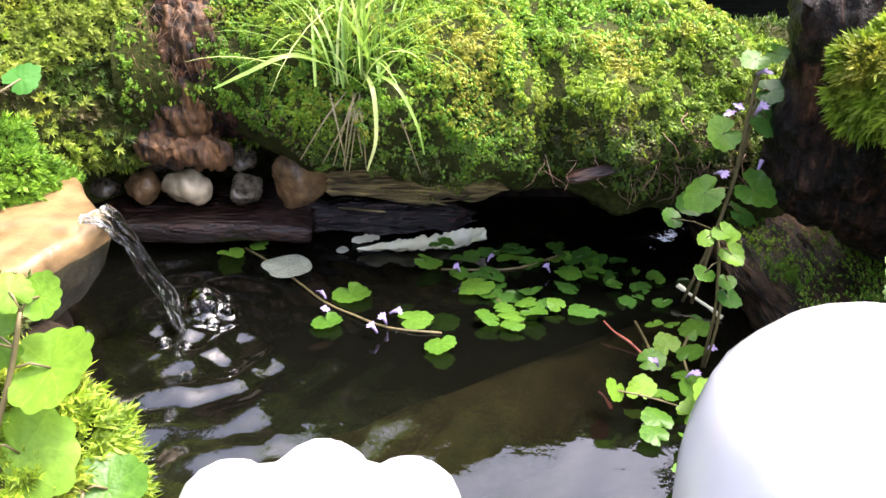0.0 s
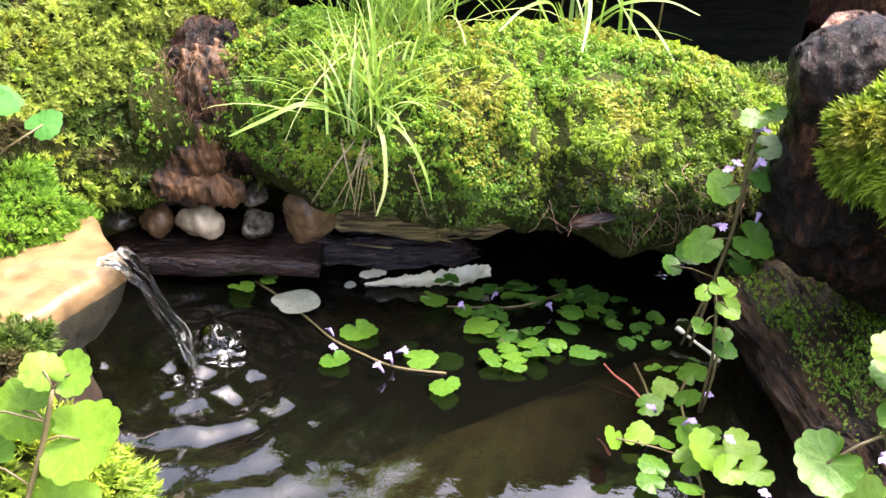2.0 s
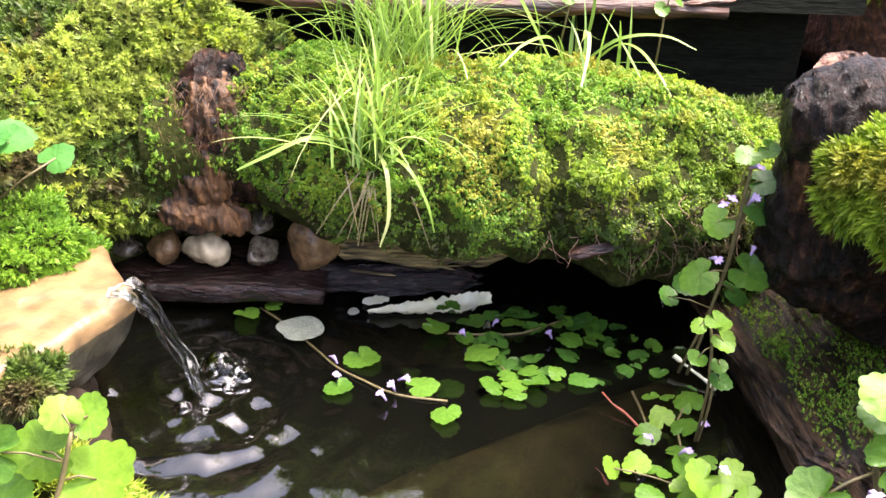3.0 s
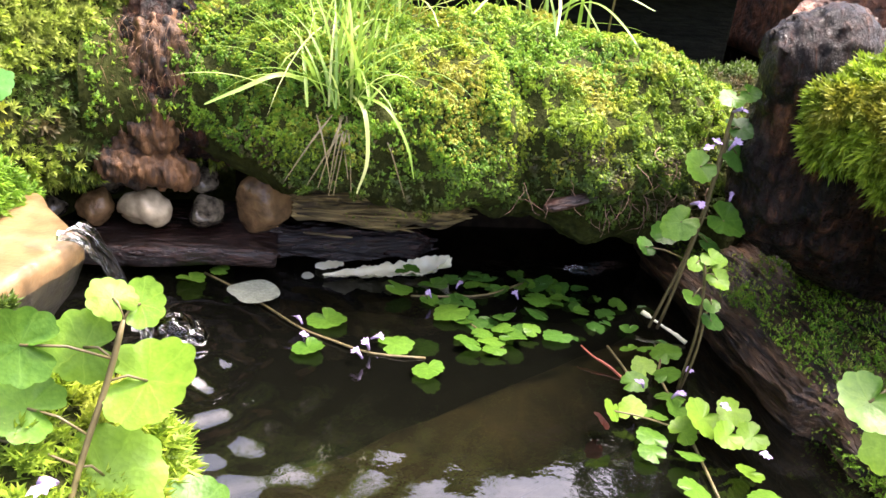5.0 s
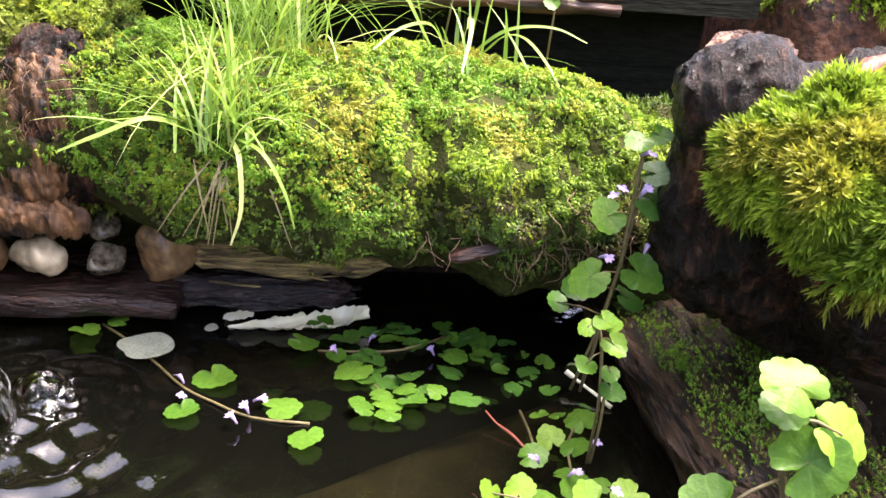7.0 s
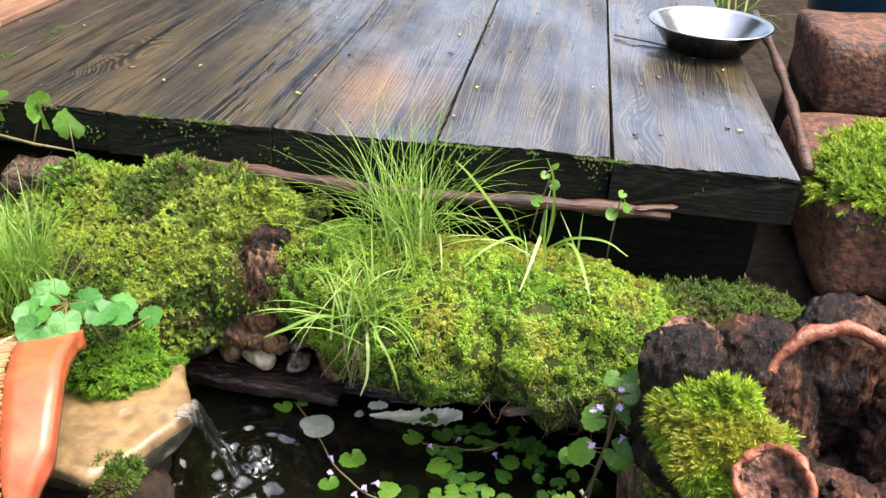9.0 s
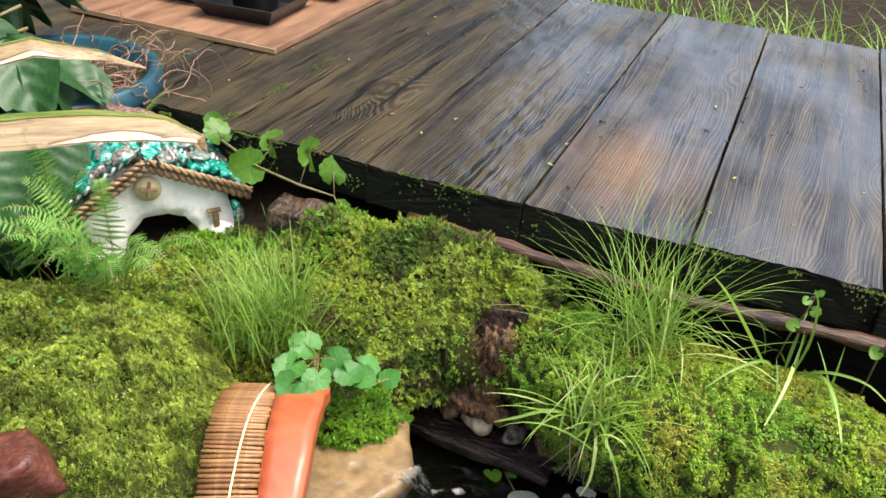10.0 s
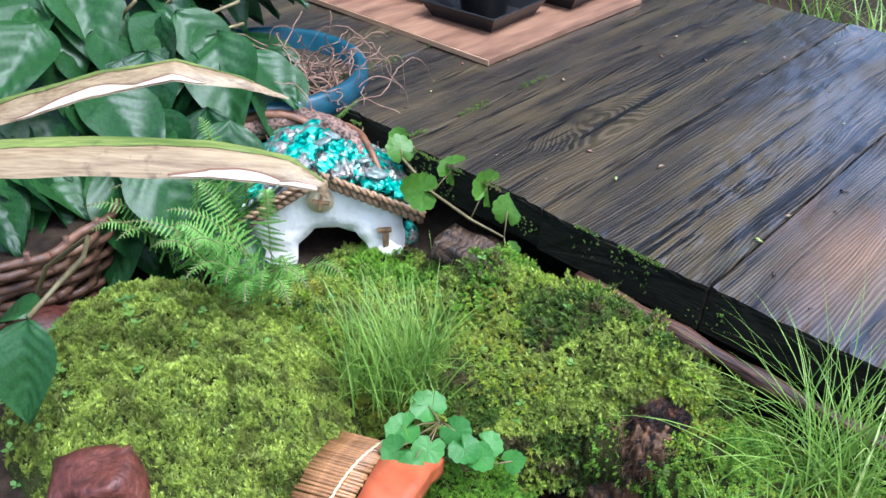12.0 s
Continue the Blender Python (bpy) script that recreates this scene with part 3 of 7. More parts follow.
def kidney_leaf(name, r, seed, cup=0.18, teeth=11, notch=0.62, point=0.0):
    """A round, scalloped leaf with a notch where its stalk joins (at the origin), veins pressed in, growing along +x."""
    verts, faces, seg, rings = [(0.0, 0.0, 0.0)], [], 66, 7
    for k in range(1, rings + 1):
        f = k / rings
        for s in range(seg):
            a = -math.pi + 2 * math.pi * s / seg
            out = 1.0 - notch * math.exp(-((math.pi - abs(a)) / 0.26) ** 2) + point * math.exp(-(a / 0.42) ** 2)
            edge = 1 + (0.095 * abs(math.cos(a * teeth / 2)) - 0.06) * f ** 4 + 0.05 * math.sin(2 * a + seed) + 0.04 * math.sin(3 * a - 2 * seed)
            d = r * out * edge * f
            vein = -0.028 * r * abs(math.cos(a * 3.5)) ** 6 * f * (1.2 - f)
            z = cup * r * (f ** 2 * (0.7 + 0.5 * math.cos(2 * a + seed))) + vein + 0.05 * r * math.sin(3 * a + seed * 2) * f * f + 0.022 * r * noise.noise(Vector((4 * f * math.cos(a), 4 * f * math.sin(a), seed)))
            verts.append((d * math.cos(a), d * math.sin(a) * 1.04, z))
    for s in range(seg):
        faces.append((0, 1 + s, 1 + (s + 1) % seg))
        for k in range(rings - 1):
            a, b = 1 + k * seg, 1 + (k + 1) * seg
            faces.append((a + s, b + s, b + (s + 1) % seg, a + (s + 1) % seg))
    return mesh_of(name, verts, faces)


LEAVES = [kidney_leaf("leaf", 1.0, k, c, 11, n, q) for k, (c, n, q) in enumerate(((0.16, 0.62, 0.0), (-0.16, 0.5, 0.16), (0.22, 0.7, 0.04), (-0.08, 0.55, 0.20)))]
LEAF_SETS = {}


def add_leaf(parent, place, r, yaw, tilt, material, k=0, label="", roll=0.0):
    """One leaf: radius r, pointing to yaw (degrees), its blade tilted up by tilt and rolled by roll."""
    key = (k % 4, material.name)
    if key not in LEAF_SETS:
        me = LEAVES[k % 4].copy()
        me.materials.clear()
        me.materials.append(material)
        LEAF_SETS[key] = me
    m = Matrix.Translation(place) @ Euler((radians(roll), radians(-tilt), radians(yaw))).to_matrix().to_4x4() @ Matrix.Scale(r, 4)
    return link("leaf", LEAF_SETS[key], material, parent, label, m)


def face_leaf(parent, place, r, away, normal, material, k=0):
    """One leaf at place whose blade faces normal and points along away."""
    n = Vector(normal).normalized()
    x = Vector(away) - n * Vector(away).dot(n)
    x = x.normalized() if x.length > 1e-5 else n.orthogonal().normalized()
    m = Matrix((x, n.cross(x), n)).transposed().to_4x4()
    ob = add_leaf(parent, (0, 0, 0), r, 0, 0, material, k)
    ob.matrix_basis = Matrix.Translation(place) @ m @ Matrix.Scale(r, 4)
    return ob


def flower(parent, place, size, seed):
    """A small lipped lilac flower."""
    rng = random.Random(seed)
    verts, faces = tube([(0, 0, 0), (0.2, 0, 0.5), (0.5, 0, 0.9)], [0.12, 0.16, 0.28], 7)
    for a in (-1.0, -0.35, 0.35, 1.0):
        i = len(verts)
        d, s = Vector((math.cos(a), math.sin(a), 0.15)), Vector((-math.sin(a), math.cos(a), 0))
        b = Vector((0.5, 0, 0.9))
        verts += [b, b + d * 0.4 + s * 0.22, b + d * 0.75, b + d * 0.4 - s * 0.22]
        faces.append((i, i + 1, i + 2, i + 3))
    m = Matrix.Translation(place) @ Euler((rng.uniform(-0.5, 0.5), rng.uniform(-0.4, 0.6), rng.uniform(0, 6.3))).to_matrix().to_4x4() @ Matrix.Scale(size * 0.72, 4)
    return link("flower", mesh_of("flower", verts, faces), PETAL, parent, "pale lilac lipped flower", m)


# ---- ground, pond, deck ----
WZ = 0.012


def left_shore(y):
    return float(np.interp(y, [-0.52, -0.45, -0.37, -0.32, -0.25, -0.19, -0.13, -0.04], [0.08, 0.03, 0.01, -0.015, -0.055, -0.085, -0.10, -0.11]))


def ground_height(x, y):
    inside = smooth(0.0, 0.05, x - left_shore(y)) * smooth(0.0, 0.05, 0.52 - x) * smooth(0.0, 0.07, y + 0.58) * smooth(0.0, 0.05, 0.0 - y)
    land = 0.045 + 0.12 * smooth(0.0, 0.12, -0.22 - x) + 0.05 * smooth(0.45, 0.6, x) + 0.05 * smooth(-0.04, 0.1, y) + 0.012 * wob(x, y, 0, 9)
    land = max(land, 0.03 + 0.05 * float(smooth(-0.55, -0.75, y)))
    far = math.hypot(x, y)
    land += smooth(0.85, 1.1, y) * 0.13 + 0.02 * smooth(1.5, 5, far) * wob(x, y, 0, 0.7)
    return float(land * (1 - inside) + (-0.11 + 0.012 * wob(x, y, 1, 14)) * inside)


def spaced(n, near, far):
    """Places along an axis: near-even steps in the middle, widening towards the horizon."""
    half = [near * (k / n) + (far - near) * (k / n) ** 9 for k in range(n + 1)]
    return [-v for v in half[:0:-1]] + half


GX, GY = [0.15 + v for v in spaced(80, 1.6, 400)], [-0.2 + v for v in spaced(80, 1.6, 400)]
w = len(GX)
ground = link("ground", mesh_of("ground", [(x, y, ground_height(x, y)) for y in GY for x in GX],
              [(j * w + i, j * w + i + 1, (j + 1) * w + i + 1, (j + 1) * w + i) for j in range(len(GY) - 1) for i in range(w - 1)]), SOIL)
tagged(ground, "damp dark garden soil around a small pond", "ground", kind="structure")


def ripple(x, y):
    d = math.hypot(x - 0.028, y + 0.235)
    churn = math.exp(-(d / 0.075) ** 2)
    z = 0.0022 * math.sin(d * 190 + 2.5 * wob(x, y, 0, 18)) * math.exp(-d / 0.10)
    z += (0.0042 * wob(x, y, 0, 55) + 0.0010 * wob(x, y, 0, 120)) * churn + 0.0006 * math.exp(-(d / 0.14) ** 2) * wob(x, y, 2, 80) + (0.0024 * wob(x + 0.5 * y, y, 3, 38) + 0.0020 * wob(x, y, 3, 17)) * smooth(0.22, 0.02, x + 0.25 * (y + 0.3)) * smooth(-0.14, -0.28, y)
    return z + (0.0004 + 0.0007 * float(smooth(-0.24, -0.36, y))) * wob(x, 0.7 * y, 5, 30) + 0.0016 * float(smooth(-0.20, -0.34, y)) * wob(x, y, 7, 10)


water = link("water", grid_mesh("water", lambda u, v: (-0.16 + 0.72 * u, -0.64 + 0.66 * v, WZ + ripple(-0.16 + 0.72 * u, -0.64 + 0.66 * v)), 230, 210), WATER)
tagged(water, "dark clear pond water rippled by a small cascade", "water", kind="structure")

pond_bed = link("pond_bed", grid_mesh("pond_bed", lambda u, v: (-0.12 + 0.66 * u, -0.62 + 0.62 * v, -0.075 + 0.012 * wob(u, v, 0, 6) + 0.006 * wob(u, v, 0, 17)), 50, 50), SILT)
tagged(pond_bed, "olive silt on the pond bottom", "pond bed", kind="structure")

deck = thing("deck", "raised deck of wide weathered rain-wet boards", "deck", kind="structure")
SECTION = 30
EDGES = [-1.42, -1.22, -1.02, -0.82, -0.62, -0.42, -0.2, 0.0, 0.187, 0.378, 0.572]
random.seed(4)
for k in range(len(EDGES) - 1):
    a, b = EDGES[k] + 0.0010, EDGES[k + 1] - 0.0010
    start = (0.012, 0.02, 0.03, 0.02, 0.018, 0.004, 0.0, 0.0, 0.006, -0.004)[k]
    crown, sag = random.uniform(-0.002, 0.002), random.uniform(-0.0015, 0.0015)

    def board(u, v, a=a, b=b, start=start, crown=crown, sag=sag, k=k):
        # v runs round the section, u along the board
        y = start + u * (0.865 - start + 0.01 * math.sin(k * 2.1))
        x, z = [(a, 0.25), (b, 0.25), (b, 0.297), (b - 0.0012, 0.300)][v] if v < 4 else ((a, 0.297) if v == SECTION - 1 else (b - 0.0012 - (b - a - 0.0024) * (v - 3) / (SECTION - 5), 0.300))
        near = u in (0, 0.004)
        ragged = (0.004 * wob(x, 0, z, 55, k) + 0.0025 * wob(x, 0, z, 170, k)) * (1 if near else 0.3 if u == 1 else 0)
        round_off = 0.006 + 0.004 * wob(x, 0, 0, 90, k) if (u == 0 and z > 0.29) else 0
        chip = 0.0012 * wob(x, y, 0, 40, k) + (0.0016 * wob(x, y, 0, 130, k) if near else 0)
        return (x + 0.0008 * wob(0, y, z, 12, k + x), y + ragged + round_off * 0.5, z - round_off * 0.6 + (crown * math.sin((x - a) / (b - a) * math.pi) + sag * math.sin(y * 4) + chip if z > 0.28 else 0))

    rows_u = [0, 0.004] + [j / 40 for j in range(1, 40)] + [0.996, 1]
    verts = [board(u, v) for u in rows_u for v in range(SECTION)]
    faces = [(i * SECTION + j, i * SECTION + (j + 1) % SECTION, (i + 1) * SECTION + (j + 1) % SECTION, (i + 1) * SECTION + j) for i in range(len(rows_u) - 1) for j in range(SECTION)]
    faces += [tuple(range(SECTION))[::-1], tuple((len(rows_u) - 1) * SECTION + j for j in range(SECTION))]
    me = mesh_of("plank", verts, faces, False)
    me.materials.append(DECK)
    me.materials.append(SHADED_TIMBER)
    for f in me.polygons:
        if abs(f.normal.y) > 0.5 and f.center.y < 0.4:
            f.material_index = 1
    link("plank", me, DECK, deck)
# joists share that near-black, standing in for the shade below the boards
for y in (0.09, 0.45, 0.8):
    link("joist", box("joist", -1.42, 0.56, y - 0.02, y + 0.02, 0.12, 0.249, 0.003), SHADED_TIMBER, deck)


# ---- the mossy log along the back of the pond ----
def log_section(x):
    """Centre y, centre z and radius of the log at x."""
    return [float(np.interp(x, [-0.06, 0.02, 0.07, 0.12, 0.22, 0.32, 0.40, 0.46, 0.53, 0.57], row)) for row in (
        [-0.068, -0.069, -0.072, -0.082, -0.085, -0.090, -0.088, -0.080, -0.055, -0.045],
        [0.150, 0.152, 0.146, 0.131, 0.122, 0.120, 0.110, 0.098, 0.080, 0.06],
        [0.058, 0.062, 0.070, 0.090, 0.098, 0.099, 0.096, 0.085, 0.062, 0.02])]


def log_point(x, a, swell=0.0):
    cy, cz, r = log_section(x)
    lobe = 0.016 * math.exp(-((x - 0.215) / 0.05) ** 2 - ((a - 3.0) / 0.7) ** 2)
    lobe += 0.014 * math.exp(-((x - 0.33) / 0.06) ** 2 - ((a - 2.75) / 0.6) ** 2) + 0.01 * math.exp(-((x - 0.12) / 0.05) ** 2 - ((a - 2.4) / 0.7) ** 2)
    lobe -= 0.02 * math.exp(-((x - 0.29) / 0.035) ** 2 - ((a - 3.6) / 0.35) ** 2) + 0.016 * math.exp(-((x - 0.272 - 0.02 * (a - 2.6)) / 0.010) ** 2 - ((a - 2.7) / 0.6) ** 2)
    lobe += 0.012 * math.exp(-((x - 0.40) / 0.035) ** 2 - ((a - 2.2) / 0.6) ** 2)
    y, z = cy + r * math.cos(a), cz + r * math.sin(a)
    bumpy = 0.013 * wob(x, y, z, 14, 2) + 0.010 * wob(x, y, z, 34, 5)
    r += swell + lobe + bumpy
    z = cz + r * math.sin(a)
    under = float(np.interp(x, [-0.06, 0.24, 0.285, 0.36, 0.44, 0.56], [0.105, 0.100, 0.078, 0.072, 0.055, 0.03])) + 0.016 * wob(x, 0, 0, 22, 4) + 0.008 * wob(x, a, 0, 60, 4)
    return (x, cy + r * math.cos(a), max(z, under + 0.15 * (z - under)))


mossy_log = thing("mossy_log", "fallen log thickly covered in bright green moss at the pond edge", "log")
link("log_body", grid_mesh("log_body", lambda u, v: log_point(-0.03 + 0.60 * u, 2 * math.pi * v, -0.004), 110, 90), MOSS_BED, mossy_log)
moss_skin = grid_mesh("moss_skin", lambda u, v: log_point(-0.025 + 0.585 * u, 0.45 + 3.05 * v), 120, 80)
rng = np.random.default_rng(3)


def log_keep(p, n):
    fade = smooth(0.085, 0.135, p[:, 2]) + 0.10
    thin = np.clip(0.8 + 0.8 * np.array([wob(*q, 16, 8) for q in p]), 0.35, 1)
    stump = 1 - 0.95 * np.exp(-((p[:, 0] - 0.012) / 0.038) ** 4 - ((p[:, 1] + 0.13) / 0.06) ** 2) * smooth(0.23, 0.20, p[:, 2])
    return np.clip(fade * thin * stump, 0, 1) * (p[:, 2] > 0.075)


p, n = sample(moss_skin, 88000, rng, log_keep)
# below this height moss takes the darker material, shade put into colour
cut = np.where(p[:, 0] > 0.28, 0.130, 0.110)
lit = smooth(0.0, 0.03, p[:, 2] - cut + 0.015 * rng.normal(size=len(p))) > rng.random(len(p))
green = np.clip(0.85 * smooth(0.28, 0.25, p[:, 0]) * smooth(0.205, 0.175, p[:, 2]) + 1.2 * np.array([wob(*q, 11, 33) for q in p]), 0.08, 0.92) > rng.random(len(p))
for pick, mat, label in ((lit & ~green, MOSS, "bright yellow-green cushion moss"), (lit & green, MOSS_GREEN, "fresh leaf-green cushion moss"), (~lit, MOSS_DEEP, "deep green moss, shade in its colour")):
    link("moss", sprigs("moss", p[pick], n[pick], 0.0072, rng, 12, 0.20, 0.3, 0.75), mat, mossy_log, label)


# ---- moss banks ----
def bank_height(x, y):
    front = float(np.interp(x, [-0.42, -0.30, -0.17, -0.10, -0.05, 0.0, 0.05], [-0.30, -0.29, -0.25, -0.205, -0.145, -0.105, -0.095]))
    rise = float(smooth(-0.06, 0.065, y - front)) ** 0.6
    top = float(np.interp(x, [-0.45, -0.30, -0.2, -0.1, 0.0, 0.06], [0.165, 0.185, 0.205, 0.215, 0.215, 0.20]))
    top += 0.045 * float(smooth(-0.14, -0.05, y)) * float(smooth(-0.32, -0.2, x)) * (1 - 0.4 * float(smooth(-0.03, 0.05, x)))
    top -= 0.05 * float(smooth(-0.035, 0.0, y))
    low = -0.06
    return low + (top - low) * rise + 0.016 * wob(x, y, 0, 16, 3) + 0.011 * wob(x, y, 0, 40, 4)


def mound_height(x, y):
    d = ((x + 0.345) / 0.215) ** 2 + ((y + 0.375) / 0.165) ** 2
    return 0.10 + 0.15 * math.sqrt(max(0.0, 1 - d)) ** 0.8 + 0.013 * wob(x, y, 0, 13, 6) + 0.013 * wob(x, y, 0, 38, 2) if d < 1 else 0.10


bank = thing("moss_bank", "steep bank cushioned with mixed green moss below the deck", "moss bank")


def bank_point(u, v):
    x, y = -0.44 + 0.51 * u, -0.32 + 0.31 * v
    z = bank_height(x, y)
    # above the pebbles the bank overhangs
    back = float(smooth(0.105, 0.07, z) * smooth(-0.115, -0.085, x))
    return (x, y + 0.10 * back, z)


bank_skin = grid_mesh("bank_body", bank_point, 110, 90)
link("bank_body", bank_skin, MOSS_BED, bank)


def bank_keep(p, n):
    thin = np.clip(0.75 + 0.8 * np.array([wob(*q, 15, 12) for q in p]), 0.35, 1)
    sparse_low = 1 - 0.65 * smooth(0.185, 0.15, p[:, 2]) * smooth(-0.13, -0.08, p[:, 0])
    return thin * sparse_low * (p[:, 2] > 0.085) * (1 - 0.95 * np.exp(-((p[:, 0] - 0.012) / 0.038) ** 4 - ((p[:, 1] + 0.13) / 0.06) ** 2) * smooth(0.23, 0.20, p[:, 2]))


p, n = sample(bank_skin, 62000, rng, bank_keep)
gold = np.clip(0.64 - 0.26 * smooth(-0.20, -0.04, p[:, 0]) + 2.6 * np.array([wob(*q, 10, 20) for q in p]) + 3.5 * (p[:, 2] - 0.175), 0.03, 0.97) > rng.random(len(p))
# dim moss: random patches, plus the low face coloured as if shaded
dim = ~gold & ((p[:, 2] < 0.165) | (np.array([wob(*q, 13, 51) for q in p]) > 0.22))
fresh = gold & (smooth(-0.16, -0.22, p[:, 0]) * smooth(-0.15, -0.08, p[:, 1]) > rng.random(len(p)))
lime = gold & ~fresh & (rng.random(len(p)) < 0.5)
for pick, mat, label in ((lime, MOSS, "bright yellow-green moss"), ((gold | ~dim) & ~lime & ~fresh, MOSS_GOLD, "pale golden-green moss"), (fresh, MOSS_GREEN, "leaf-green moss"), (dim, MOSS_DEEP, "dark green moss, patchy and shaded by colour low down")):
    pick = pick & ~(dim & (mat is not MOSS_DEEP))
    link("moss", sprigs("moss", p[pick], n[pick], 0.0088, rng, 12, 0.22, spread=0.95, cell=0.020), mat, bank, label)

mound = thing("moss_mound", "rounded golden-green moss mound beside the bridge", "moss mound")
mound_skin = grid_mesh("mound_body", lambda u, v: (-0.345 + 0.213 * math.sqrt(v) * math.cos(2 * math.pi * u), -0.375 + 0.163 * math.sqrt(v) * math.sin(2 * math.pi * u),
                       mound_height(-0.345 + 0.213 * math.sqrt(v) * math.cos(2 * math.pi * u), -0.375 + 0.163 * math.sqrt(v) * math.sin(2 * math.pi * u))), 90, 60, True)
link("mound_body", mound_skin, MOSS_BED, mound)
p, n = sample(mound_skin, 40000, rng, lambda p, n: np.clip(0.8 + 0.7 * np.array([wob(*q, 17, 30) for q in p]), 0.35, 1))
n[:, 2] = np.abs(n[:, 2])
link("moss", sprigs("moss", p, n, 0.0092, rng, 13, 0.20, spread=1.0, cell=0.019), MOSS_GOLD, mound, "golden-green feathery moss")


# ---- burl, half log and stones on the near side ----
def blob_mesh(name, blobs, voxel, rough, freq, seed=0, fine=0.0):
    """Rounded lumps (ends a and b, radii ra and rb) fused into one skin, then roughened."""
    verts, faces = [], []
    for a, b, ra, rb in blobs:
        a, b = Vector(a), Vector(b)
        pts, rad = [], []
        d = (b - a).normalized() if (b - a).length > 1e-6 else Vector((0, 0, 1))
        for t in (-0.999, -0.8, -0.45, 0.0):
            pts.append(a + d * ra * t)
            rad.append(ra * math.sqrt(max(1e-4, 1 - t * t)))
        for t in (0.0, 0.45, 0.8, 0.999):
            pts.append(b + d * (rb * t + 1e-4))
            rad.append(rb * math.sqrt(max(1e-4, 1 - t * t)))
        vs, fs = tube(pts, rad, 18)
        faces += [tuple(i + len(verts) for i in f) for f in fs]
        verts += vs
    tmp = new("lump", mesh_of("lump", verts, faces))
    mod = tmp.modifiers.new("fuse", "REMESH")
    mod.mode, mod.voxel_size = "VOXEL", voxel
    me = bpy.data.meshes.new_from_object(tmp.evaluated_get(bpy.context.evaluated_depsgraph_get()))
    old = tmp.data
    bpy.data.objects.remove(tmp)
    bpy.data.meshes.remove(old)
    me.name = name
    for v in me.vertices:
        q = Vector(v.co)
        r1 = noise.noise(q * freq + Vector((seed, 0, 0))) + 0.5 * abs(noise.noise(q * freq * 2.7 + Vector((0, seed, 0))))
        v.co = q + Vector(v.normal) * (rough * r1 + fine * noise.noise(q * freq * 6))
    me.polygons.foreach_set("use_smooth", [True] * len(me.polygons))
    me.update()
    return me


burl = thing("burl_stump", "knotty wet dark stump with sawn stubs and orange calluses", "stump")
link("trunk", blob_mesh("trunk", [
    ((0.52, -0.235, 0.115), (0.475, -0.25, 0.155), 0.055, 0.052),
    ((0.462, -0.235, 0.14), (0.445, -0.243, 0.232), 0.048, 0.034),
    ((0.54, -0.20, 0.14), (0.515, -0.185, 0.205), 0.045, 0.04),
    ((0.58, -0.150, 0.12), (0.60, -0.148, 0.208), 0.05, 0.044),
    ((0.66, -0.165, 0.10), (0.68, -0.160, 0.20), 0.05, 0.046),
    ((0.60, -0.29, 0.05), (0.66, -0.27, 0.05), 0.05, 0.05),
    ((0.62, -0.35, 0.13), (0.524, -0.358, 0.198), 0.05, 0.038),
    ((0.68, -0.38, 0.10), (0.62, -0.36, 0.165), 0.07, 0.060),
    ((0.53, -0.31, 0.13), (0.50, -0.32, 0.155), 0.042, 0.040)], 0.0036, 0.011, 24, 3, 0.0032), BURL, burl, "black-brown fissured bark")


def ring_stub(centre, facing, r, parent, rim=True):
    """A sawn stub: rotten concave heartwood inside a rolled orange callus rim."""
    rot = Vector(facing).to_track_quat("Z", "Y").to_matrix().to_4x4()
    m = Matrix.Translation(centre) @ rot
    face = grid_mesh("stub_face", lambda u, v: (r * 0.92 * v * math.cos(2 * math.pi * u), r * 0.92 * v * math.sin(2 * math.pi * u) * 0.85,
                     -0.010 * (1 - v ** 2) + 0.005 * wob(v * math.cos(6.28 * u), v * math.sin(6.28 * u), 0, 3.2, r * 90) + 0.002 * wob(v * math.cos(6.28 * u), v * math.sin(6.28 * u), 0, 11, r * 70)), 40, 14, True)
    ob = link("stub_face", face, HEART, parent, "rotten brown sawn face", m)
    if not rim:
        return ob
    pts = [(r * math.cos(a) * (1 + 0.06 * math.sin(3 * a + r * 99)), r * 0.86 * math.sin(a), 0.004 * math.sin(2 * a)) for a in (2 * math.pi * k / 40 for k in range(36))]
    rad = [r * (0.085 + 0.05 * math.sin(k * 0.9) ** 2 + 0.02 * math.sin(k * 2.3)) * min(1, 0.4 + 0.25 * min(k, 35 - k)) for k in range(36)]
    link("callus_rim", gnarled(tube_mesh("callus_rim", pts, rad, 14), r * 0.10, 70), LIP, parent, "rolled orange callus", m)
    return ob


ring_stub((0.4955, -0.3740, 0.2330), (-0.62, -0.52, 0.62), 0.0285, burl)
ring_stub((0.4440, -0.2440, 0.2580), (-0.25, -0.35, 1.0), 0.027, burl, False)
lip_pts = [(0.518, -0.226, 0.206), (0.528, -0.214, 0.226), (0.545, -0.203, 0.242), (0.568, -0.196, 0.250), (0.595, -0.198, 0.250), (0.622, -0.207, 0.242), (0.645, -0.217, 0.230), (0.668, -0.214, 0.236), (0.70, -0.205, 0.240)]
link("callus_lip", gnarled(tube_mesh("callus_lip", smoothed(lip_pts, 4), smoothed([0.003, 0.005, 0.0062, 0.0068, 0.0062, 0.0058, 0.0075, 0.0068, 0.004], 4), 14), 0.0035, 60), LIP, burl, "long rolled orange callus lip")
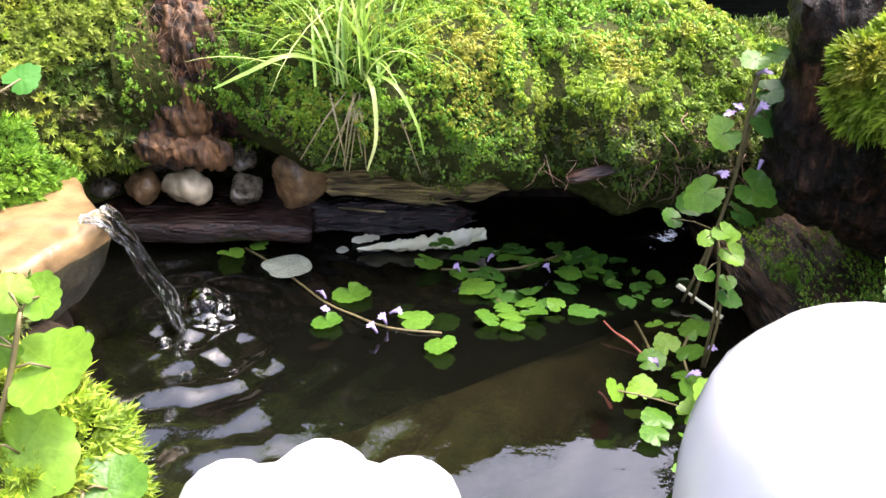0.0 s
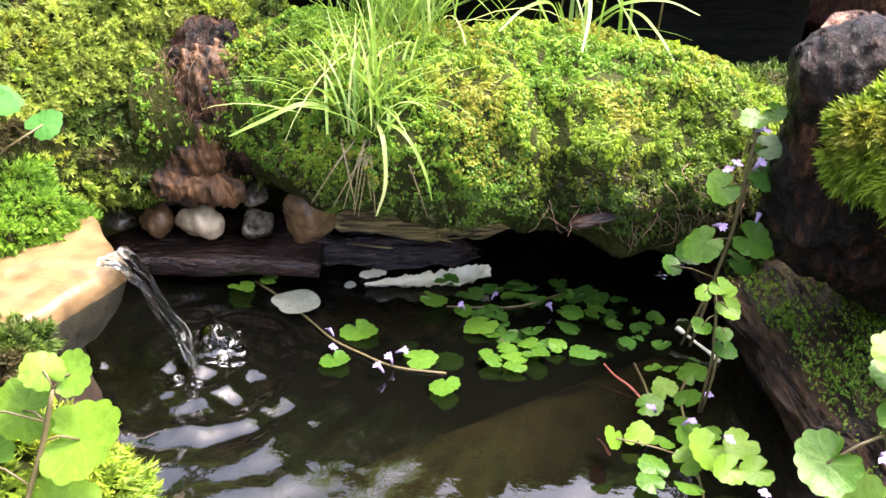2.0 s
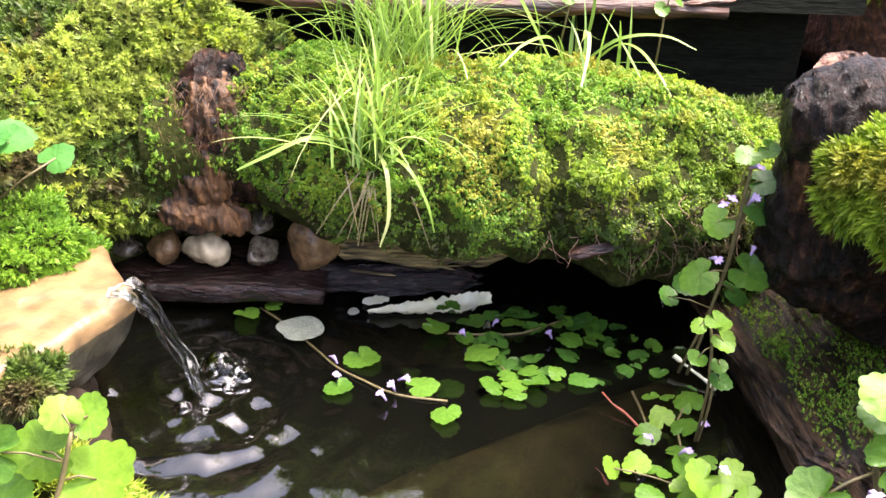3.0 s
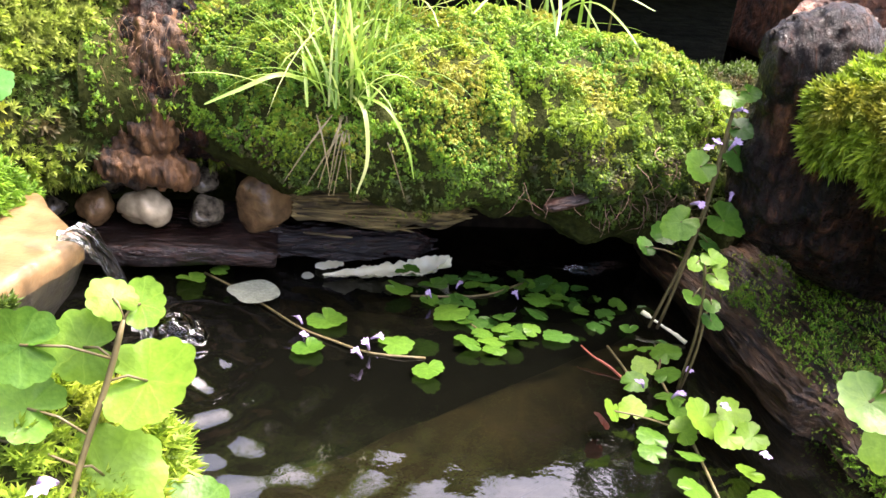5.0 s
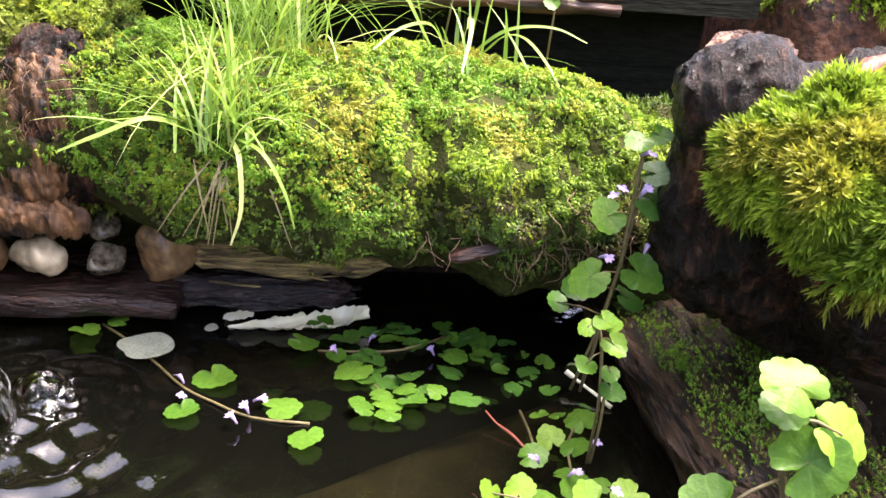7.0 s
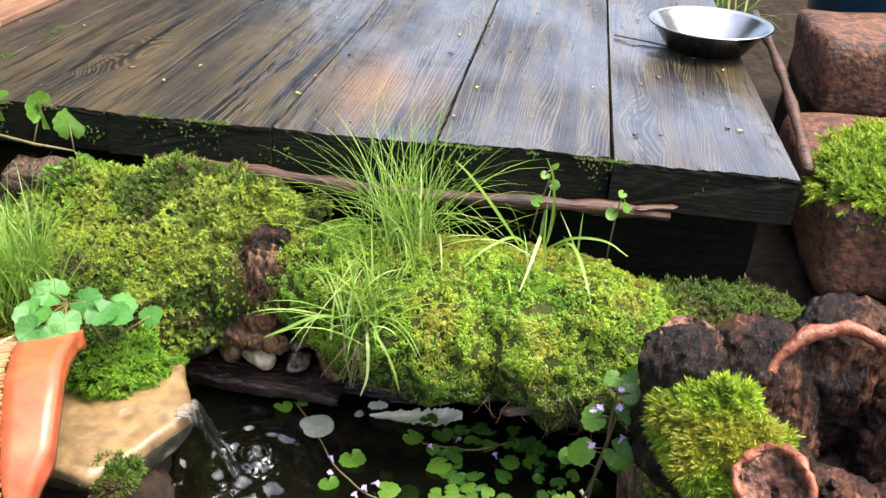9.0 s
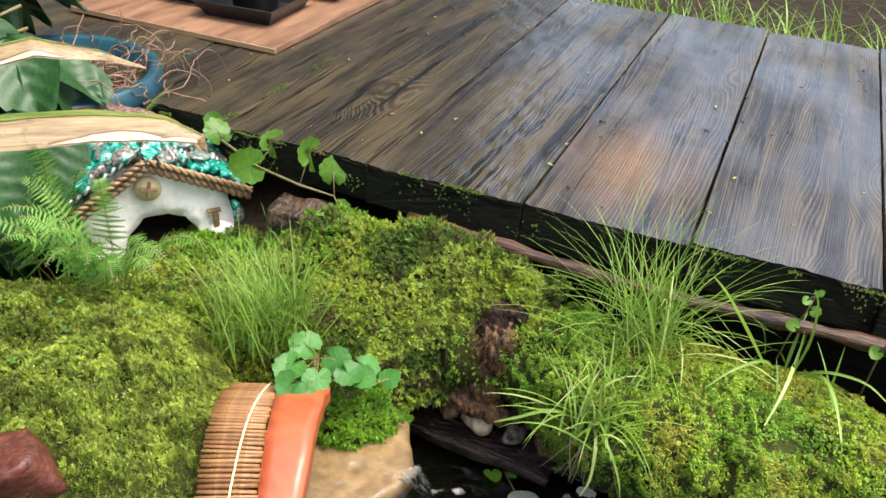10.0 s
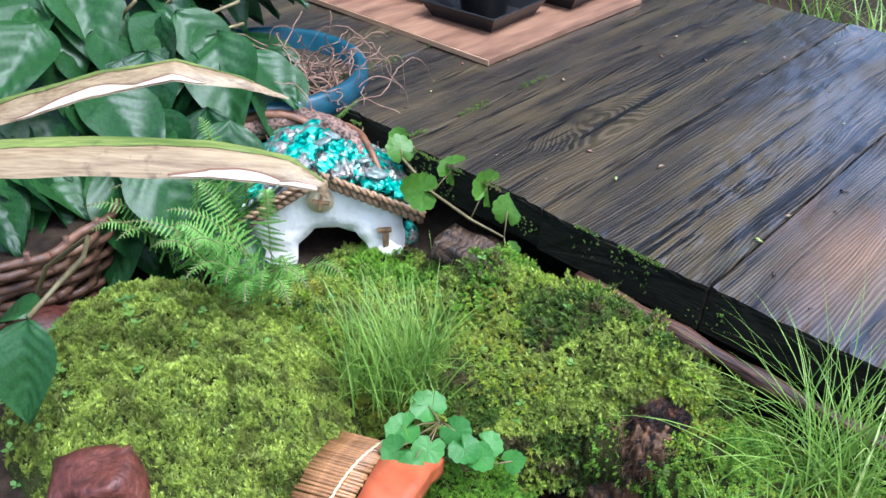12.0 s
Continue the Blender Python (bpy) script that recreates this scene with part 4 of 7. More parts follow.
clump_skin = blob_mesh("clump", [((0.450, -0.286, 0.207), (0.464, -0.296, 0.217), 0.021, 0.022), ((0.470, -0.316, 0.196), (0.486, -0.322, 0.202), 0.029, 0.027), ((0.484, -0.342, 0.180), (0.488, -0.350, 0.190), 0.022, 0.020)], 0.004, 0.008, 30, 7)
moss_clump = thing("moss_clump", "shaggy yellow-green moss clump hanging on the stump", "moss")
link("clump_body", clump_skin, MOSS_BED, moss_clump)
p, n = sample(clump_skin, 16000, rng, lambda p, n: smooth(0.15, 0.19, p[:, 2]) * 0.97 + 0.03)
away = np.linalg.norm(p - np.array([0.4955, -0.3740, 0.2330]), axis=1) > 0.037
p, n = p[away], n[away]
link("moss", sprigs("moss", p, n, 0.0105, rng, 10, 0.19, 0.0, 0.8), MOSS, moss_clump)


HALF_U = [0, 0.05, 0.10, 0.14, 0.18, 0.22, 0.30, 0.45, 0.62, 0.80, 0.95, 1.0]


def half_log(u, v):
    y = -0.70 + 0.60 * v
    broken = float(smooth(-0.340, -0.352, y))          # the lip has broken away nearer the bank
    x = float(np.interp(u, HALF_U, [0.424, 0.427, 0.428, 0.424, 0.416, 0.420, 0.438, 0.480, 0.540, 0.615, 0.700, 0.720]))
    z = float(np.interp(u, HALF_U, [-0.09, -0.03, 0.008, 0.024, 0.036, 0.041, 0.044, 0.052, 0.066, 0.074, 0.055, -0.05]))
    lip = float(smooth(0.06, 0.16, u) * smooth(0.40, 0.22, u))
    x += broken * lip * (0.022 + 0.006 * wob(0, y, 0, 40, 2)) + 0.018 * float(smooth(-0.34, -0.6, y))
    z -= broken * lip * 0.008
    inner = float(smooth(0.14, 0.25, u))
    x += 0.005 * wob(0, y, u, 22, 3) + 0.0025 * wob(0, y, u * 2, 70, 5)
    z += inner * (0.007 * wob(x * 1.6, y * 0.4, 0, 30, 9) + 0.007 * abs(wob(x * 2.4, y * 0.3, 0, 55, 9)) + 0.002 * wob(x, y, 0, 140, 2))
    return (x, y, z)


half = thing("half_sunk_log", "mossy wet log lying half sunk at the water's edge", "log")
half_me = grid_mesh("log_body", half_log, 150, 130)
link("log_body", half_me, HALF, half)
p, n = sample(half_me, 60000, rng, lambda p, n: smooth(0.428, 0.450, p[:, 0]) * np.clip(0.65 + 1.9 * np.array([wob(q[0], q[1] * 0.6, q[2], 22, 41) for q in p]), 0, 1))
some = rng.random(len(p)) < 0.4
link("moss", sprigs("moss", p[~some], n[~some], 0.0042, rng, 5, 0.3), MOSS_GREEN, half, "thin crust of dull green moss")
link("moss", sprigs("moss", p[some], n[some], 0.0036, rng, 5, 0.3), MOSS_GOLD, half, "scattered yellow-green moss")

sunk_m = []
for k in range(14):
    t = k / 13
    sunk_m.append((0.00 + 0.42 * t, -0.395 + 0.215 * t, -0.066 + 0.016 * t))
sunk = link("sunken_log", tube_mesh("sunken_log", sunk_m, [0.038 + 0.006 * wob(k, 0, 0, 0.9) for k in range(14)], 20), SUNK)
tagged(sunk, "dim olive-brown log lying under the water", "log")

slab_pts = [(-0.150, -0.235), (-0.080, -0.168), (-0.046, -0.176), (-0.010, -0.240), (-0.020, -0.268), (-0.060, -0.345), (-0.135, -0.345)]
ring = [Vector((x, y, 0)) for x, y in slab_pts]
ring = [a.lerp(b, k / 12) for a, b in zip(ring, ring[1:] + ring[:1]) for k in range(12)]
slab_mid = Vector((-0.078, -0.258, 0))


def slab_point(u, v):
    """Rings from the undercut foot (v = 0) over the broken edge to the middle of the top (v = 1)."""
    f = v * 16
    q = ring[round(u * len(ring)) % len(ring)]
    wide = float(np.interp(f, [0, 4, 5, 6, 7, 16], [0.66, 0.93, 1.0, 1.0, 0.965, 0.0]))
    z = float(np.interp(f, [0, 4, 5, 6, 7, 16], [0.040, 0.066, 0.084, 0.092, 0.0975, 0.0985]))
    q = slab_mid + (q - slab_mid) * wide
    q.z = z - 0.05 * (q.x + 0.05) * min(1, f / 6)
    return tuple(q + noise.noise_vector(q * 30) * 0.003 + noise.noise_vector(q * 9) * 0.004 + noise.noise_vector(q * 90) * 0.0012)


slab_me = grid_mesh("stone_slab", slab_point, len(ring), 16, True)
slab_me.materials.append(SANDSTONE)
# near-black side material: wetness and shade put into the stone's colour
slab_me.materials.append(simple("wet_shaded_stone", (0.004, 0.004, 0.002), (0.05, 0.045, 0.02), 90, 0.4, 0, 0.8, 0.003))
for f in slab_me.polygons:
    if f.index // len(ring) < 5:
        f.material_index = 1
tagged(link("stone_slab", slab_me, SANDSTONE), "tan flat stone slab, the wet spillway of the cascade", "stone slab")


def fall(dx, dy, lean, wide, seed):
    """One strand of the fall: flattened, twisting, thinning downwards."""
    def fn(u, v):
        a, b = Vector((-0.030 + dx, -0.246 + dy, 0.103)), Vector((0.024 + 0.35 * dx + lean, -0.240 + 0.3 * dy, WZ - 0.002))
        q = a.lerp(b, v)
        q.z = a.z + (b.z - a.z) * (0.10 * v + 0.90 * v * v)
        ang, twist = 2 * math.pi * u, 1.1 + 1.2 * v + seed
        w = wide * (1.1 - 0.5 * v) * (1 + 0.4 * wob(0, 0, v, 5, seed))
        thick = 0.0014 + 0.0007 * math.sin(v * 17 + seed)
        side = Vector((0.45 * math.cos(twist * 0.4), 0.9, 0.15 * math.sin(twist * 3))).normalized()
        out = Vector((0.9, -0.45, 0.2)).normalized()
        q += side * w * math.cos(ang) + out * thick * math.sin(ang) + Vector((0.004, 0.003, 0)) * wob(0, seed, v, 6, seed)
        return tuple(q)
    return grid_mesh("strand", fn, 14, 44, True)


cascade = thing("cascade", "thin clear streaks of water falling off the slab", "waterfall")
for k, row in enumerate([(0.012, 0.0, 0.0, 0.0072), (0.015, 0.006, 0.001, 0.0050), (0.010, -0.007, -0.002, 0.0046), (0.012, -0.011, -0.003, 0.0026)]):
    link("strand", fall(*row, 1.7 * k), RUNNING, cascade)

for k, (x, y, r) in enumerate([(0.036, -0.210, 0.0165), (0.052, -0.216, 0.008), (0.022, -0.206, 0.009), (0.045, -0.232, 0.006), (0.018, -0.258, 0.007), (0.034, -0.262, 0.005), (0.05, -0.2, 0.005)]):
    dome = grid_mesh("bubble", lambda u, v, x=x, y=y, r=r: (x + r * math.sin(v * 1.75) * math.cos(6.2832 * u), y + r * math.sin(v * 1.75) * math.sin(6.2832 * u), WZ - 0.001 + r * 0.95 * math.cos(v * 1.75) * (1 + 0.05 * math.sin(6.28 * u * 3))), 22, 10, True)
    tagged(link("bubble", dome, RUNNING), "clear air bubble floating by the cascade", "bubble", "bubbles")

soaked = thing("soaked_board", "dark soaked board with pebbles resting on it at the pond edge", "board")
link("board", box("board", -0.10, 0.108, -0.040, 0.040, -0.008, 0.008, 0.004, 9, 0.006, 2), DARKWOOD, soaked, m=pose(0.0, -0.088, 0.034, 7, 0, -1))
for k, (x, y, z, sx, sy, sz, mat, label) in enumerate([
        (0.006, -0.104, 0.061, 0.021, 0.016, 0.0185, PEBBLE_PALE, "pale cream wet pebble"), (-0.033, -0.095, 0.058, 0.016, 0.014, 0.016, PEBBLE_BROWN, "brown wet pebble"),
        (-0.024, -0.08, 0.076, 0.018, 0.014, 0.016, PEBBLE_DARK, "dark speckled pebble"), (0.049, -0.100, 0.057, 0.022, 0.015, 0.015, PEBBLE_DARK, "dark grey wet pebble"),
        (0.048, -0.082, 0.078, 0.021, 0.015, 0.010, PEBBLE_DARK, "flat black pebble"), (-0.066, -0.085, 0.052, 0.018, 0.014, 0.011, PEBBLE_DARK, "black wet pebble")]):
    tagged(link("pebble", rock("pebble", (sx, sy, sz), 11 + k, 0.22, 0.65), mat, m=pose(x, y, z, 0, 0, 25 * k)), label + " on the soaked board", "pebble", "pebbles on the board")
tagged(link("stone_block", rock("stone_block", (0.027, 0.022, 0.030), 31, 0.10, 0.8), PEBBLE_BROWN, m=pose(0.094, -0.098, 0.069, 0, 5, 10)), "angular brown stone block on the soaked board", "stone")


def splinter(name, a, b, w, h, seed):
    a, b = Vector(a), Vector(b)
    side = (b - a).cross(Vector((0, 0, 1))).normalized()

    def fn(u, v):
        q = a.lerp(b, v)
        end = min(1.0, 0.35 + 5 * v, 0.25 + 6 * (1 - v))
        ang = 2 * math.pi * u
        k = 1 + 0.35 * wob(math.cos(ang), math.sin(ang), v * 1.2, 2.2, seed) + 0.35 * wob(math.cos(ang) * 2, math.sin(ang) * 2, v * 0.5, 3.5, seed + 3) * min(1, 400 * w)
        return tuple(q + side * math.cos(ang) * w * end * k + Vector((0, 0, 1)) * math.sin(ang) * h * end * k)
    return grid_mesh(name, fn, 36, 60, True)


def rotten(name, a, b, w, h, seed):
    """A crumbling bar of wood: ridged along its length, ragged at its ends."""
    a, b = Vector(a), Vector(b)
    side = (b - a).cross(Vector((0, 0, 1))).normalized()

    def fn(u, v):
        ang = 2 * math.pi * u
        c, s = math.cos(ang), math.sin(ang)
        q = a.lerp(b, v + 0.10 * wob(c * 3, s * 3, 0, 2.3, seed) * (1 if v in (0, 1) else 0))
        end = min(1.0, 0.5 + 6 * v, 0.4 + 5 * (1 - v))
        ridge = 0.55 * abs(wob(c * 5, s * 5, v * 0.9, 1.7, seed)) + 0.3 * wob(c * 11, s * 11, v * 2.5, 1.7, seed + 5) + 0.35 * wob(c, s, v * 3, 2.0, seed + 9)
        k = (1 + ridge - 0.3) * end
        return tuple(q + side * (abs(c) ** 0.7 * (1 if c > 0 else -1)) * w * k + Vector((0, 0, 1)) * (abs(s) ** 0.7 * (1 if s > 0 else -1)) * h * k)
    return grid_mesh(name, fn, 110, 70, True)


tagged(link("rotten_plank", rotten("rotten_plank", (0.108, -0.088, 0.068), (0.262, -0.088, 0.060), 0.020, 0.019, 4), SPLINTER), "split yellowed rotten wood under the log", "wood")
tagged(link("rotten_plank", rotten("rotten_plank", (0.085, -0.090, 0.030), (0.236, -0.086, 0.026), 0.013, 0.013, 8), DARKWOOD), "black soaked strip of wood at the waterline", "wood")
p, n = sample(bpy.data.objects["rotten_plank"].data, 3600, rng, lambda p, n: (n[:, 2] > -0.3) * smooth(0.15, 0.20, p[:, 0]) * smooth(0.0, 0.2, np.array([wob(*q, 26, 6) for q in p]) + 0.12))
tagged(link("moss_patch", sprigs("moss_patch", p, n, 0.005, rng, 5), MOSS_GOLD), "olive moss patch on rotten wood", "moss", kind="stuff")

stump = thing("root_stump", "crumbling orange-brown rotten root end in the moss", "stump")
link("wood", blob_mesh("wood", [((0.014, -0.100, 0.125), (0.022, -0.096, 0.188), 0.026, 0.021), ((-0.010, -0.104, 0.112), (0.004, -0.102, 0.135), 0.018, 0.016), ((0.036, -0.104, 0.150), (0.030, -0.102, 0.182), 0.018, 0.014), ((0.0, -0.100, 0.165), (0.02, -0.106, 0.172), 0.016, 0.017), ((-0.012, -0.118, 0.100), (0.034, -0.114, 0.092), 0.015, 0.012)], 0.0020, 0.004, 34, 5, 0.002), ROOT_WOOD, stump)
for v in bpy.data.objects["root_stump"].children[0].data.vertices:
    q = Vector(v.co)
    v.co = q + Vector(v.normal) * 0.0045 * noise.noise(Vector((q.x * 210 + 40 * q.z, q.y * 210, q.z * 38)))
link("root_mass", blob_mesh("root_mass", [((-0.030, -0.094, 0.112), (0.056, -0.094, 0.120), 0.022, 0.020), ((0.014, -0.088, 0.14), (0.018, -0.082, 0.195), 0.036, 0.026), ((-0.028, -0.090, 0.125), (-0.018, -0.086, 0.160), 0.022, 0.018), ((0.050, -0.100, 0.125), (0.070, -0.105, 0.115), 0.018, 0.014)], 0.003, 0.009, 40, 9, 0.004), BURL, stump, "dark crumbling wood")
STRAND_RNG = random.Random(8)
strands_v, strands_f = [], []
for k in range(420):
    a = Vector((0.016 + STRAND_RNG.uniform(-0.035, 0.035), -0.112 + STRAND_RNG.uniform(-0.012, 0.014), STRAND_RNG.uniform(0.13, 0.205)))
    vs, fs = tube(arc(a, a + Vector((STRAND_RNG.uniform(-0.008, 0.008), STRAND_RNG.uniform(-0.007, 0.0), STRAND_RNG.uniform(-0.020, 0.010))), (0, -0.004, 0.003), 5), [0.00022, 0.00022, 0.0002, 0.00015, 0.0001], 4)
    strands_f += [tuple(i + len(strands_v) for i in f) for f in fs]
    strands_v += vs
tagged(link("fibre", mesh_of("fibre", strands_v, strands_f), TWINE, stump, "loose tan root fibres"), kind="stuff")

stick = thing("fallen_stick", "long peeled brown stick lying along the top of the log", "stick")
stick_pts = [(-0.130 + 0.575 * t, -0.022 - 0.006 * math.sin(t * 5), 0.257 - 0.008 * t + 0.003 * math.sin(t * 9)) for t in (k / 22 for k in range(23))]
link("stick", tube_mesh("stick", stick_pts, [0.0076 + 0.0014 * math.sin(k * 1.7) + 0.001 * math.sin(k * 4.1) for k in range(22)] + [0.005], 14), STICK, stick)
link("splinter", splinter("splinter", (0.405, -0.020, 0.258), (0.452, -0.012, 0.261), 0.004, 0.002, 3), STICK, stick)

SPL = random.Random(14)
for k in range(10):
    x, y, z = SPL.uniform(0.115, 0.20), -0.104 - SPL.uniform(0, 0.006), SPL.uniform(0.040, 0.078)
    tagged(link("wood_splinter", splinter("wood_splinter", (x, y, z), (x + SPL.uniform(0.03, 0.075), y - SPL.uniform(-0.004, 0.006), z + SPL.uniform(-0.006, 0.006)), SPL.uniform(0.0007, 0.0014), SPL.uniform(0.0005, 0.0010), 40 + k), SPLINTER), "thin yellowed splinter of rotten wood under the log", "wood", "wood splinters")
tagged(link("bark_chip", splinter("bark_chip", (0.292, -0.192, 0.104), (0.336, -0.190, 0.114), 0.005, 0.004, 15), STICK), "small brown wood chip caught under the moss", "wood")
hang_v, hang_f = [], []
for k in range(70):
    a = Vector((STRAND_RNG.choice((STRAND_RNG.gauss(0.355, 0.022), STRAND_RNG.uniform(0.27, 0.42))), -0.183 + STRAND_RNG.uniform(-0.012, 0.008), STRAND_RNG.uniform(0.105, 0.155)))
    pts, d = [a], Vector((STRAND_RNG.gauss(0, 0.6), -0.3, -0.6)).normalized()
    for j in range(9):
        d = (d + Vector((STRAND_RNG.gauss(0, 0.35), STRAND_RNG.gauss(0, 0.2), STRAND_RNG.gauss(-0.1, 0.3)))).normalized()
        pts.append(pts[-1] + d * 0.0032)
    vs, fs = tube(pts, [0.00038 - 0.00003 * j for j in range(10)], 4)
    hang_f += [tuple(i + len(hang_v) for i in f) for f in fs]
    hang_v += vs
tagged(link("hanging_rootlets", mesh_of("hanging_rootlets", hang_v, hang_f), ROOTS), "tangle of fine pale rootlets under the moss", "roots", kind="stuff")
ridge_me = blob_mesh("ridge", [((0.43, -0.07, 0.13), (0.56, -0.045, 0.13), 0.055, 0.045)], 0.006, 0.010, 24, 9)
ridge = thing("moss_ridge", "dark green mossy wood behind the stump", "moss")
link("ridge_body", ridge_me, MOSS_BED, ridge)
p, n = sample(ridge_me, 7000, rng, lambda p, n: (n[:, 2] > -0.2) * 0.9)
link("moss", sprigs("moss", p, n, 0.008, rng, 8, 0.25), MOSS_DEEP, ridge)

# ---- bricks and pot at the far corner ----
# the two lowest blocks are added supports, soil-dark to carry the shade there
for (x0, x1, y0, y1, z0, z1), lab in (((0.612, 0.85, -0.012, 0.292, 0.168, 0.276), "weathered reddish brick with moss on top"), ((0.652, 0.90, 0.302, 0.500, 0.262, 0.362), "worn red-brown brick beside the deck"), ((0.640, 0.86, 0.012, 0.280, 0.0, 0.167), "added support under the mossy brick, shade in its colour"), ((0.660, 0.88, 0.304, 0.515, 0.0, 0.261), "added support under the far brick, shade in its colour")):
    tagged(link("brick", box("brick", x0, x1, y0, y1, z0, z1, 0.016, 4, 0.010, x0 * 30), BRICK if z0 > 0 else SOIL), lab, "brick", "stacked bricks")
cap = thing("moss_cushion", "bright yellow-green moss cushion on a brick", "moss", pose(0.722, 0.080, 0.276))
cap_me = rock("cap", (0.108, 0.112, 0.030), 5, 0.16)
link("cushion_body", cap_me, MOSS_BED, cap)
p, n = sample(cap_me, 9000, rng, lambda p, n: (p[:, 2] > -0.012) * 1.0)
link("moss", sprigs("moss", p, n, 0.013, rng, 10, 0.2), MOSS, cap)

# ---- stick-floored bridge ----
bridge = thing("toy_bridge", "small orange clay garden bridge floored with split reeds", "bridge")


def bridge_line(t):
    """Middle of the roadway: place, and the way across, t from the far end (0) to the near end (1)."""
    a, b = Vector((-0.168, -0.286, 0)), Vector((-0.095, -0.4355, 0))
    q = a.lerp(b, 1.2 * t)
    q.z = 0.185 + 0.030 * math.sin(math.pi * min(1, 1.2 * t)) - 0.4 * max(0.0, 1.2 * t - 0.98) ** 1.5
    return q


along = Vector((0.0615, -0.1265, 0)).normalized()
across = Vector((-along.y, along.x, 0))


def clay_bar(offset, width, height):
    def fn(u, v):
        s = u * 4
        k = int(s) % 4
        f = s - int(s)
        corners = [(-0.5, -1.0), (0.5, -1.0), (0.5, 0.35), (-0.5, 0.35)]
        c = [corners[k][i] * (1 - f) + corners[(k + 1) % 4][i] * f for i in (0, 1)]
        flare = float(np.interp(v, [0, 0.5, 0.8, 1], [1.10, 0.95, 0.78, 0.2]))
        q = bridge_line(v) + across * (offset + (c[0] + 0.5) * width * flare - 0.5 * width + 0.0015 * wob(v * 9, c[0], 0, 1.0))
        q.z += c[1] * height * (1 - 0.15 * abs(c[0])) + 0.0012 * wob(v * 8, c[0] * 2, 3, 1.0)
        return tuple(q)
    return grid_mesh("clay_side", fn, 16, 30, True)


link("clay_side", clay_bar(0.048, 0.044, 0.016), CLAY, bridge, "smooth orange clay kerb")
reed_me = [tube_mesh("reed", [(-0.026, 0, 0), (-0.009, 0.0003 * s, 0.0002), (0.009, 0, 0.0003), (0.026, 0.0004 * s, 0)], [0.0018, 0.0021, 0.0020, 0.0018], 7) for s in (-1, 0, 1)]
for me in reed_me:
    me.materials.append(REED)
turn = math.degrees(math.atan2(across.y, across.x))
for k in range(50):
    t = (k + 0.5) / 50
    q = bridge_line(t)
    link("reed", reed_me[k % 3], REED, bridge, m=pose(q.x, q.y, q.z + 0.005, 0, 0, turn + random.uniform(-2.4, 2.4)) @ Matrix.Diagonal((random.uniform(0.95, 1.02), random.uniform(0.8, 1.1), random.uniform(0.8, 1.2), 1)))
link("cord", tube_mesh("cord", [bridge_line(k / 60) + across * (0.016 - 0.018 * k / 60) + Vector((0, 0, 0.0078 + 0.0008 * math.sin(k * 2.2))) for k in range(61)], 0.0011, 6), CORD, bridge, "pale stitched cord")


# ---- plants ----
def floating(name, spots, label, mats, lift=0.004, seed=0, stems=(), tilt=10):
    """A trailing plant whose round leaves lie on the water; spots are (x, y, radius) or (x, y, radius, z)."""
    r = random.Random(seed)
    plant = thing(name, label, "ground ivy")
    for k, s in enumerate(spots):
        z = s[3] if len(s) > 3 else WZ + lift + r.uniform(-0.001, 0.003)
        add_leaf(plant, (s[0], s[1], z), s[2] * 0.98, r.uniform(0, 360), r.uniform(-tilt, tilt), mats[k % len(mats)], r.randrange(4), roll=r.uniform(-tilt, tilt))
    for pts in stems:
        link("stem", tube_mesh("stem", smoothed(pts, 3), 0.0009, 6), STEM, plant)
    return plant


Z1 = WZ + 0.001
chain = floating("trailing_ground_ivy", [(0.041, -0.133, 0.011), (0.062, -0.121, 0.0073), (0.140, -0.197, 0.0138), (0.125, -0.236, 0.0105), (0.185, -0.231, 0.0118), (0.202, -0.268, 0.0105)], "green ground ivy runner with lilac flowers floating on the pond", [IVY], 0.003, 1,
                 [[(0.05, -0.119, Z1), (0.075, -0.146, Z1), (0.101, -0.179, Z1), (0.121, -0.206, Z1), (0.143, -0.224, Z1), (0.168, -0.241, Z1), (0.204, -0.248, Z1)]])
# leaves just under the water, dimmed through the darker leaf colour
for x, y, r in ((0.205, -0.227, 0.0115), (0.072, -0.155, 0.006), (0.178, -0.205, 0.007)):
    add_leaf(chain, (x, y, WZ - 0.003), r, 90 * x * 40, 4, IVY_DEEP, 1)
for k, q in enumerate([(0.122, -0.209, WZ + 0.006), (0.120, -0.217, WZ + 0.003), (0.168, -0.230, WZ + 0.006), (0.160, -0.252, WZ + 0.004), (0.166, -0.240, WZ + 0.003)]):
    flower(chain, q, 0.0085, k)
CLUSTER = [(0.197, -0.157, 0.0115), (0.228, -0.144, 0.0125), (0.233, -0.190, 0.0128), (0.210, -0.126, 0.0105), (0.263, -0.148, 0.0103), (0.305, -0.171, 0.0105), (0.250, -0.220, 0.0080), (0.255, -0.231, 0.0095), (0.270, -0.230, 0.0100), (0.238, -0.238, 0.0085), (0.254, -0.243, 0.0080), (0.288, -0.220, 0.0072), (0.268, -0.215, 0.0092)]
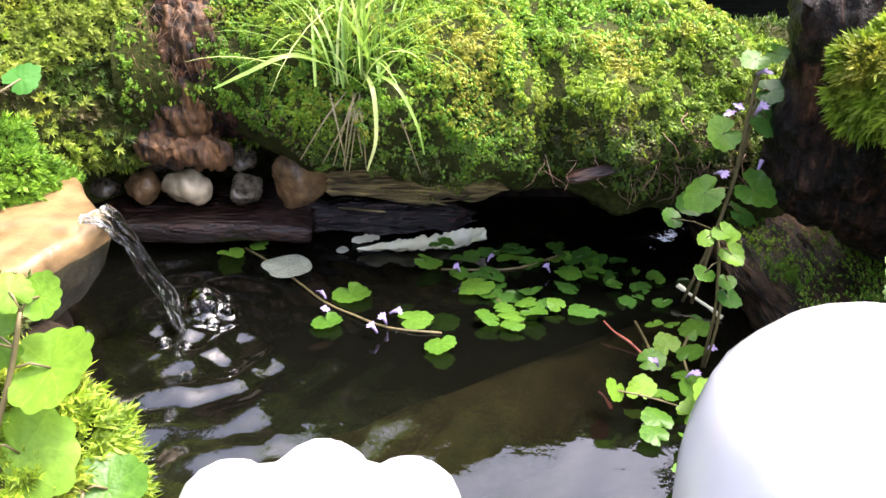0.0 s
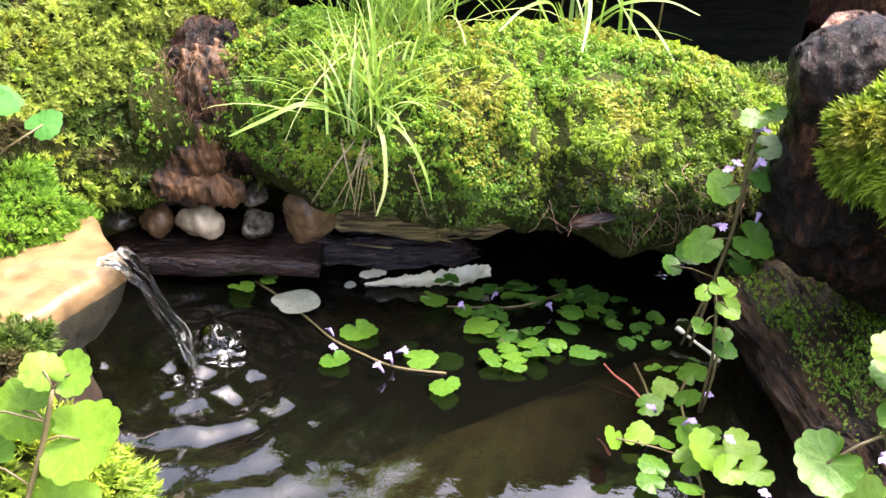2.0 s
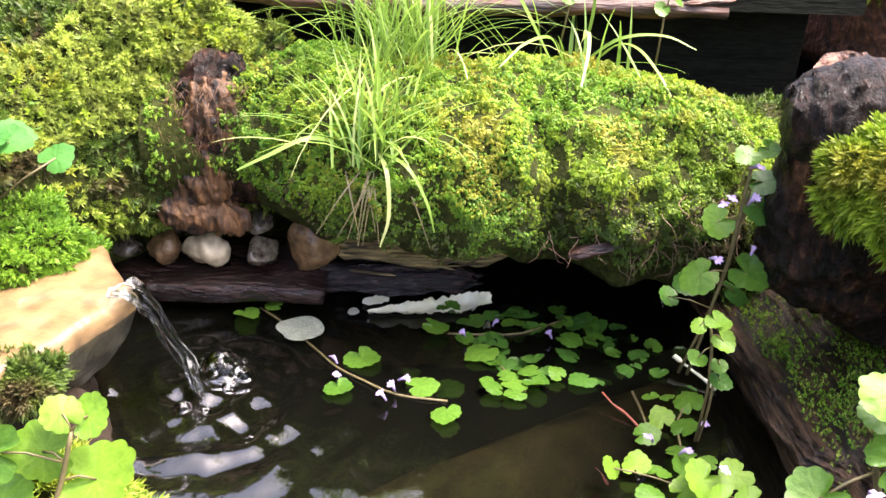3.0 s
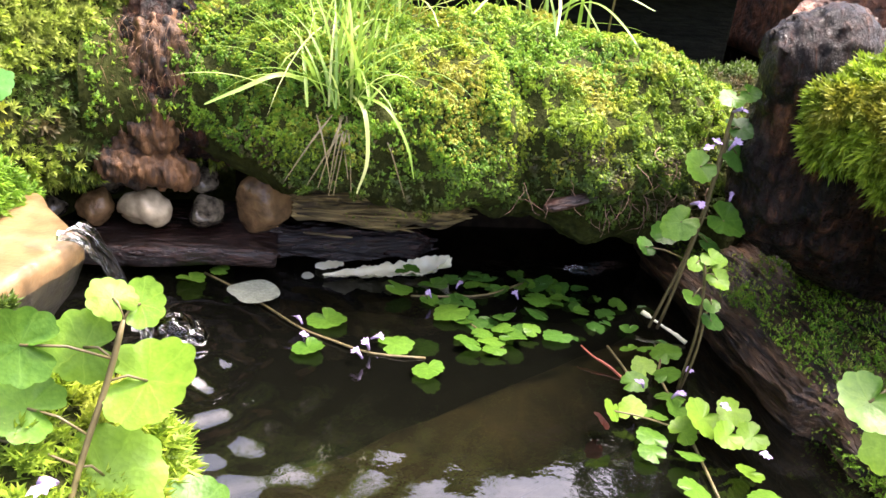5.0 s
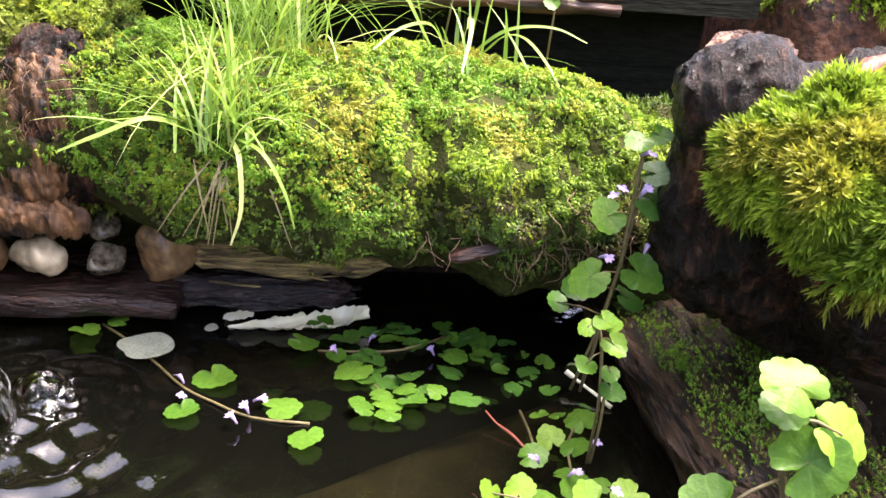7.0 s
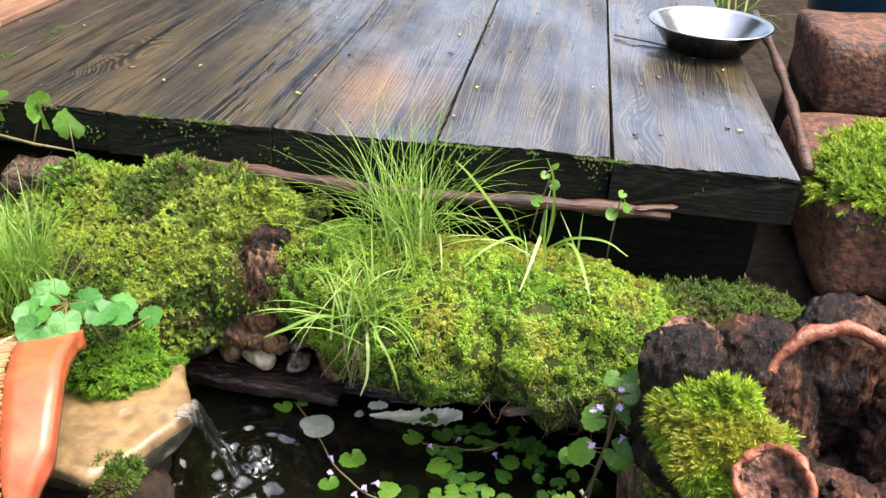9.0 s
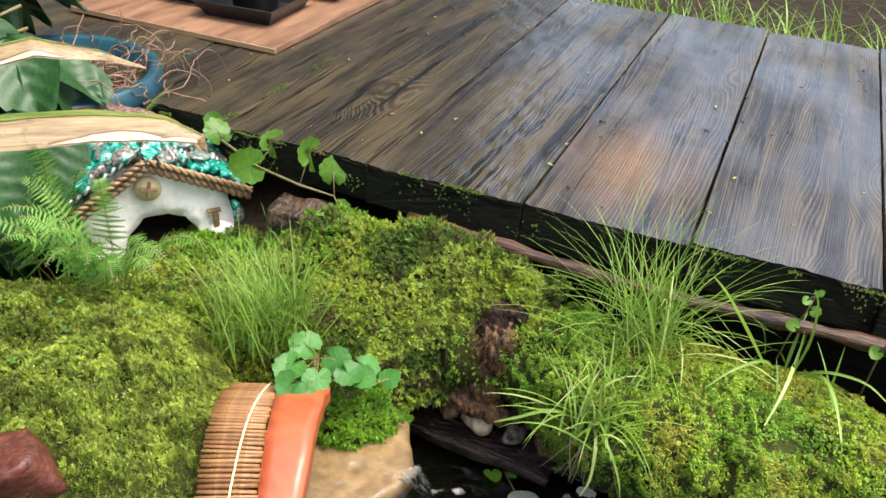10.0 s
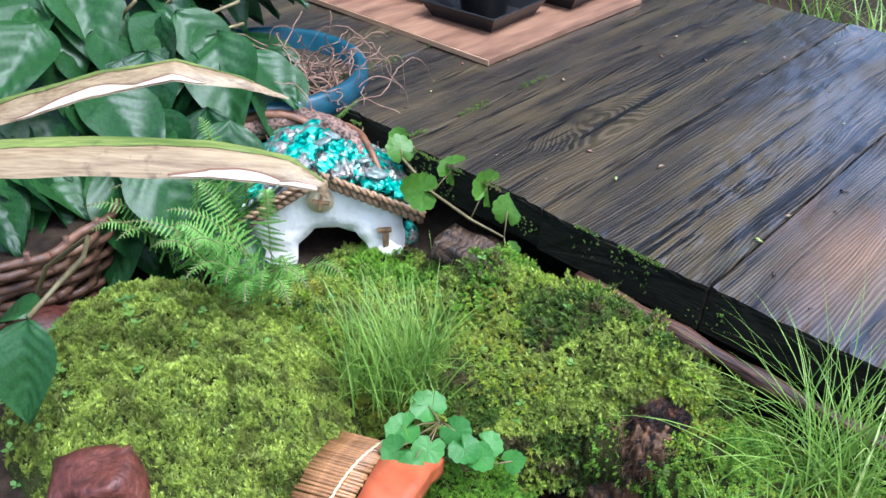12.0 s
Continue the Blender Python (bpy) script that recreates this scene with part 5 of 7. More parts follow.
# two in three leaves here take the copy darkened for the log's shade
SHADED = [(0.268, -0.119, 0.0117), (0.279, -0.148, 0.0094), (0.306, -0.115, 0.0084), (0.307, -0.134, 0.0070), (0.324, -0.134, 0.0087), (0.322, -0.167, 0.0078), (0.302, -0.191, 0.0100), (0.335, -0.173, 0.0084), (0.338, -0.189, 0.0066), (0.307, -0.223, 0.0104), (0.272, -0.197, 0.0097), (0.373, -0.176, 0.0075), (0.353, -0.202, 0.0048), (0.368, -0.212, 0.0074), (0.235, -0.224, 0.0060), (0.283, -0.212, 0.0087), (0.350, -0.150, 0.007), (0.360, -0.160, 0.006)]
ivy_raft = floating("floating_ground_ivy", CLUSTER, "patch of green ground ivy leaves floating on the pond", [IVY], 0.004, 2, [[(0.208, -0.157, Z1), (0.232, -0.158, Z1), (0.27, -0.155, Z1), (0.312, -0.13, Z1)], [(0.24, -0.19, Z1), (0.25, -0.21, Z1), (0.262, -0.236, Z1)]], 14)
for k, q in enumerate([(0.245, -0.152, WZ + 0.005), (0.222, -0.168, WZ + 0.005), (0.292, -0.168, WZ + 0.004)]):
    flower(ivy_raft, q, 0.007, 30 + k)
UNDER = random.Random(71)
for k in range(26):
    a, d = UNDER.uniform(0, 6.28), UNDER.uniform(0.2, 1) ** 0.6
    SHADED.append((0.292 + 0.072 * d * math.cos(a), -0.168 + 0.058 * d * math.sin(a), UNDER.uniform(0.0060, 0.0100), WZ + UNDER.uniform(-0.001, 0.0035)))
floating("floating_ground_ivy", SHADED, "ground ivy leaves coloured dim for the shade of the log", [IVY_DEEP, IVY_DEEP, IVY], 0.001, 3, (), 14)
RIGHT = [(0.350, -0.253, 0.0062), (0.362, -0.253, 0.0058), (0.377, -0.257, 0.0112), (0.352, -0.275, 0.0090), (0.364, -0.287, 0.0100), (0.335, -0.296, 0.0090), (0.354, -0.310, 0.0098), (0.321, -0.326, 0.0090), (0.333, -0.332, 0.0088), (0.352, -0.327, 0.0090), (0.324, -0.352, 0.0092), (0.345, -0.349, 0.0092), (0.371, -0.321, 0.0060),
         (0.328, -0.400, 0.0105), (0.365, -0.411, 0.0100), (0.368, -0.388, 0.0086), (0.340, -0.372, 0.009), (0.319, -0.364, 0.008)]
trail = floating("trailing_ground_ivy", RIGHT, "leafy ground ivy trail with lilac flowers along the water's edge", [IVY, IVY, IVY, IVY_PALE], 0.008, 5,
                 [[(0.380, -0.235, Z1), (0.372, -0.26, Z1 + 0.004), (0.362, -0.28, Z1 + 0.004), (0.355, -0.32, Z1 + 0.005), (0.350, -0.36, Z1 + 0.003), (0.345, -0.40, Z1)], [(0.342, -0.235, Z1), (0.343, -0.26, Z1), (0.340, -0.29, Z1 + 0.003)]], 22)
for x, y, r, z in ((0.353, -0.353, 0.0125, 0.034), (0.375, -0.350, 0.0102, 0.036), (0.361, -0.369, 0.0096, 0.033), (0.301, -0.340, 0.0075, 0.033), (0.379, -0.367, 0.0096, 0.030)):
    face_leaf(trail, (x, y, z), r, (0.3 - x, -0.4 - y, 0.01), (0.15 - 30 * (x - 0.36) * 0.3, -0.45, 0.8), IVY_PALE, int(r * 9000))
    link("leaf_stalk", tube_mesh("leaf_stalk", arc((0.355, -0.34, Z1), (x, y, z - 0.001), (0, 0, 0.002), 5), 0.0006, 5), STEM, trail)
for x, y, r in ((0.384, -0.235, 0.0088), (0.398, -0.182, 0.0092)):
    add_leaf(trail, (x, y, WZ - 0.002), r, 4000 * x, 4, IVY_DEEP, 2)
for k, q in enumerate([(0.336, -0.308, 0.026), (0.349, -0.322, 0.027), (0.378, -0.287, 0.024), (0.375, -0.383, 0.030), (0.366, -0.349, 0.040)]):
    flower(trail, q, 0.009, 10 + k)
add_leaf(trail, (0.297, -0.338, 0.024), 0.0065, 200, 60, STEM_RED, 1, "small orange withered leaf")
tagged(link("red_twig", tube_mesh("red_twig", smoothed([(0.316, -0.247, 0.021), (0.322, -0.257, 0.018), (0.330, -0.266, 0.016), (0.338, -0.278, 0.012)], 3), [0.0006] * 4 + [0.0009] * 6, 6), STEM_RED), "thin red twig poking out of the water", "twig")
tagged(link("pale_twig", gnarled(tube_mesh("pale_twig", smoothed([(0.381, -0.203, 0.024), (0.388, -0.211, 0.021), (0.396, -0.221, 0.018), (0.406, -0.233, 0.014)], 4), [0.0019] * 3 + [0.0011] * 7 + [0.0016] * 3, 7), 0.0008, 300), WHITE_PETAL), "short bleached white twig at the water's edge", "twig")

pad = link("floating_leaf", kidney_leaf("floating_leaf", 0.0185, 3, 0.03, 1, 0.1), simple("grey_green_pad", (0.16, 0.18, 0.13), (0.38, 0.41, 0.32), 400, 0.3, 0, 0.9, 0.002), m=pose(0.088, -0.157, WZ + 0.004, 0, 0, 30))
tagged(pad, "pale grey-green oval leaf beaded with water, afloat", "leaf")
tagged(link("floating_leaf", kidney_leaf("floating_leaf", 0.0053, 5, 0.03, 1, 0.1), simple("grey_petal", (0.25, 0.26, 0.2), (0.42, 0.42, 0.34), 200, 0.4), m=pose(0.129, -0.127, WZ + 0.003)), "small pale leaf scrap floating on the pond", "leaf")
tagged(link("floating_leaf", grid_mesh("floating_leaf", lambda u, v: (0.136 + 0.023 * u, -0.110 + (v - 0.5) * 0.014 * math.sin(math.pi * (0.08 + 0.88 * u)) ** 0.5 * (1 + 0.5 * wob(u, v, 0, 9, 2)), WZ + 0.003 + 0.003 * u), 20, 5), WHITE_PETAL), "torn whitish petal floating on the pond", "leaf")


def scrap(u, v):
    x = 0.142 + 0.104 * u + 0.003 * wob(v * 3, u, 0, 2, 8)
    wide = 0.0125 * float(np.interp(u, [0, 0.06, 0.3, 0.6, 0.85, 0.93, 1], [0.12, 0.35, 0.75, 1.0, 1.05, 0.7, 0.25]))
    side = (v - 0.5) * 2
    wide *= 1 + abs(side) * (0.55 * wob(u, side > 0, 0, 17, 3) + 0.4 * wob(u, side > 0, 0, 46, 6))
    return (x, -0.128 + 0.010 * u + side * wide, WZ + 0.003 + 0.0065 * side * side * (0.3 + u) + 0.003 * wob(u, v, 0, 8, 5) + 0.0045 * float(smooth(0.75, 0.95, u)))


tagged(link("white_scrap", grid_mesh("white_scrap", scrap, 60, 10), WHITE_PETAL), "curled whitish wet leaf scrap floating on the pond", "leaf")


def upright_ivy(name, stem_pts, leaves, label, mats, flowers=(), size=0.013, radius=0.0016, facing=(-0.08, -0.70, 0.75)):
    plant = thing(name, label, "ground ivy")
    link("stem", tube_mesh("stem", stem_pts, [radius] * (len(stem_pts) - 1) + [radius * 0.6], 7), STEM, plant)
    turn = random.Random(len(leaves) * 7 + len(stem_pts))
    for k, (x, y, z, s, yaw, tilt) in enumerate(leaves):
        q = min((Vector(p) for p in stem_pts), key=lambda p: (p - Vector((x, y, z))).length)
        aim = Vector(facing) + Vector((turn.gauss(0, 0.28), turn.gauss(0, 0.25), turn.gauss(0, 0.22)))
        blade = face_leaf(plant, (x, y, z), size * s, Vector((x, y, z)) - q + Vector((0, 0, -0.004)), aim, mats[k % len(mats)], k)
        q = min((Vector(p) for p in stem_pts), key=lambda p: (p - Vector((x, y, z))).length)
        link("leaf_stalk", tube_mesh("leaf_stalk", [q, q.lerp(Vector((x, y, z)), 0.5) + Vector((0, 0, 0.002)), (x, y, z)], radius * 0.45, 5), STEM, blade, m=blade.matrix_basis.inverted())
    for k, q in enumerate(flowers):
        flower(plant, q, size * 0.8, 20 + k)
    return plant


upright_ivy("climbing_ground_ivy", smoothed([(0.386, -0.222, 0.02), (0.388, -0.230, 0.06), (0.389, -0.235, 0.09), (0.392, -0.235, 0.108), (0.394, -0.235, 0.123), (0.394, -0.235, 0.142), (0.395, -0.235, 0.167), (0.396, -0.235, 0.191), (0.399, -0.235, 0.202)], 2),
            [(0.378, -0.241, 0.155, 1.0, 0, 0), (0.372, -0.244, 0.116, 1.12, 0, 0), (0.405, -0.243, 0.117, 1.2, 0, 0), (0.390, -0.240, 0.202, 0.7, 0, 0), (0.403, -0.238, 0.205, 0.6, 0, 0)],
            "upright ground ivy shoot with lilac flowers climbing past the log", [IVY], [(0.378, -0.243, 0.167), (0.384, -0.243, 0.171), (0.395, -0.243, 0.168), (0.375, -0.246, 0.130), (0.403, -0.246, 0.133), (0.392, -0.241, 0.193)], 0.0116, 0.0013)
# shade beside the stump is carried by the darkened leaf material
upright_ivy("climbing_ground_ivy", smoothed([(0.38, -0.220, 0.02), (0.392, -0.226, 0.08), (0.398, -0.230, 0.14), (0.401, -0.230, 0.178)], 3),
            [(0.408, -0.229, 0.179, 1.0, 0, 0), (0.409, -0.231, 0.162, 1.12, 0, 0), (0.371, -0.228, 0.101, 0.85, 0, 0), (0.406, -0.228, 0.094, 0.9, 0, 0), (0.360, -0.225, 0.089, 0.75, 0, 0)],
            "ground ivy shoot beside the stump, leaves darkened for shade", [IVY_DEEP], (), 0.0112, 0.0012)
upright_ivy("ground_ivy_shoot", smoothed([(0.372, -0.290, WZ), (0.369, -0.300, 0.058), (0.366, -0.303, 0.080), (0.364, -0.303, 0.097), (0.360, -0.303, 0.115)], 2),
            [(0.361, -0.307, 0.119, 0.75, 0, 0), (0.352, -0.307, 0.115, 0.62, 0, 0), (0.368, -0.309, 0.105, 0.92, 0, 0), (0.354, -0.309, 0.093, 0.80, 0, 0), (0.366, -0.309, 0.117, 0.55, 0, 0)],
            "pale-tipped ground ivy shoot rising from the water", [IVY_PALE, IVY_PALE, IVY_PALE, IVY], (), 0.0082, 0.0010)
upright_ivy("ground_ivy_shoot", smoothed([(0.374, -0.290, WZ), (0.371, -0.302, 0.05), (0.369, -0.304, 0.088)], 3),
            [(0.372, -0.308, 0.075, 0.92, 0, 0), (0.369, -0.308, 0.087, 0.65, 0, 0)],
            "short dark ground ivy shoot at the water's edge", [IVY_DEEP, IVY], (), 0.0082, 0.0009)
upright_ivy("ground_ivy_shoot", smoothed([(0.030, -0.535, 0.07), (0.034, -0.522, 0.11), (0.041, -0.508, 0.140), (0.049, -0.500, 0.165), (0.054, -0.496, 0.184)], 3),
            [(0.058, -0.490, 0.186, 0.62, 0, 0), (0.051, -0.494, 0.190, 0.55, 0, 0), (0.026, -0.500, 0.178, 0.90, 0, 0), (0.042, -0.495, 0.174, 0.85, 0, 0), (0.060, -0.497, 0.163, 1.15, 0, 0), (0.047, -0.505, 0.134, 1.35, 0, 0), (0.026, -0.500, 0.156, 0.85, 0, 0), (0.010, -0.500, 0.147, 0.75, 0, 0)],
            "large-leaved pale ground ivy shoot in front of the pond", [IVY_PALE, IVY_PALE, IVY, IVY_PALE], [(0.036, -0.515, 0.14)], 0.0128, 0.0010, (0.05, -0.62, 0.78))
upright_ivy("ground_ivy_shoot", smoothed([(0.050, -0.53, 0.06), (0.058, -0.515, 0.09), (0.064, -0.503, 0.115)], 3),
            [(0.071, -0.500, 0.113, 1.0, 0, 0), (0.052, -0.512, 0.118, 1.05, 0, 0), (0.018, -0.505, 0.127, 0.9, 0, 0)],
            "low ground ivy shoot with broad leaves on the near bank", [IVY, IVY_PALE], [(0.044, -0.520, 0.12)], 0.0130, 0.0012, (0.1, -0.5, 0.85))
upright_ivy("ground_ivy_shoot", [(0.40, -0.47, 0.06), (0.388, -0.465, 0.10), (0.378, -0.460, 0.135), (0.376, -0.458, 0.160)],
            [(0.350, -0.468, 0.126, 1.2, 190, 12), (0.395, -0.462, 0.155, 1.1, 20, 35), (0.360, -0.49, 0.095, 1.1, 220, 10), (0.40, -0.475, 0.115, 1.0, 320, 10), (0.372, -0.458, 0.163, 0.8, 120, 50), (0.372, -0.462, 0.176, 1.0, 0, 0), (0.382, -0.466, 0.146, 1.2, 0, 0), (0.371, -0.470, 0.103, 1.3, 0, 0)],
            "ground ivy shoot with a lilac flower by the sunk log", [IVY, IVY_PALE], [(0.372, -0.468, 0.13), (0.380, -0.468, 0.118)], 0.0115)
front_skin = rock("front_moss", (0.045, 0.05, 0.062), 17, 0.2)
front_moss = thing("moss_hummock", "yellow-green moss hummock at the near bank", "moss", pose(0.020, -0.485, 0.085))
link("hummock_body", front_skin, MOSS_BED, front_moss)
p, n = sample(front_skin, 9000, rng, lambda p, n: (p[:, 2] > -0.04) * 1.0)
link("moss", sprigs("moss", p, n, 0.009, rng, 9, 0.17), MOSS, front_moss)

upright_ivy("round_leaved_seedling", [(-0.10, -0.225, 0.15), (-0.115, -0.228, 0.185), (-0.125, -0.235, 0.205)],
            [(-0.142, -0.233, 0.212, 1.25, 0, 0), (-0.105, -0.236, 0.209, 1.1, 0, 0), (-0.136, -0.270, 0.214, 1.2, 0, 0), (-0.108, -0.268, 0.207, 1.1, 0, 0), (-0.087, -0.242, 0.203, 1.1, 0, 0), (-0.078, -0.219, 0.200, 0.95, 0, 0), (-0.074, -0.236, 0.198, 1.0, 0, 0), (-0.062, -0.203, 0.176, 0.85, 0, 0), (-0.124, -0.292, 0.212, 1.1, 0, 0), (-0.107, -0.290, 0.206, 0.9, 0, 0)],
            "cluster of round blue-green leaves overhanging the bridge", [IVY_BLUE], (), 0.0130, 0.0016, (0.35, -0.45, 0.85))
upright_ivy("ivy_runner", [(-0.43, 0.0, 0.298), (-0.40, -0.012, 0.290), (-0.34, -0.022, 0.272), (-0.28, -0.022, 0.262), (-0.235, -0.015, 0.255)],
            [(-0.425, 0.004, 0.305, 0.75, 120, 50), (-0.407, -0.009, 0.300, 1.05, 20, 40), (-0.338, -0.043, 0.284, 1.35, 240, 20), (-0.335, 0.006, 0.293, 1.1, 60, 50), (-0.280, 0.004, 0.292, 1.3, 60, 50), (-0.243, -0.002, 0.281, 1.05, 10, 45), (-0.229, -0.016, 0.236, 0.95, 330, 20)],
            "ivy runner with round green leaves leaning on the deck edge", [IVY], (), 0.0165, 0.0018, (0.6, -0.6, 0.6))

grng = np.random.default_rng(12)


def tuft(name, centre, spread, count, length, width, droop, mat, label, lean=0.5, pale=0):
    roots = [(centre[0] + grng.normal(0, spread), centre[1] + grng.normal(0, spread), centre[2] - 0.01) for _ in range(count)]
    t = thing(name, label, "grass")
    tagged(link("grass", blades("grass", roots, grng, length, width, droop, lean), mat, t), kind="stuff")
    if pale:
        roots = [(centre[0] + grng.normal(0, spread), centre[1] + grng.normal(0, spread), centre[2] - 0.01) for _ in range(pale)]
        tagged(link("pale_grass", blades("pale_grass", roots, grng, length * 0.85, width * 1.2, droop * 1.4, lean * 1.6), GRASS_PALE, t, "pale yellowing blades"), kind="stuff")
    return t


tuft("grass_tuft", (0.168, -0.060, 0.222), 0.022, 220, 0.165, 0.0019, 1.1, GRASS, "fine bright green grass tuft on the log", 0.85, 14)
tuft("grass_tuft", (0.142, -0.160, 0.180), 0.015, 105, 0.098, 0.0031, 1.15, GRASS, "broad-bladed grass tuft drooping over the log", 0.9, 22)
sparse = tuft("grass_tuft", (0.305, -0.055, 0.212), 0.040, 18, 0.09, 0.0036, 0.8, GRASS, "sparse broad grass blades on top of the log", 1.2)


def broad_blade(pts, width, mat=None):
    """One broad blade along a line of points, creased and tapering."""
    pts = smoothed(pts, 5)
    verts = []
    for k, q in enumerate(pts):
        d = (pts[min(k + 1, len(pts) - 1)] - pts[max(k - 1, 0)]).normalized()
        side = d.cross(Vector((0.2, -0.7, 0.7))).normalized() * width * 0.5 * min(1, 0.45 + 2.2 * k / len(pts)) * (1 - k / len(pts)) ** 0.5
        verts += [q - side, q - Vector((0, 0, side.length * 0.35)), q + side]
    faces = [f for k in range(len(pts) - 1) for f in ((3 * k, 3 * k + 1, 3 * k + 4, 3 * k + 3), (3 * k + 1, 3 * k + 2, 3 * k + 5, 3 * k + 4))]
    return link("blade", mesh_of("blade", verts, faces), mat or GRASS, sparse)


for k, (pts, width) in enumerate((([(0.330, -0.045, 0.215), (0.342, -0.065, 0.232), (0.352, -0.090, 0.234), (0.362, -0.120, 0.222), (0.370, -0.145, 0.205)], 0.0046),
                   ([(0.300, -0.05, 0.215), (0.284, -0.075, 0.238), (0.260, -0.102, 0.238), (0.240, -0.125, 0.226)], 0.0038),
                   ([(0.310, -0.05, 0.215), (0.312, -0.080, 0.245), (0.306, -0.120, 0.238), (0.298, -0.145, 0.218)], 0.0046),
                   ([(0.320, -0.05, 0.215), (0.345, -0.06, 0.236), (0.378, -0.066, 0.240), (0.402, -0.078, 0.232)], 0.0036),
                   ([(0.290, -0.05, 0.215), (0.262, -0.062, 0.262), (0.236, -0.070, 0.300), (0.220, -0.075, 0.318)], 0.0042),
                   ([(0.318, -0.045, 0.215), (0.322, -0.050, 0.260), (0.318, -0.052, 0.300), (0.310, -0.058, 0.322)], 0.0036),
                   ([(0.130, -0.165, 0.175), (0.105, -0.185, 0.188), (0.078, -0.200, 0.180), (0.058, -0.208, 0.172)], 0.0044),
                   ([(0.150, -0.170, 0.175), (0.158, -0.195, 0.168), (0.160, -0.208, 0.140), (0.154, -0.212, 0.118)], 0.0040),
                   ([(0.150, -0.170, 0.175), (0.172, -0.195, 0.172), (0.186, -0.205, 0.150), (0.192, -0.208, 0.128)], 0.0034))):
    broad_blade(pts, width, GRASS_PALE if k in (2, 7) else GRASS)
DEAD = random.Random(6)
for k in range(10):
    a, dx = Vector((0.148 + DEAD.gauss(0, 0.012), -0.174, 0.160)), DEAD.gauss(0.004, 0.020)
    broad_blade([a, a + Vector((0.45 * dx, -0.012, -0.016)), a + Vector((dx, -0.017, -0.036 - 0.02 * DEAD.random()))], 0.0016, STEM)
tuft("grass_tuft", (-0.200, -0.215, 0.202), 0.024, 430, 0.112, 0.0018, 0.9, GRASS, "dense fine grass tuft beside the bridge", 0.55)
tuft("grass_tuft", (-0.24, -0.10, 0.205), 0.035, 60, 0.045, 0.0012, 0.8, GRASS, "short fine grass in the moss", 0.5)


def frond(parent, a, b, lift, width, seed):
    """A fern frond: a stalk with close-set paired leaflets, each toothed, that shorten to the tip."""
    r = random.Random(seed)
    n = 30
    pts = arc(a, b, lift, n)
    verts, faces = [], []
    for k in range(5, n):
        t = k / (n - 1)
        d = (pts[min(k + 1, n - 1)] - pts[k - 1]).normalized()
        side = d.cross(Vector((r.gauss(0, 0.1), r.gauss(-0.2, 0.1), 1))).normalized()
        ln = width * (1.03 - t) ** 0.75 * min(1, 0.35 + 2.5 * t) * (0.9 + 0.2 * r.random())
        for s in (-1, 1):
            tip = pts[k] + (side * s + d * 0.30).normalized() * ln - Vector((0, 0, 0.22 * ln))
            for q in range(8):
                f = (q + 0.5) / 8
                c = pts[k].lerp(tip, f)
                e = d * ln * 0.17 * (1 - f * 0.75)
                axis = (tip - pts[k]).normalized() * ln / 8 * 0.7
                i = len(verts)
                verts += [c - axis * 0.7, c + e + axis * 0.4, c + axis, c - e + axis * 0.4]
                faces.append((i, i + 1, i + 2, i + 3))
    link("frond", mesh_of("frond", verts, faces, False), FERN, parent)
    link("frond_stalk", tube_mesh("frond_stalk", pts, 0.0006, 5), STEM, parent)


fern = thing("fern", "light green lacy fern beside the toy house", "fern")
for k, (a, tips) in enumerate((((-0.400, -0.215, 0.175), ((-0.470, -0.285, 0.285), (-0.490, -0.240, 0.295), (-0.330, -0.240, 0.255), (-0.285, -0.200, 0.250), (-0.405, -0.295, 0.275), (-0.345, -0.262, 0.235), (-0.440, -0.180, 0.280))),
                               ((-0.375, -0.255, 0.200), ((-0.480, -0.330, 0.285), (-0.420, -0.330, 0.285), (-0.365, -0.330, 0.275), (-0.315, -0.300, 0.258), (-0.300, -0.262, 0.242), (-0.440, -0.295, 0.285), (-0.310, -0.230, 0.240), (-0.345, -0.300, 0.265), (-0.400, -0.300, 0.285))),
                               ((-0.500, -0.180, 0.180), ((-0.565, -0.225, 0.300), (-0.520, -0.265, 0.305), (-0.550, -0.300, 0.285), (-0.455, -0.245, 0.305), (-0.590, -0.160, 0.295), (-0.490, -0.215, 0.330), (-0.430, -0.205, 0.300), (-0.540, -0.190, 0.335))),
                               ((-0.470, -0.255, 0.190), ((-0.560, -0.330, 0.270), (-0.520, -0.345, 0.265), (-0.470, -0.340, 0.275), (-0.420, -0.305, 0.280), (-0.540, -0.280, 0.285), (-0.450, -0.250, 0.315))))):
    for j, b in enumerate(tips):
        frond(fern, (a[0] + 0.01 * math.sin(5 * j), a[1] + 0.01 * math.cos(3 * j), a[2]), (b[0] + 0.012, b[1] - 0.012, b[2] + 0.030), (0, 0, 0.040), 0.028, 10 * k + j)
frond(fern, (-0.530, -0.030, 0.285), (-0.498, 0.020, 0.335), (0, 0, 0.004), 0.011, 77)


# ---- toy house ----
HOUSE = pose(-0.443, -0.108, 0.153, 0, 0, 51.0) @ Matrix.Scale(1.1, 4)   # its front looks along its own -y
house = thing("toy_house", "white plaster fairy house with a turquoise roof and rope-like eaves", "toy house", HOUSE)


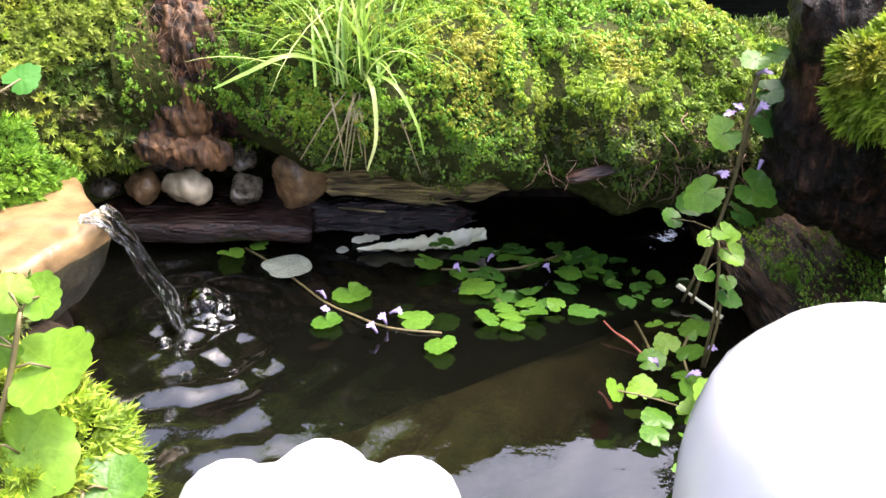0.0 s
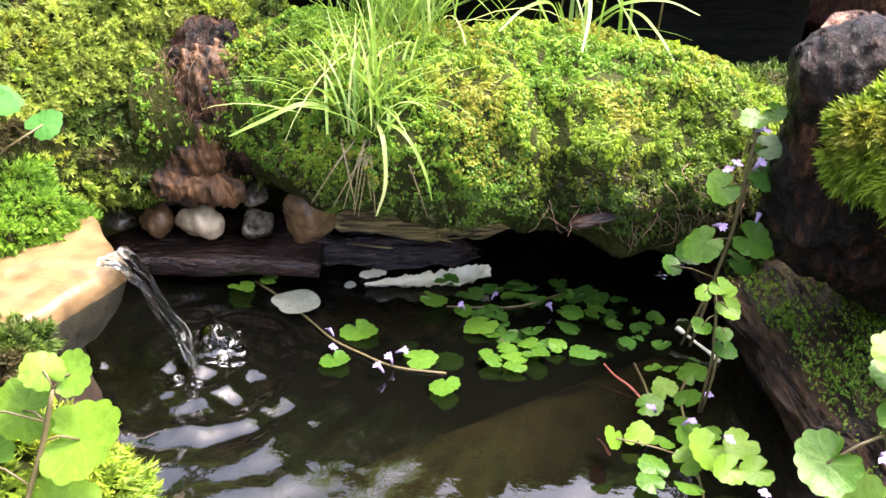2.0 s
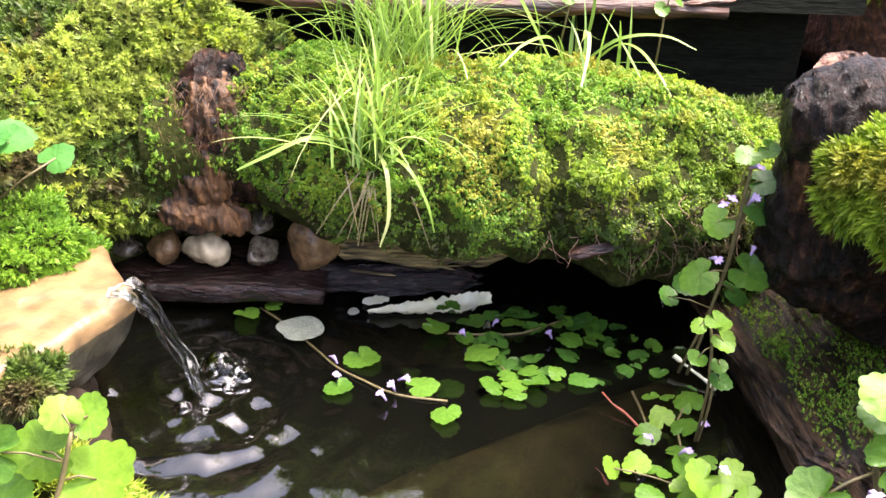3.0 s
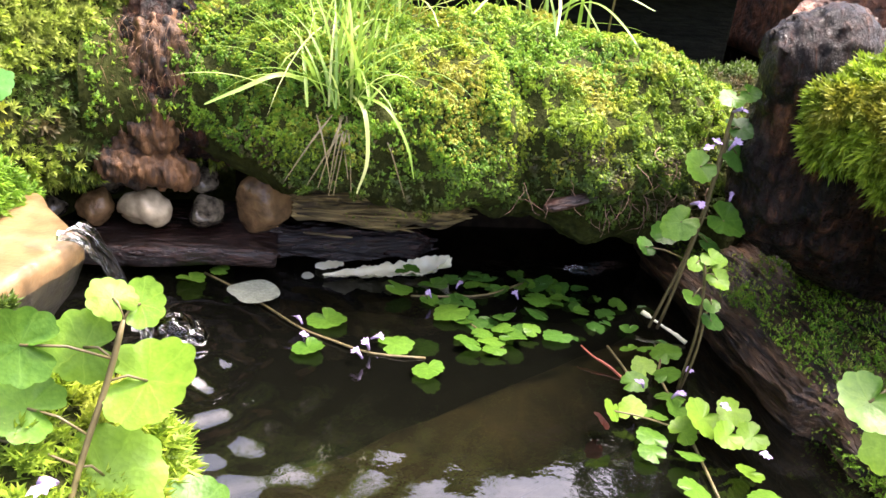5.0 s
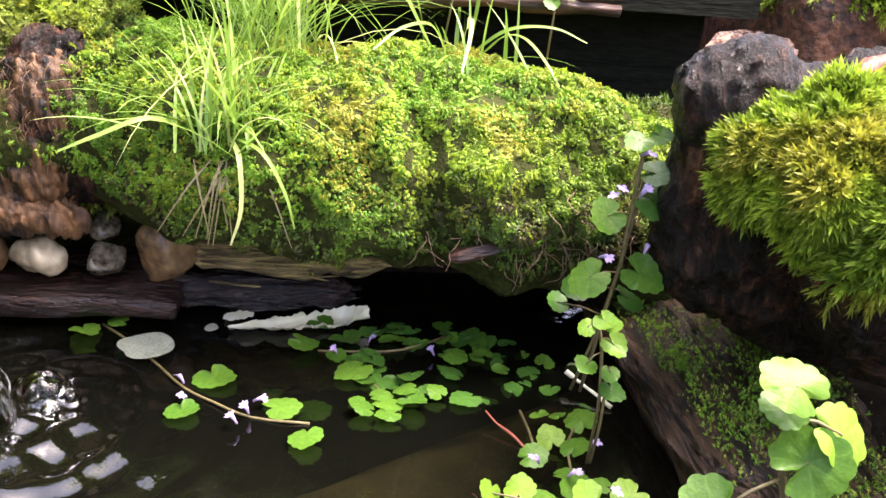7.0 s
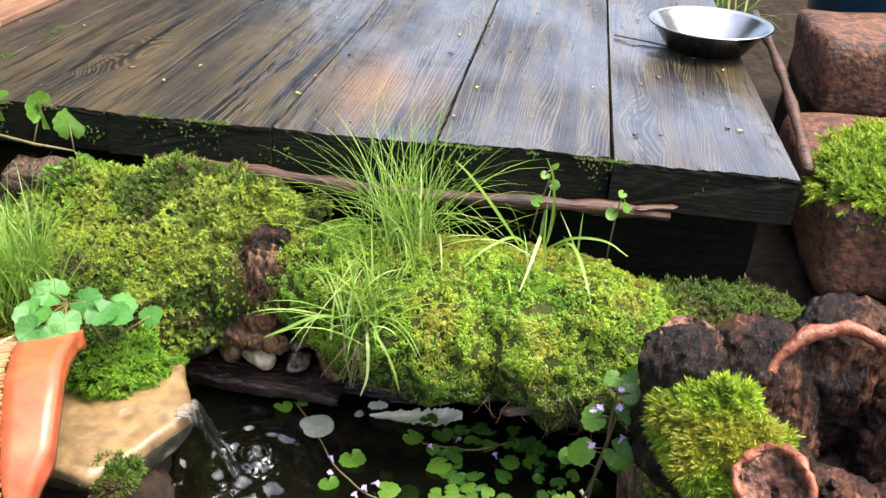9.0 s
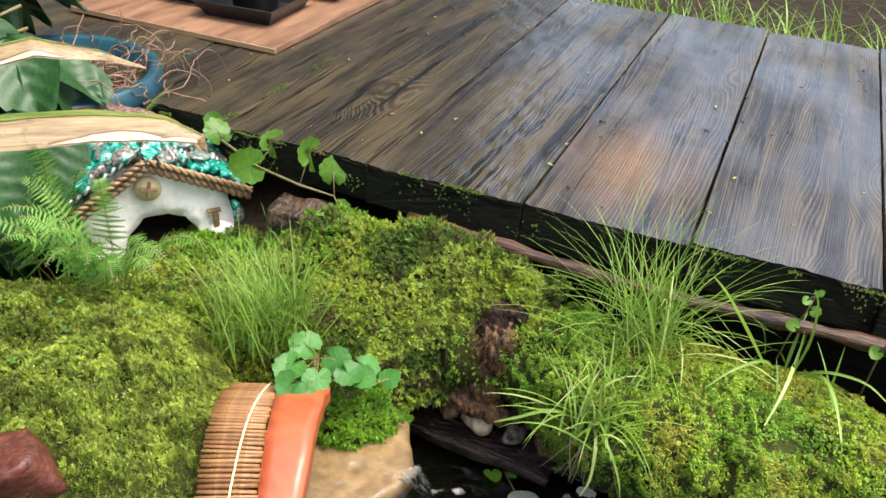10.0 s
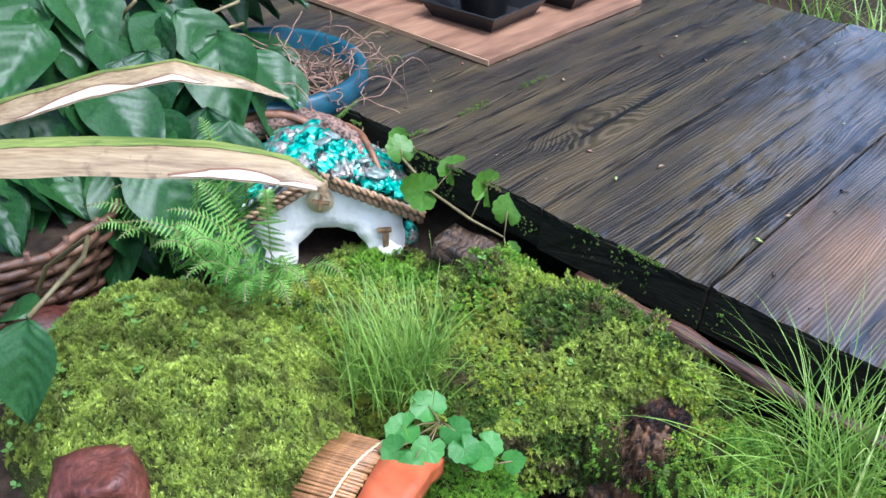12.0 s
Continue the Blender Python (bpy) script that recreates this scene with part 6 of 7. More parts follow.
def house_front():
    """The gabled front wall with an arched doorway cut through it."""
    outline = [(-0.085, 0.0), (-0.082, 0.05), (-0.078, 0.072), (-0.03, 0.118), (0.0, 0.125), (0.05, 0.102), (0.088, 0.075), (0.09, 0.05), (0.094, 0.0)]
    door = [(0.045, 0.0), (0.05, 0.028), (0.038, 0.05), (0.018, 0.058), (-0.008, 0.052), (-0.028, 0.036), (-0.034, 0.0)]
    loop = outline + door
    bm = bmesh.new()
    vs = [bm.verts.new((x, 0.004 * math.sin(x * 60 + z * 40), z)) for x, z in loop]
    es = [bm.edges.new((vs[i], vs[(i + 1) % len(vs)])) for i in range(len(vs))]
    bmesh.ops.triangle_fill(bm, edges=es, use_beauty=True)
    ext = bmesh.ops.extrude_face_region(bm, geom=list(bm.faces))
    bmesh.ops.translate(bm, vec=(0, 0.018, 0), verts=[g for g in ext["geom"] if isinstance(g, bmesh.types.BMVert)])
    bmesh.ops.recalc_face_normals(bm, faces=list(bm.faces))
    bmesh.ops.subdivide_edges(bm, edges=list(bm.edges), cuts=3, use_grid_fill=True)
    for v in bm.verts:
        v.co += noise.noise_vector(v.co * 40) * 0.004
    return bm


link("front_wall", house_front(), PLASTER, house, "lumpy white plaster front with an arched doorway")
link("side_wall", box("side_wall", 0.075, 0.092, 0.018, 0.10, 0, 0.07, 0.004, 2, 0.003), PLASTER, house)
link("side_wall", box("side_wall", -0.085, -0.068, 0.018, 0.10, 0, 0.07, 0.004, 2, 0.003), PLASTER, house)
link("back_wall", box("back_wall", -0.085, 0.092, 0.09, 0.105, 0, 0.10, 0.004, 2, 0.003), BARK_BROWN, house)


def roof(x0, z0, x1, z1):
    def fn(u, v):
        x, z = x0 + (x1 - x0) * u, z0 + (z1 - z0) * u + 0.012 * math.sin(math.pi * u)
        y = -0.012 + 0.095 * v
        return (x, y, z + 0.008 * wob(x, y, z, 55, 3) + 0.009 * abs(wob(x, y, z, 120, 5)) + 0.006 * math.sin(math.pi * v))
    me = grid_mesh("roof", fn, 60, 60)
    return me


for a in ((0.0, 0.134, 0.108, 0.078), (0.0, 0.134, -0.100, 0.070)):
    ob = link("roof", roof(*a), GREEN_ROOF, house, "glittering turquoise roof")
    sol = ob.modifiers.new("thick", "SOLIDIFY")
    sol.thickness, sol.offset = 0.012, -1


def rope_trim(a, b, r=0.0052):
    """Two strands twisted round one another along a line."""
    a, b = Vector(a), Vector(b)
    d = (b - a).normalized()
    s, u = d.orthogonal().normalized(), d.cross(d.orthogonal().normalized())
    for ph in (0, math.pi):
        pts = [a.lerp(b, k / 60) + (s * math.cos(k * 0.75 + ph) + u * math.sin(k * 0.75 + ph)) * r * 0.6 for k in range(61)]
        link("rope_strand", tube_mesh("rope_strand", pts, r * 0.75, 7), ROPE, house)


FR = random.Random(5)
ridge_me = [rock("worn_patch", (0.010 + 0.003 * (k % 3), 0.009, 0.0032), 80 + k, 0.35) for k in range(4)]
for k in range(9):
    u, v = FR.random(), FR.uniform(0.05, 0.9)
    s = 1 if k % 3 else -1
    link("worn_patch", ridge_me[k % 4], SILVER, house, "worn silvery patch", pose(s * 0.104 * u, -0.008 + 0.09 * v, 0.137 - 0.056 * u + 0.012 * math.sin(math.pi * u) + 0.003 + 0.006 * math.sin(math.pi * v), 0, s * 24, FR.uniform(0, 180)))
rope_trim((0.0, -0.012, 0.124), (0.110, -0.012, 0.068), 0.0046)
rope_trim((0.0, -0.012, 0.124), (-0.102, -0.012, 0.060), 0.0046)
rope_trim((0.002, -0.017, 0.133), (0.112, -0.017, 0.077), 0.0032)
rope_trim((-0.002, -0.017, 0.133), (-0.104, -0.017, 0.069), 0.0032)
for k in range(11):
    f = (k + 0.5) / 11
    x, z = -0.002 - 0.104 * f, 0.140 - 0.064 * f
    link("eave_tassel", tube_mesh("eave_tassel", [(x, -0.006, z), (x - 0.007, -0.015, z + 0.004), (x - 0.012, -0.019, z - 0.002)], [0.0024, 0.0028, 0.0012], 7), SILVER, house, "silvery moulded eave tassel")
disc = tube_mesh("round_window", [(0, -0.006, 0), (0, 0.006, 0)], 0.0145, 28)
window = link("round_window", disc, CREAM, house, "round cream window with a brown cross", pose(0.0, 0, 0.094))
link("window_bar", box("window_bar", -0.0095, 0.0095, -0.0095, -0.0055, -0.002, 0.002, 0.0008), ROPE, window, m=pose(0, 0, 0, 0, 12, 0))
link("window_bar", box("window_bar", -0.0018, 0.0018, -0.0098, -0.0056, -0.0095, 0.0095, 0.0008), ROPE, window, m=pose(0, 0, 0, 0, 12, 0))
lantern = link("lantern", box("lantern", 0.066, 0.073, -0.012, -0.004, 0.030, 0.052, 0.0015), ROPE, house, "small brown wall lantern")
link("lantern_arm", box("lantern_arm", 0.060, 0.076, -0.011, -0.004, 0.052, 0.0555, 0.001), ROPE, lantern)
link("door_stone", rock("door_stone", (0.020, 0.016, 0.014), 3, 0.15, 0.5), BRICK, house, "reddish brick step by the doorway", pose(0.078, -0.012, 0.006))
link("door_stone", rock("door_stone", (0.016, 0.012, 0.011), 4, 0.15, 0.5), PLASTER, house, m=pose(0.074, -0.008, 0.028))
link("side_bush", rock("side_bush", (0.010, 0.012, 0.016), 6, 0.3), GREEN_ROOF, house, m=pose(0.099, 0.02, 0.03))

critter = thing("glazed_ornament", "blue and ochre glazed ceramic ornament in the doorway", "ornament", pose(-0.365, -0.160, 0.152))
link("dome", rock("dome", (0.016, 0.015, 0.017), 2, 0.22), BLUE, critter, m=pose(-0.016, 0.012, 0.008))
for k in range(2):
    pts = [(0.022 * math.cos(a) + (-0.022 + 0.046 * k), -0.024, 0.020 * math.sin(a)) for a in (math.pi * j / 14 for j in range(15))]
    link("scallop", tube_mesh("scallop", pts, 0.0055, 8), OCHRE, critter, "ochre scalloped rim")

# ---- stones, basket, pots and leaves at the left ----
tagged(link("red_stone", box("red_stone", -0.037, 0.037, -0.026, 0.026, -0.026, 0.026, 0.007, 5, 0.011, 7), REDSTONE, m=pose(-0.278, -0.486, 0.206, 10, -20, 46)), "angular dark red stone resting in the moss", "stone")
tagged(link("red_stone", rock("red_stone", (0.062, 0.045, 0.040), 47, 0.10, 0.6), REDSTONE, m=pose(-0.510, -0.420, 0.185, 0, 12, 30)), "dull red-brown stone behind the moss mound", "stone")
tagged(link("red_stone", rock("red_stone", (0.030, 0.03, 0.04), 49, 0.10, 0.6), REDSTONE, m=pose(-0.520, -0.50, 0.185)), "red-brown stone beside the moss mound", "stone")
tagged(link("driftwood", splinter("driftwood", (-0.315, -0.035, 0.225), (-0.215, -0.030, 0.222), 0.030, 0.020, 6), HALF), "reddish-brown worn wood piece under the deck edge", "wood")

basket = thing("wicker_basket", "low brown wicker basket among the leaves", "basket", pose(-0.668, -0.40, 0.150))
for j in range(13):
    r, z = 0.115 + 0.003 * j, 0.008 + 0.0105 * j
    pts = [((r + 0.0045 * math.cos(12 * a + math.pi * (j % 2))) * math.cos(a), (r + 0.0045 * math.cos(12 * a + math.pi * (j % 2))) * math.sin(a), z + 0.002 * math.sin(5 * a + j)) for a in (2 * math.pi * k / 96 for k in range(97))]
    link("weave_strand", tube_mesh("weave_strand", pts, 0.0050, 6), WICKER, basket)
for k in range(24):
    a = 2 * math.pi * (k + 0.5) / 24
    link("stake", tube_mesh("stake", [(0.113 * math.cos(a), 0.113 * math.sin(a), 0), (0.155 * math.cos(a), 0.155 * math.sin(a), 0.145)], 0.0032, 6), WICKER, basket)
link("soil_fill", tube_mesh("soil_fill", [(0, 0, 0), (0, 0, 0.12)], [0.106, 0.137], 40), SOIL, basket)


def lathe(name, profile, seg=56):
    return grid_mesh(name, lambda u, v: (profile[round(v * (len(profile) - 1))][0] * math.cos(2 * math.pi * u), profile[round(v * (len(profile) - 1))][0] * math.sin(2 * math.pi * u), profile[round(v * (len(profile) - 1))][1]), seg, len(profile) - 1, True)


pot = thing("plant_pot", "teal plastic pot holding dry tangled roots", "plant pot", pose(-0.690, -0.005, 0.165))
link("pot_wall", lathe("pot_wall", [(0.10, 0.0), (0.105, 0.0), (0.136, 0.125), (0.146, 0.128), (0.150, 0.140), (0.148, 0.160), (0.140, 0.165), (0.132, 0.160), (0.128, 0.13), (0.122, 0.12)]), POT_BLUE, pot)
link("soil_fill", tube_mesh("soil_fill", [(0, 0, 0.01), (0, 0, 0.125)], [0.09, 0.121], 40), SOIL, pot)
RR = random.Random(3)
for k in range(100):
    a = Vector((RR.gauss(0.06, 0.035), RR.gauss(0.015, 0.035), 0.12))
    pts, d = [a], Vector((RR.gauss(0, 0.5), RR.gauss(0, 0.5), 0.8)).normalized()
    for j in range(16):
        d = (d + Vector((RR.gauss(0.06, 0.5), RR.gauss(0.02, 0.5), RR.gauss(-0.06, 0.45)))).normalized()
        pts.append(pts[-1] + d * 0.0095)
    link("dry_root", tube_mesh("dry_root", pts, [0.0016 - 0.00006 * j for j in range(17)], 5), ROOTS, pot)
link("inner_pot", lathe("inner_pot", [(0.035, 0.10), (0.045, 0.17), (0.049, 0.18), (0.045, 0.181), (0.04, 0.165)]), CREAM, pot, "small cream clay pot", pose(-0.055, -0.035, 0.0, 12, -8, 0))
for k in range(18):
    a = Vector((RR.gauss(0.07, 0.03), RR.gauss(0.03, 0.04), 0.13))
    pts, d = [a], Vector((RR.gauss(0.25, 0.4), RR.gauss(0.2, 0.4), 0.9)).normalized()
    for j in range(22):
        d = (d + Vector((RR.gauss(0.05, 0.33), RR.gauss(0.04, 0.33), RR.gauss(0.02 - 0.016 * j, 0.3)))).normalized()
        pts.append(pts[-1] + d * 0.0085)
    link("dry_root", tube_mesh("dry_root", pts, [0.0011 - 0.00004 * j for j in range(23)], 5), ROOTS, pot)
cone_v, cone_f = [], []
for k in range(90):
    f, a = k / 89, 2.4 * k
    r, z = 0.021 * math.sin(math.pi * (0.10 + 0.86 * f)) ** 0.7, 0.048 * f
    out, side = Vector((math.cos(a), math.sin(a), 0.35)), Vector((-math.sin(a), math.cos(a), 0))
    c, i = Vector((0, 0, z)), len(cone_v)
    cone_v += [c + out * r * 0.3, c + out * r * 0.85 + side * 0.0042, c + out * r * 1.1 + Vector((0, 0, 0.002)), c + out * r * 0.85 - side * 0.0042, c + out * r * 0.9 + Vector((0, 0, -0.003))]
    cone_f += [(i, i + 1, i + 2, i + 3), (i + 1, i + 4, i + 2), (i + 2, i + 4, i + 3)]
tagged(link("pine_cone", mesh_of("pine_cone", cone_v, cone_f, False), simple("weathered_cone", (0.07, 0.05, 0.04), (0.36, 0.31, 0.26), 200, 0.7), m=pose(-0.655, -0.058, 0.290, 12, -14, 0)), "grey weathered pine cone among the dry roots", "pine cone")
vine = thing("twisted_vine", "thick twisted brown vine over the toy house", "vine")
VINE = [(-0.62, -0.150, 0.270), (-0.585, -0.115, 0.297), (-0.565, -0.080, 0.305), (-0.545, -0.052, 0.308), (-0.512, -0.034, 0.304), (-0.475, -0.030, 0.296), (-0.440, -0.035, 0.284), (-0.410, -0.036, 0.265)]
link("trunk", gnarled(tube_mesh("trunk", smoothed(VINE, 8), smoothed([0.012, 0.012, 0.0125, 0.013, 0.013, 0.0115, 0.009, 0.006], 8), 16), 0.0035, 140), simple("speckled_vine_bark", (0.03, 0.014, 0.009), (0.34, 0.21, 0.15), 260, 0.5, 0, 1.0, 0.003, 6, (0.40, 0.62)), vine, "rough speckled bark")
for ph, r in ((0.6, 0.0062), (3.4, 0.0050)):
    pts = [q + Vector((0, 0.014 * math.cos(0.085 * k + ph), 0.014 * math.sin(0.085 * k + ph))) for k, q in enumerate(smoothed(VINE, 8))]
    link("strand", gnarled(tube_mesh("strand", pts, [r * (1.1 - 0.4 * k / len(pts)) for k in range(len(pts))], 9), 0.0012, 90), BARK_BROWN, vine, "smooth reddish twining stem")

board_thing = thing("plywood_board", "square plywood board lying on the deck", "board", pose(-0.505, 0.268, 0.3015, 0, 0, 0))
link("panel", box("panel", -0.42, 0.0, 0.0, 0.42, 0.0, 0.0095, 0.001), PLY, board_thing)
link("panel_edge", box("panel_edge", -0.42, 0.002, -0.003, -0.0005, 0.0005, 0.009, 0.0006), PLY_EDGE, board_thing, "pale sawn edge")


def tray(x, y, yaw, w=0.075, label="square black plastic plant tray on the plywood"):
    t = thing("plant_tray", label, "tray", pose(x, y, 0.3115, 0, 0, yaw), "plant trays")
    prof = [(0.80, 0.0), (1.0, 0.026), (1.04, 0.028), (1.0, 0.029), (0.95, 0.026), (0.78, 0.004)]
    ring = lambda s, z: [(w * s * cx, w * s * cy, z) for cx, cy in ((-1, -1), (-0.96, -1), (0.96, -1), (1, -1), (1, -0.96), (1, 0.96), (1, 1), (0.96, 1), (-0.96, 1), (-1, 1), (-1, 0.96), (-1, -0.96))]
    verts = [v for s, z in prof for v in ring(s, z)]
    faces = [(j * 12 + i, j * 12 + (i + 1) % 12, (j + 1) * 12 + (i + 1) % 12, (j + 1) * 12 + i) for j in range(5) for i in range(12)] + [tuple(range(60, 72)), tuple(range(12))[::-1]]
    link("tray_body", mesh_of("tray_body", verts, faces, False), BLACK_PLASTIC, t)
    link("pot_body", lathe("pot_body", [(0.0, 0.006), (0.038, 0.006), (0.046, 0.075), (0.05, 0.078), (0.05, 0.085), (0.045, 0.085), (0.042, 0.07), (0.0, 0.068)], 40), BLACK_PLASTIC, t, "round black nursery pot")
    return t


tray(-0.640, 0.412, 4)
tray(-0.795, 0.450, 4)
tray(-0.62, 0.60, 4)

pan = thing("steel_dish", "shallow stainless steel dish standing on the deck", "dish", pose(0.522, 0.452, 0.3015))
link("dish_wall", lathe("dish_wall", [(0.0, 0.002), (0.048, 0.002), (0.056, 0.004), (0.082, 0.036), (0.088, 0.0395), (0.091, 0.0390), (0.091, 0.0375), (0.087, 0.0375), (0.0835, 0.034), (0.058, 0.0), (0.0, 0.0)]), STEEL, pan)
tagged(link("dry_twig", tube_mesh("dry_stem", [(0.387, 0.476, 0.303), (0.42, 0.455, 0.3045), (0.46, 0.44, 0.303), (0.53, 0.425, 0.302)], 0.0016, 6), ROOTS), "thin dry twig lying on the deck", "twig")
far_pot = thing("dark_pot", "dark blue glazed pot beyond the bricks", "plant pot", pose(0.80, 0.62, 0.20))
link("pot_wall", lathe("pot_wall", [(0.07, 0.0), (0.10, 0.12), (0.11, 0.22), (0.118, 0.23), (0.118, 0.245), (0.105, 0.24), (0.10, 0.2)]), BLUE, far_pot)


def big_leaf(r, seed):
    def fn(u, v):
        t, s = v, (u - 0.5) * 2
        w = 0.40 * math.sin(math.pi * t ** 0.85) ** 0.8 * (1 - 0.35 * t)
        fold = 0.16 * abs(s) * w * 2
        vein = 0.007 * math.cos(t * 40 - abs(s) * 12) * (1 - abs(s) ** 3)
        return (t, s * w, fold + vein - 0.25 * t * t + 0.03 * math.sin(t * 7 + s * 3 + seed))
    return grid_mesh("blade", fn, 16, 60)


BIG = [big_leaf(1, k) for k in range(3)]
for me in BIG:
    me.materials.append(BIGLEAF)
shrub = thing("broadleaf_shrub", "shrub with large dark glossy drooping leaves", "shrub", pose(-0.80, -0.22, 0.16))
LR = random.Random(21)
for k in range(78):
    f = LR.random()
    q = Vector((LR.uniform(-0.14, 0.22), LR.uniform(-0.24, 0.22), 0.0))
    if q.x > 0.02 and q.y > 0.02:
        q.x -= 0.16
    if q.y < -0.08:
        q.x -= 0.12
    q.z = 0.34 - 0.55 * max(0.0, q.x) - 0.25 * max(0.0, -q.y) + LR.uniform(-0.13, 0.05)
    yaw = math.degrees(math.atan2(q.y, q.x + 0.08)) + LR.uniform(-40, 40)
    s = LR.uniform(0.10, 0.155)
    link("leaf", BIG[k % 3], BIGLEAF, shrub, m=pose(q.x, q.y, q.z, LR.uniform(-25, 25), LR.uniform(5, 50), yaw) @ Matrix.Scale(s, 4))
for k in range(14):
    q = Vector((LR.uniform(-0.1, 0.16), LR.uniform(-0.18, 0.2), LR.uniform(0.2, 0.32)))
    link("leaf_stalk", tube_mesh("leaf_stalk", arc((0, 0, 0.05), q, (0, 0, 0.04), 7), 0.0022, 6), STEM, shrub)
link("stem", tube_mesh("stem", [(0, 0, 0), (0.02, 0, 0.2), (0.0, 0.02, 0.36)], [0.008, 0.006, 0.003], 8), STEM, shrub)
near_leaf = thing("broadleaf_shoot", "drooping dark green leaf on a pale stalk", "shrub")
link("leaf", BIG[0], BIGLEAF, near_leaf, m=pose(-0.344, -0.482, 0.345, 0, 48, -50) @ Matrix.Scale(0.085, 4))
link("leaf", BIG[1], BIGLEAF, near_leaf, m=pose(-0.346, -0.480, 0.346, 10, 20, 200) @ Matrix.Scale(0.085, 4))
link("leaf_stalk", tube_mesh("leaf_stalk", [(-0.344, -0.482, 0.346), (-0.355, -0.45, 0.356), (-0.368, -0.42, 0.362), (-0.40, -0.40, 0.358), (-0.47, -0.42, 0.30), (-0.53, -0.47, 0.15)], 0.0024, 7), STEM, near_leaf)


def strap(name, pts, widths, mat_label, margin=0.0, paper=None):
    """A long dry strap leaf, folded along its middle, its torn end curling."""
    pts = [Vector(p) for p in pts]

    def fn(u, v):
        f = v * (len(pts) - 1)
        k = min(int(f), len(pts) - 2)
        q = pts[k].lerp(pts[k + 1], f - k)
        d = (pts[k + 1] - pts[k]).normalized()
        side = (d.cross(Vector((0.3, -0.3, 1)))).normalized()
        s = (u - 0.5) * 2
        w = float(np.interp(f, range(len(widths)), widths)) * (1 + 0.10 * wob(v * 7, s, 0, 1.3))
        return tuple(q + side * s * w + side.cross(d) * (0.30 * w * s * s) * -1 + Vector((0, 0, 0.001 * wob(v * 20, s * 2, 0, 1.0))))
    ob = thing(name, mat_label, "leaf")
    link("blade", grid_mesh("blade", lambda u, v: tuple(Vector(fn(u, v)) - Vector((0, 0, 0.0007))), 12, 60), STRAP_DRY, ob)
    if paper:
        v0, v1 = paper
        link("papery_edge", grid_mesh("papery_edge", lambda u, v: tuple(Vector(fn(1.0 - (0.06 + 0.20 * abs(math.sin(v * 5.5))) * math.sin(math.pi * v) ** 0.6 * (1 - u), v0 + (v1 - v0) * v)) + Vector((0, 0, 0.0009))), 6, 50), PAPER, ob, "white papery dried edge")
        link("brown_edge", grid_mesh("brown_edge", lambda u, v: tuple(Vector(fn(0.985 - (0.06 + 0.20 * abs(math.sin(v * 5.5))) * math.sin(math.pi * v) ** 0.6 - 0.035 * (1 - u), v0 + (v1 - v0) * v)) + Vector((0, 0, 0.0006))), 2, 50), BARK_BROWN, ob, "brown line of decay")
    if margin:
        link("green_margin", grid_mesh("green_margin", lambda u, v: fn(min(1.0, margin * (1 + 1.6 * float(smooth(0.30, 0.0, v)) - 0.5 * float(smooth(0.4, 0.85, v))) + 0.05 * wob(v * 9, 0, 0, 1.0)) * u, v * 0.85), 5, 50), STRAP_OLIVE, ob, "still green margin")
    return ob


strap("dry_strap_leaf", [(-0.50, -0.56, 0.452), (-0.40, -0.49, 0.472), (-0.32, -0.42, 0.481), (-0.25, -0.355, 0.480), (-0.205, -0.322, 0.474), (-0.183, -0.306, 0.462), (-0.181, -0.303, 0.450)], [0.017, 0.018, 0.019, 0.018, 0.014, 0.006, 0.001], "broad dying leaf, green at the edge, tan and papery", 0.36, (0.45, 0.86))
strap("dry_strap_leaf", [(-0.52, -0.52, 0.43), (-0.43, -0.44, 0.482), (-0.36, -0.38, 0.512), (-0.31, -0.34, 0.526), (-0.28, -0.30, 0.512), (-0.262, -0.272, 0.495)], [0.014, 0.015, 0.014, 0.012, 0.006, 0.001], "torn tan strap leaf curling at the tip", 0.30, (0.25, 0.70))

# ---- white ornaments at the near bank ----
duck = thing("porcelain_ornament", "glossy white porcelain figure with a smooth rounded top", "ornament")
link("figure", blob_mesh("figure", [((0.2085, -0.682, 0.274), (0.2085, -0.682, 0.2822), 0.0134, 0.0138), ((0.212, -0.690, 0.06), (0.2085, -0.684, 0.266), 0.013, 0.010)], 0.002, 0.0, 10), PORCELAIN, duck)
curl = thing("porcelain_ornament", "glossy white porcelain figure with a curly scalloped top", "ornament")
CURL = [((0.1686 + 0.008 * math.cos(a), -0.6916 + 0.0062 * math.sin(a), 0.2847), (0.1686 + 0.008 * math.cos(a), -0.6916 + 0.0062 * math.sin(a), 0.2853), 0.0037, 0.0037) for a in (k * 0.785 for k in range(8))]
link("figure", blob_mesh("figure", [((0.1686, -0.694, 0.10), (0.1686, -0.6916, 0.2775), 0.009, 0.0092)] + CURL, 0.0010, 0.0, 10), PORCELAIN, curl)

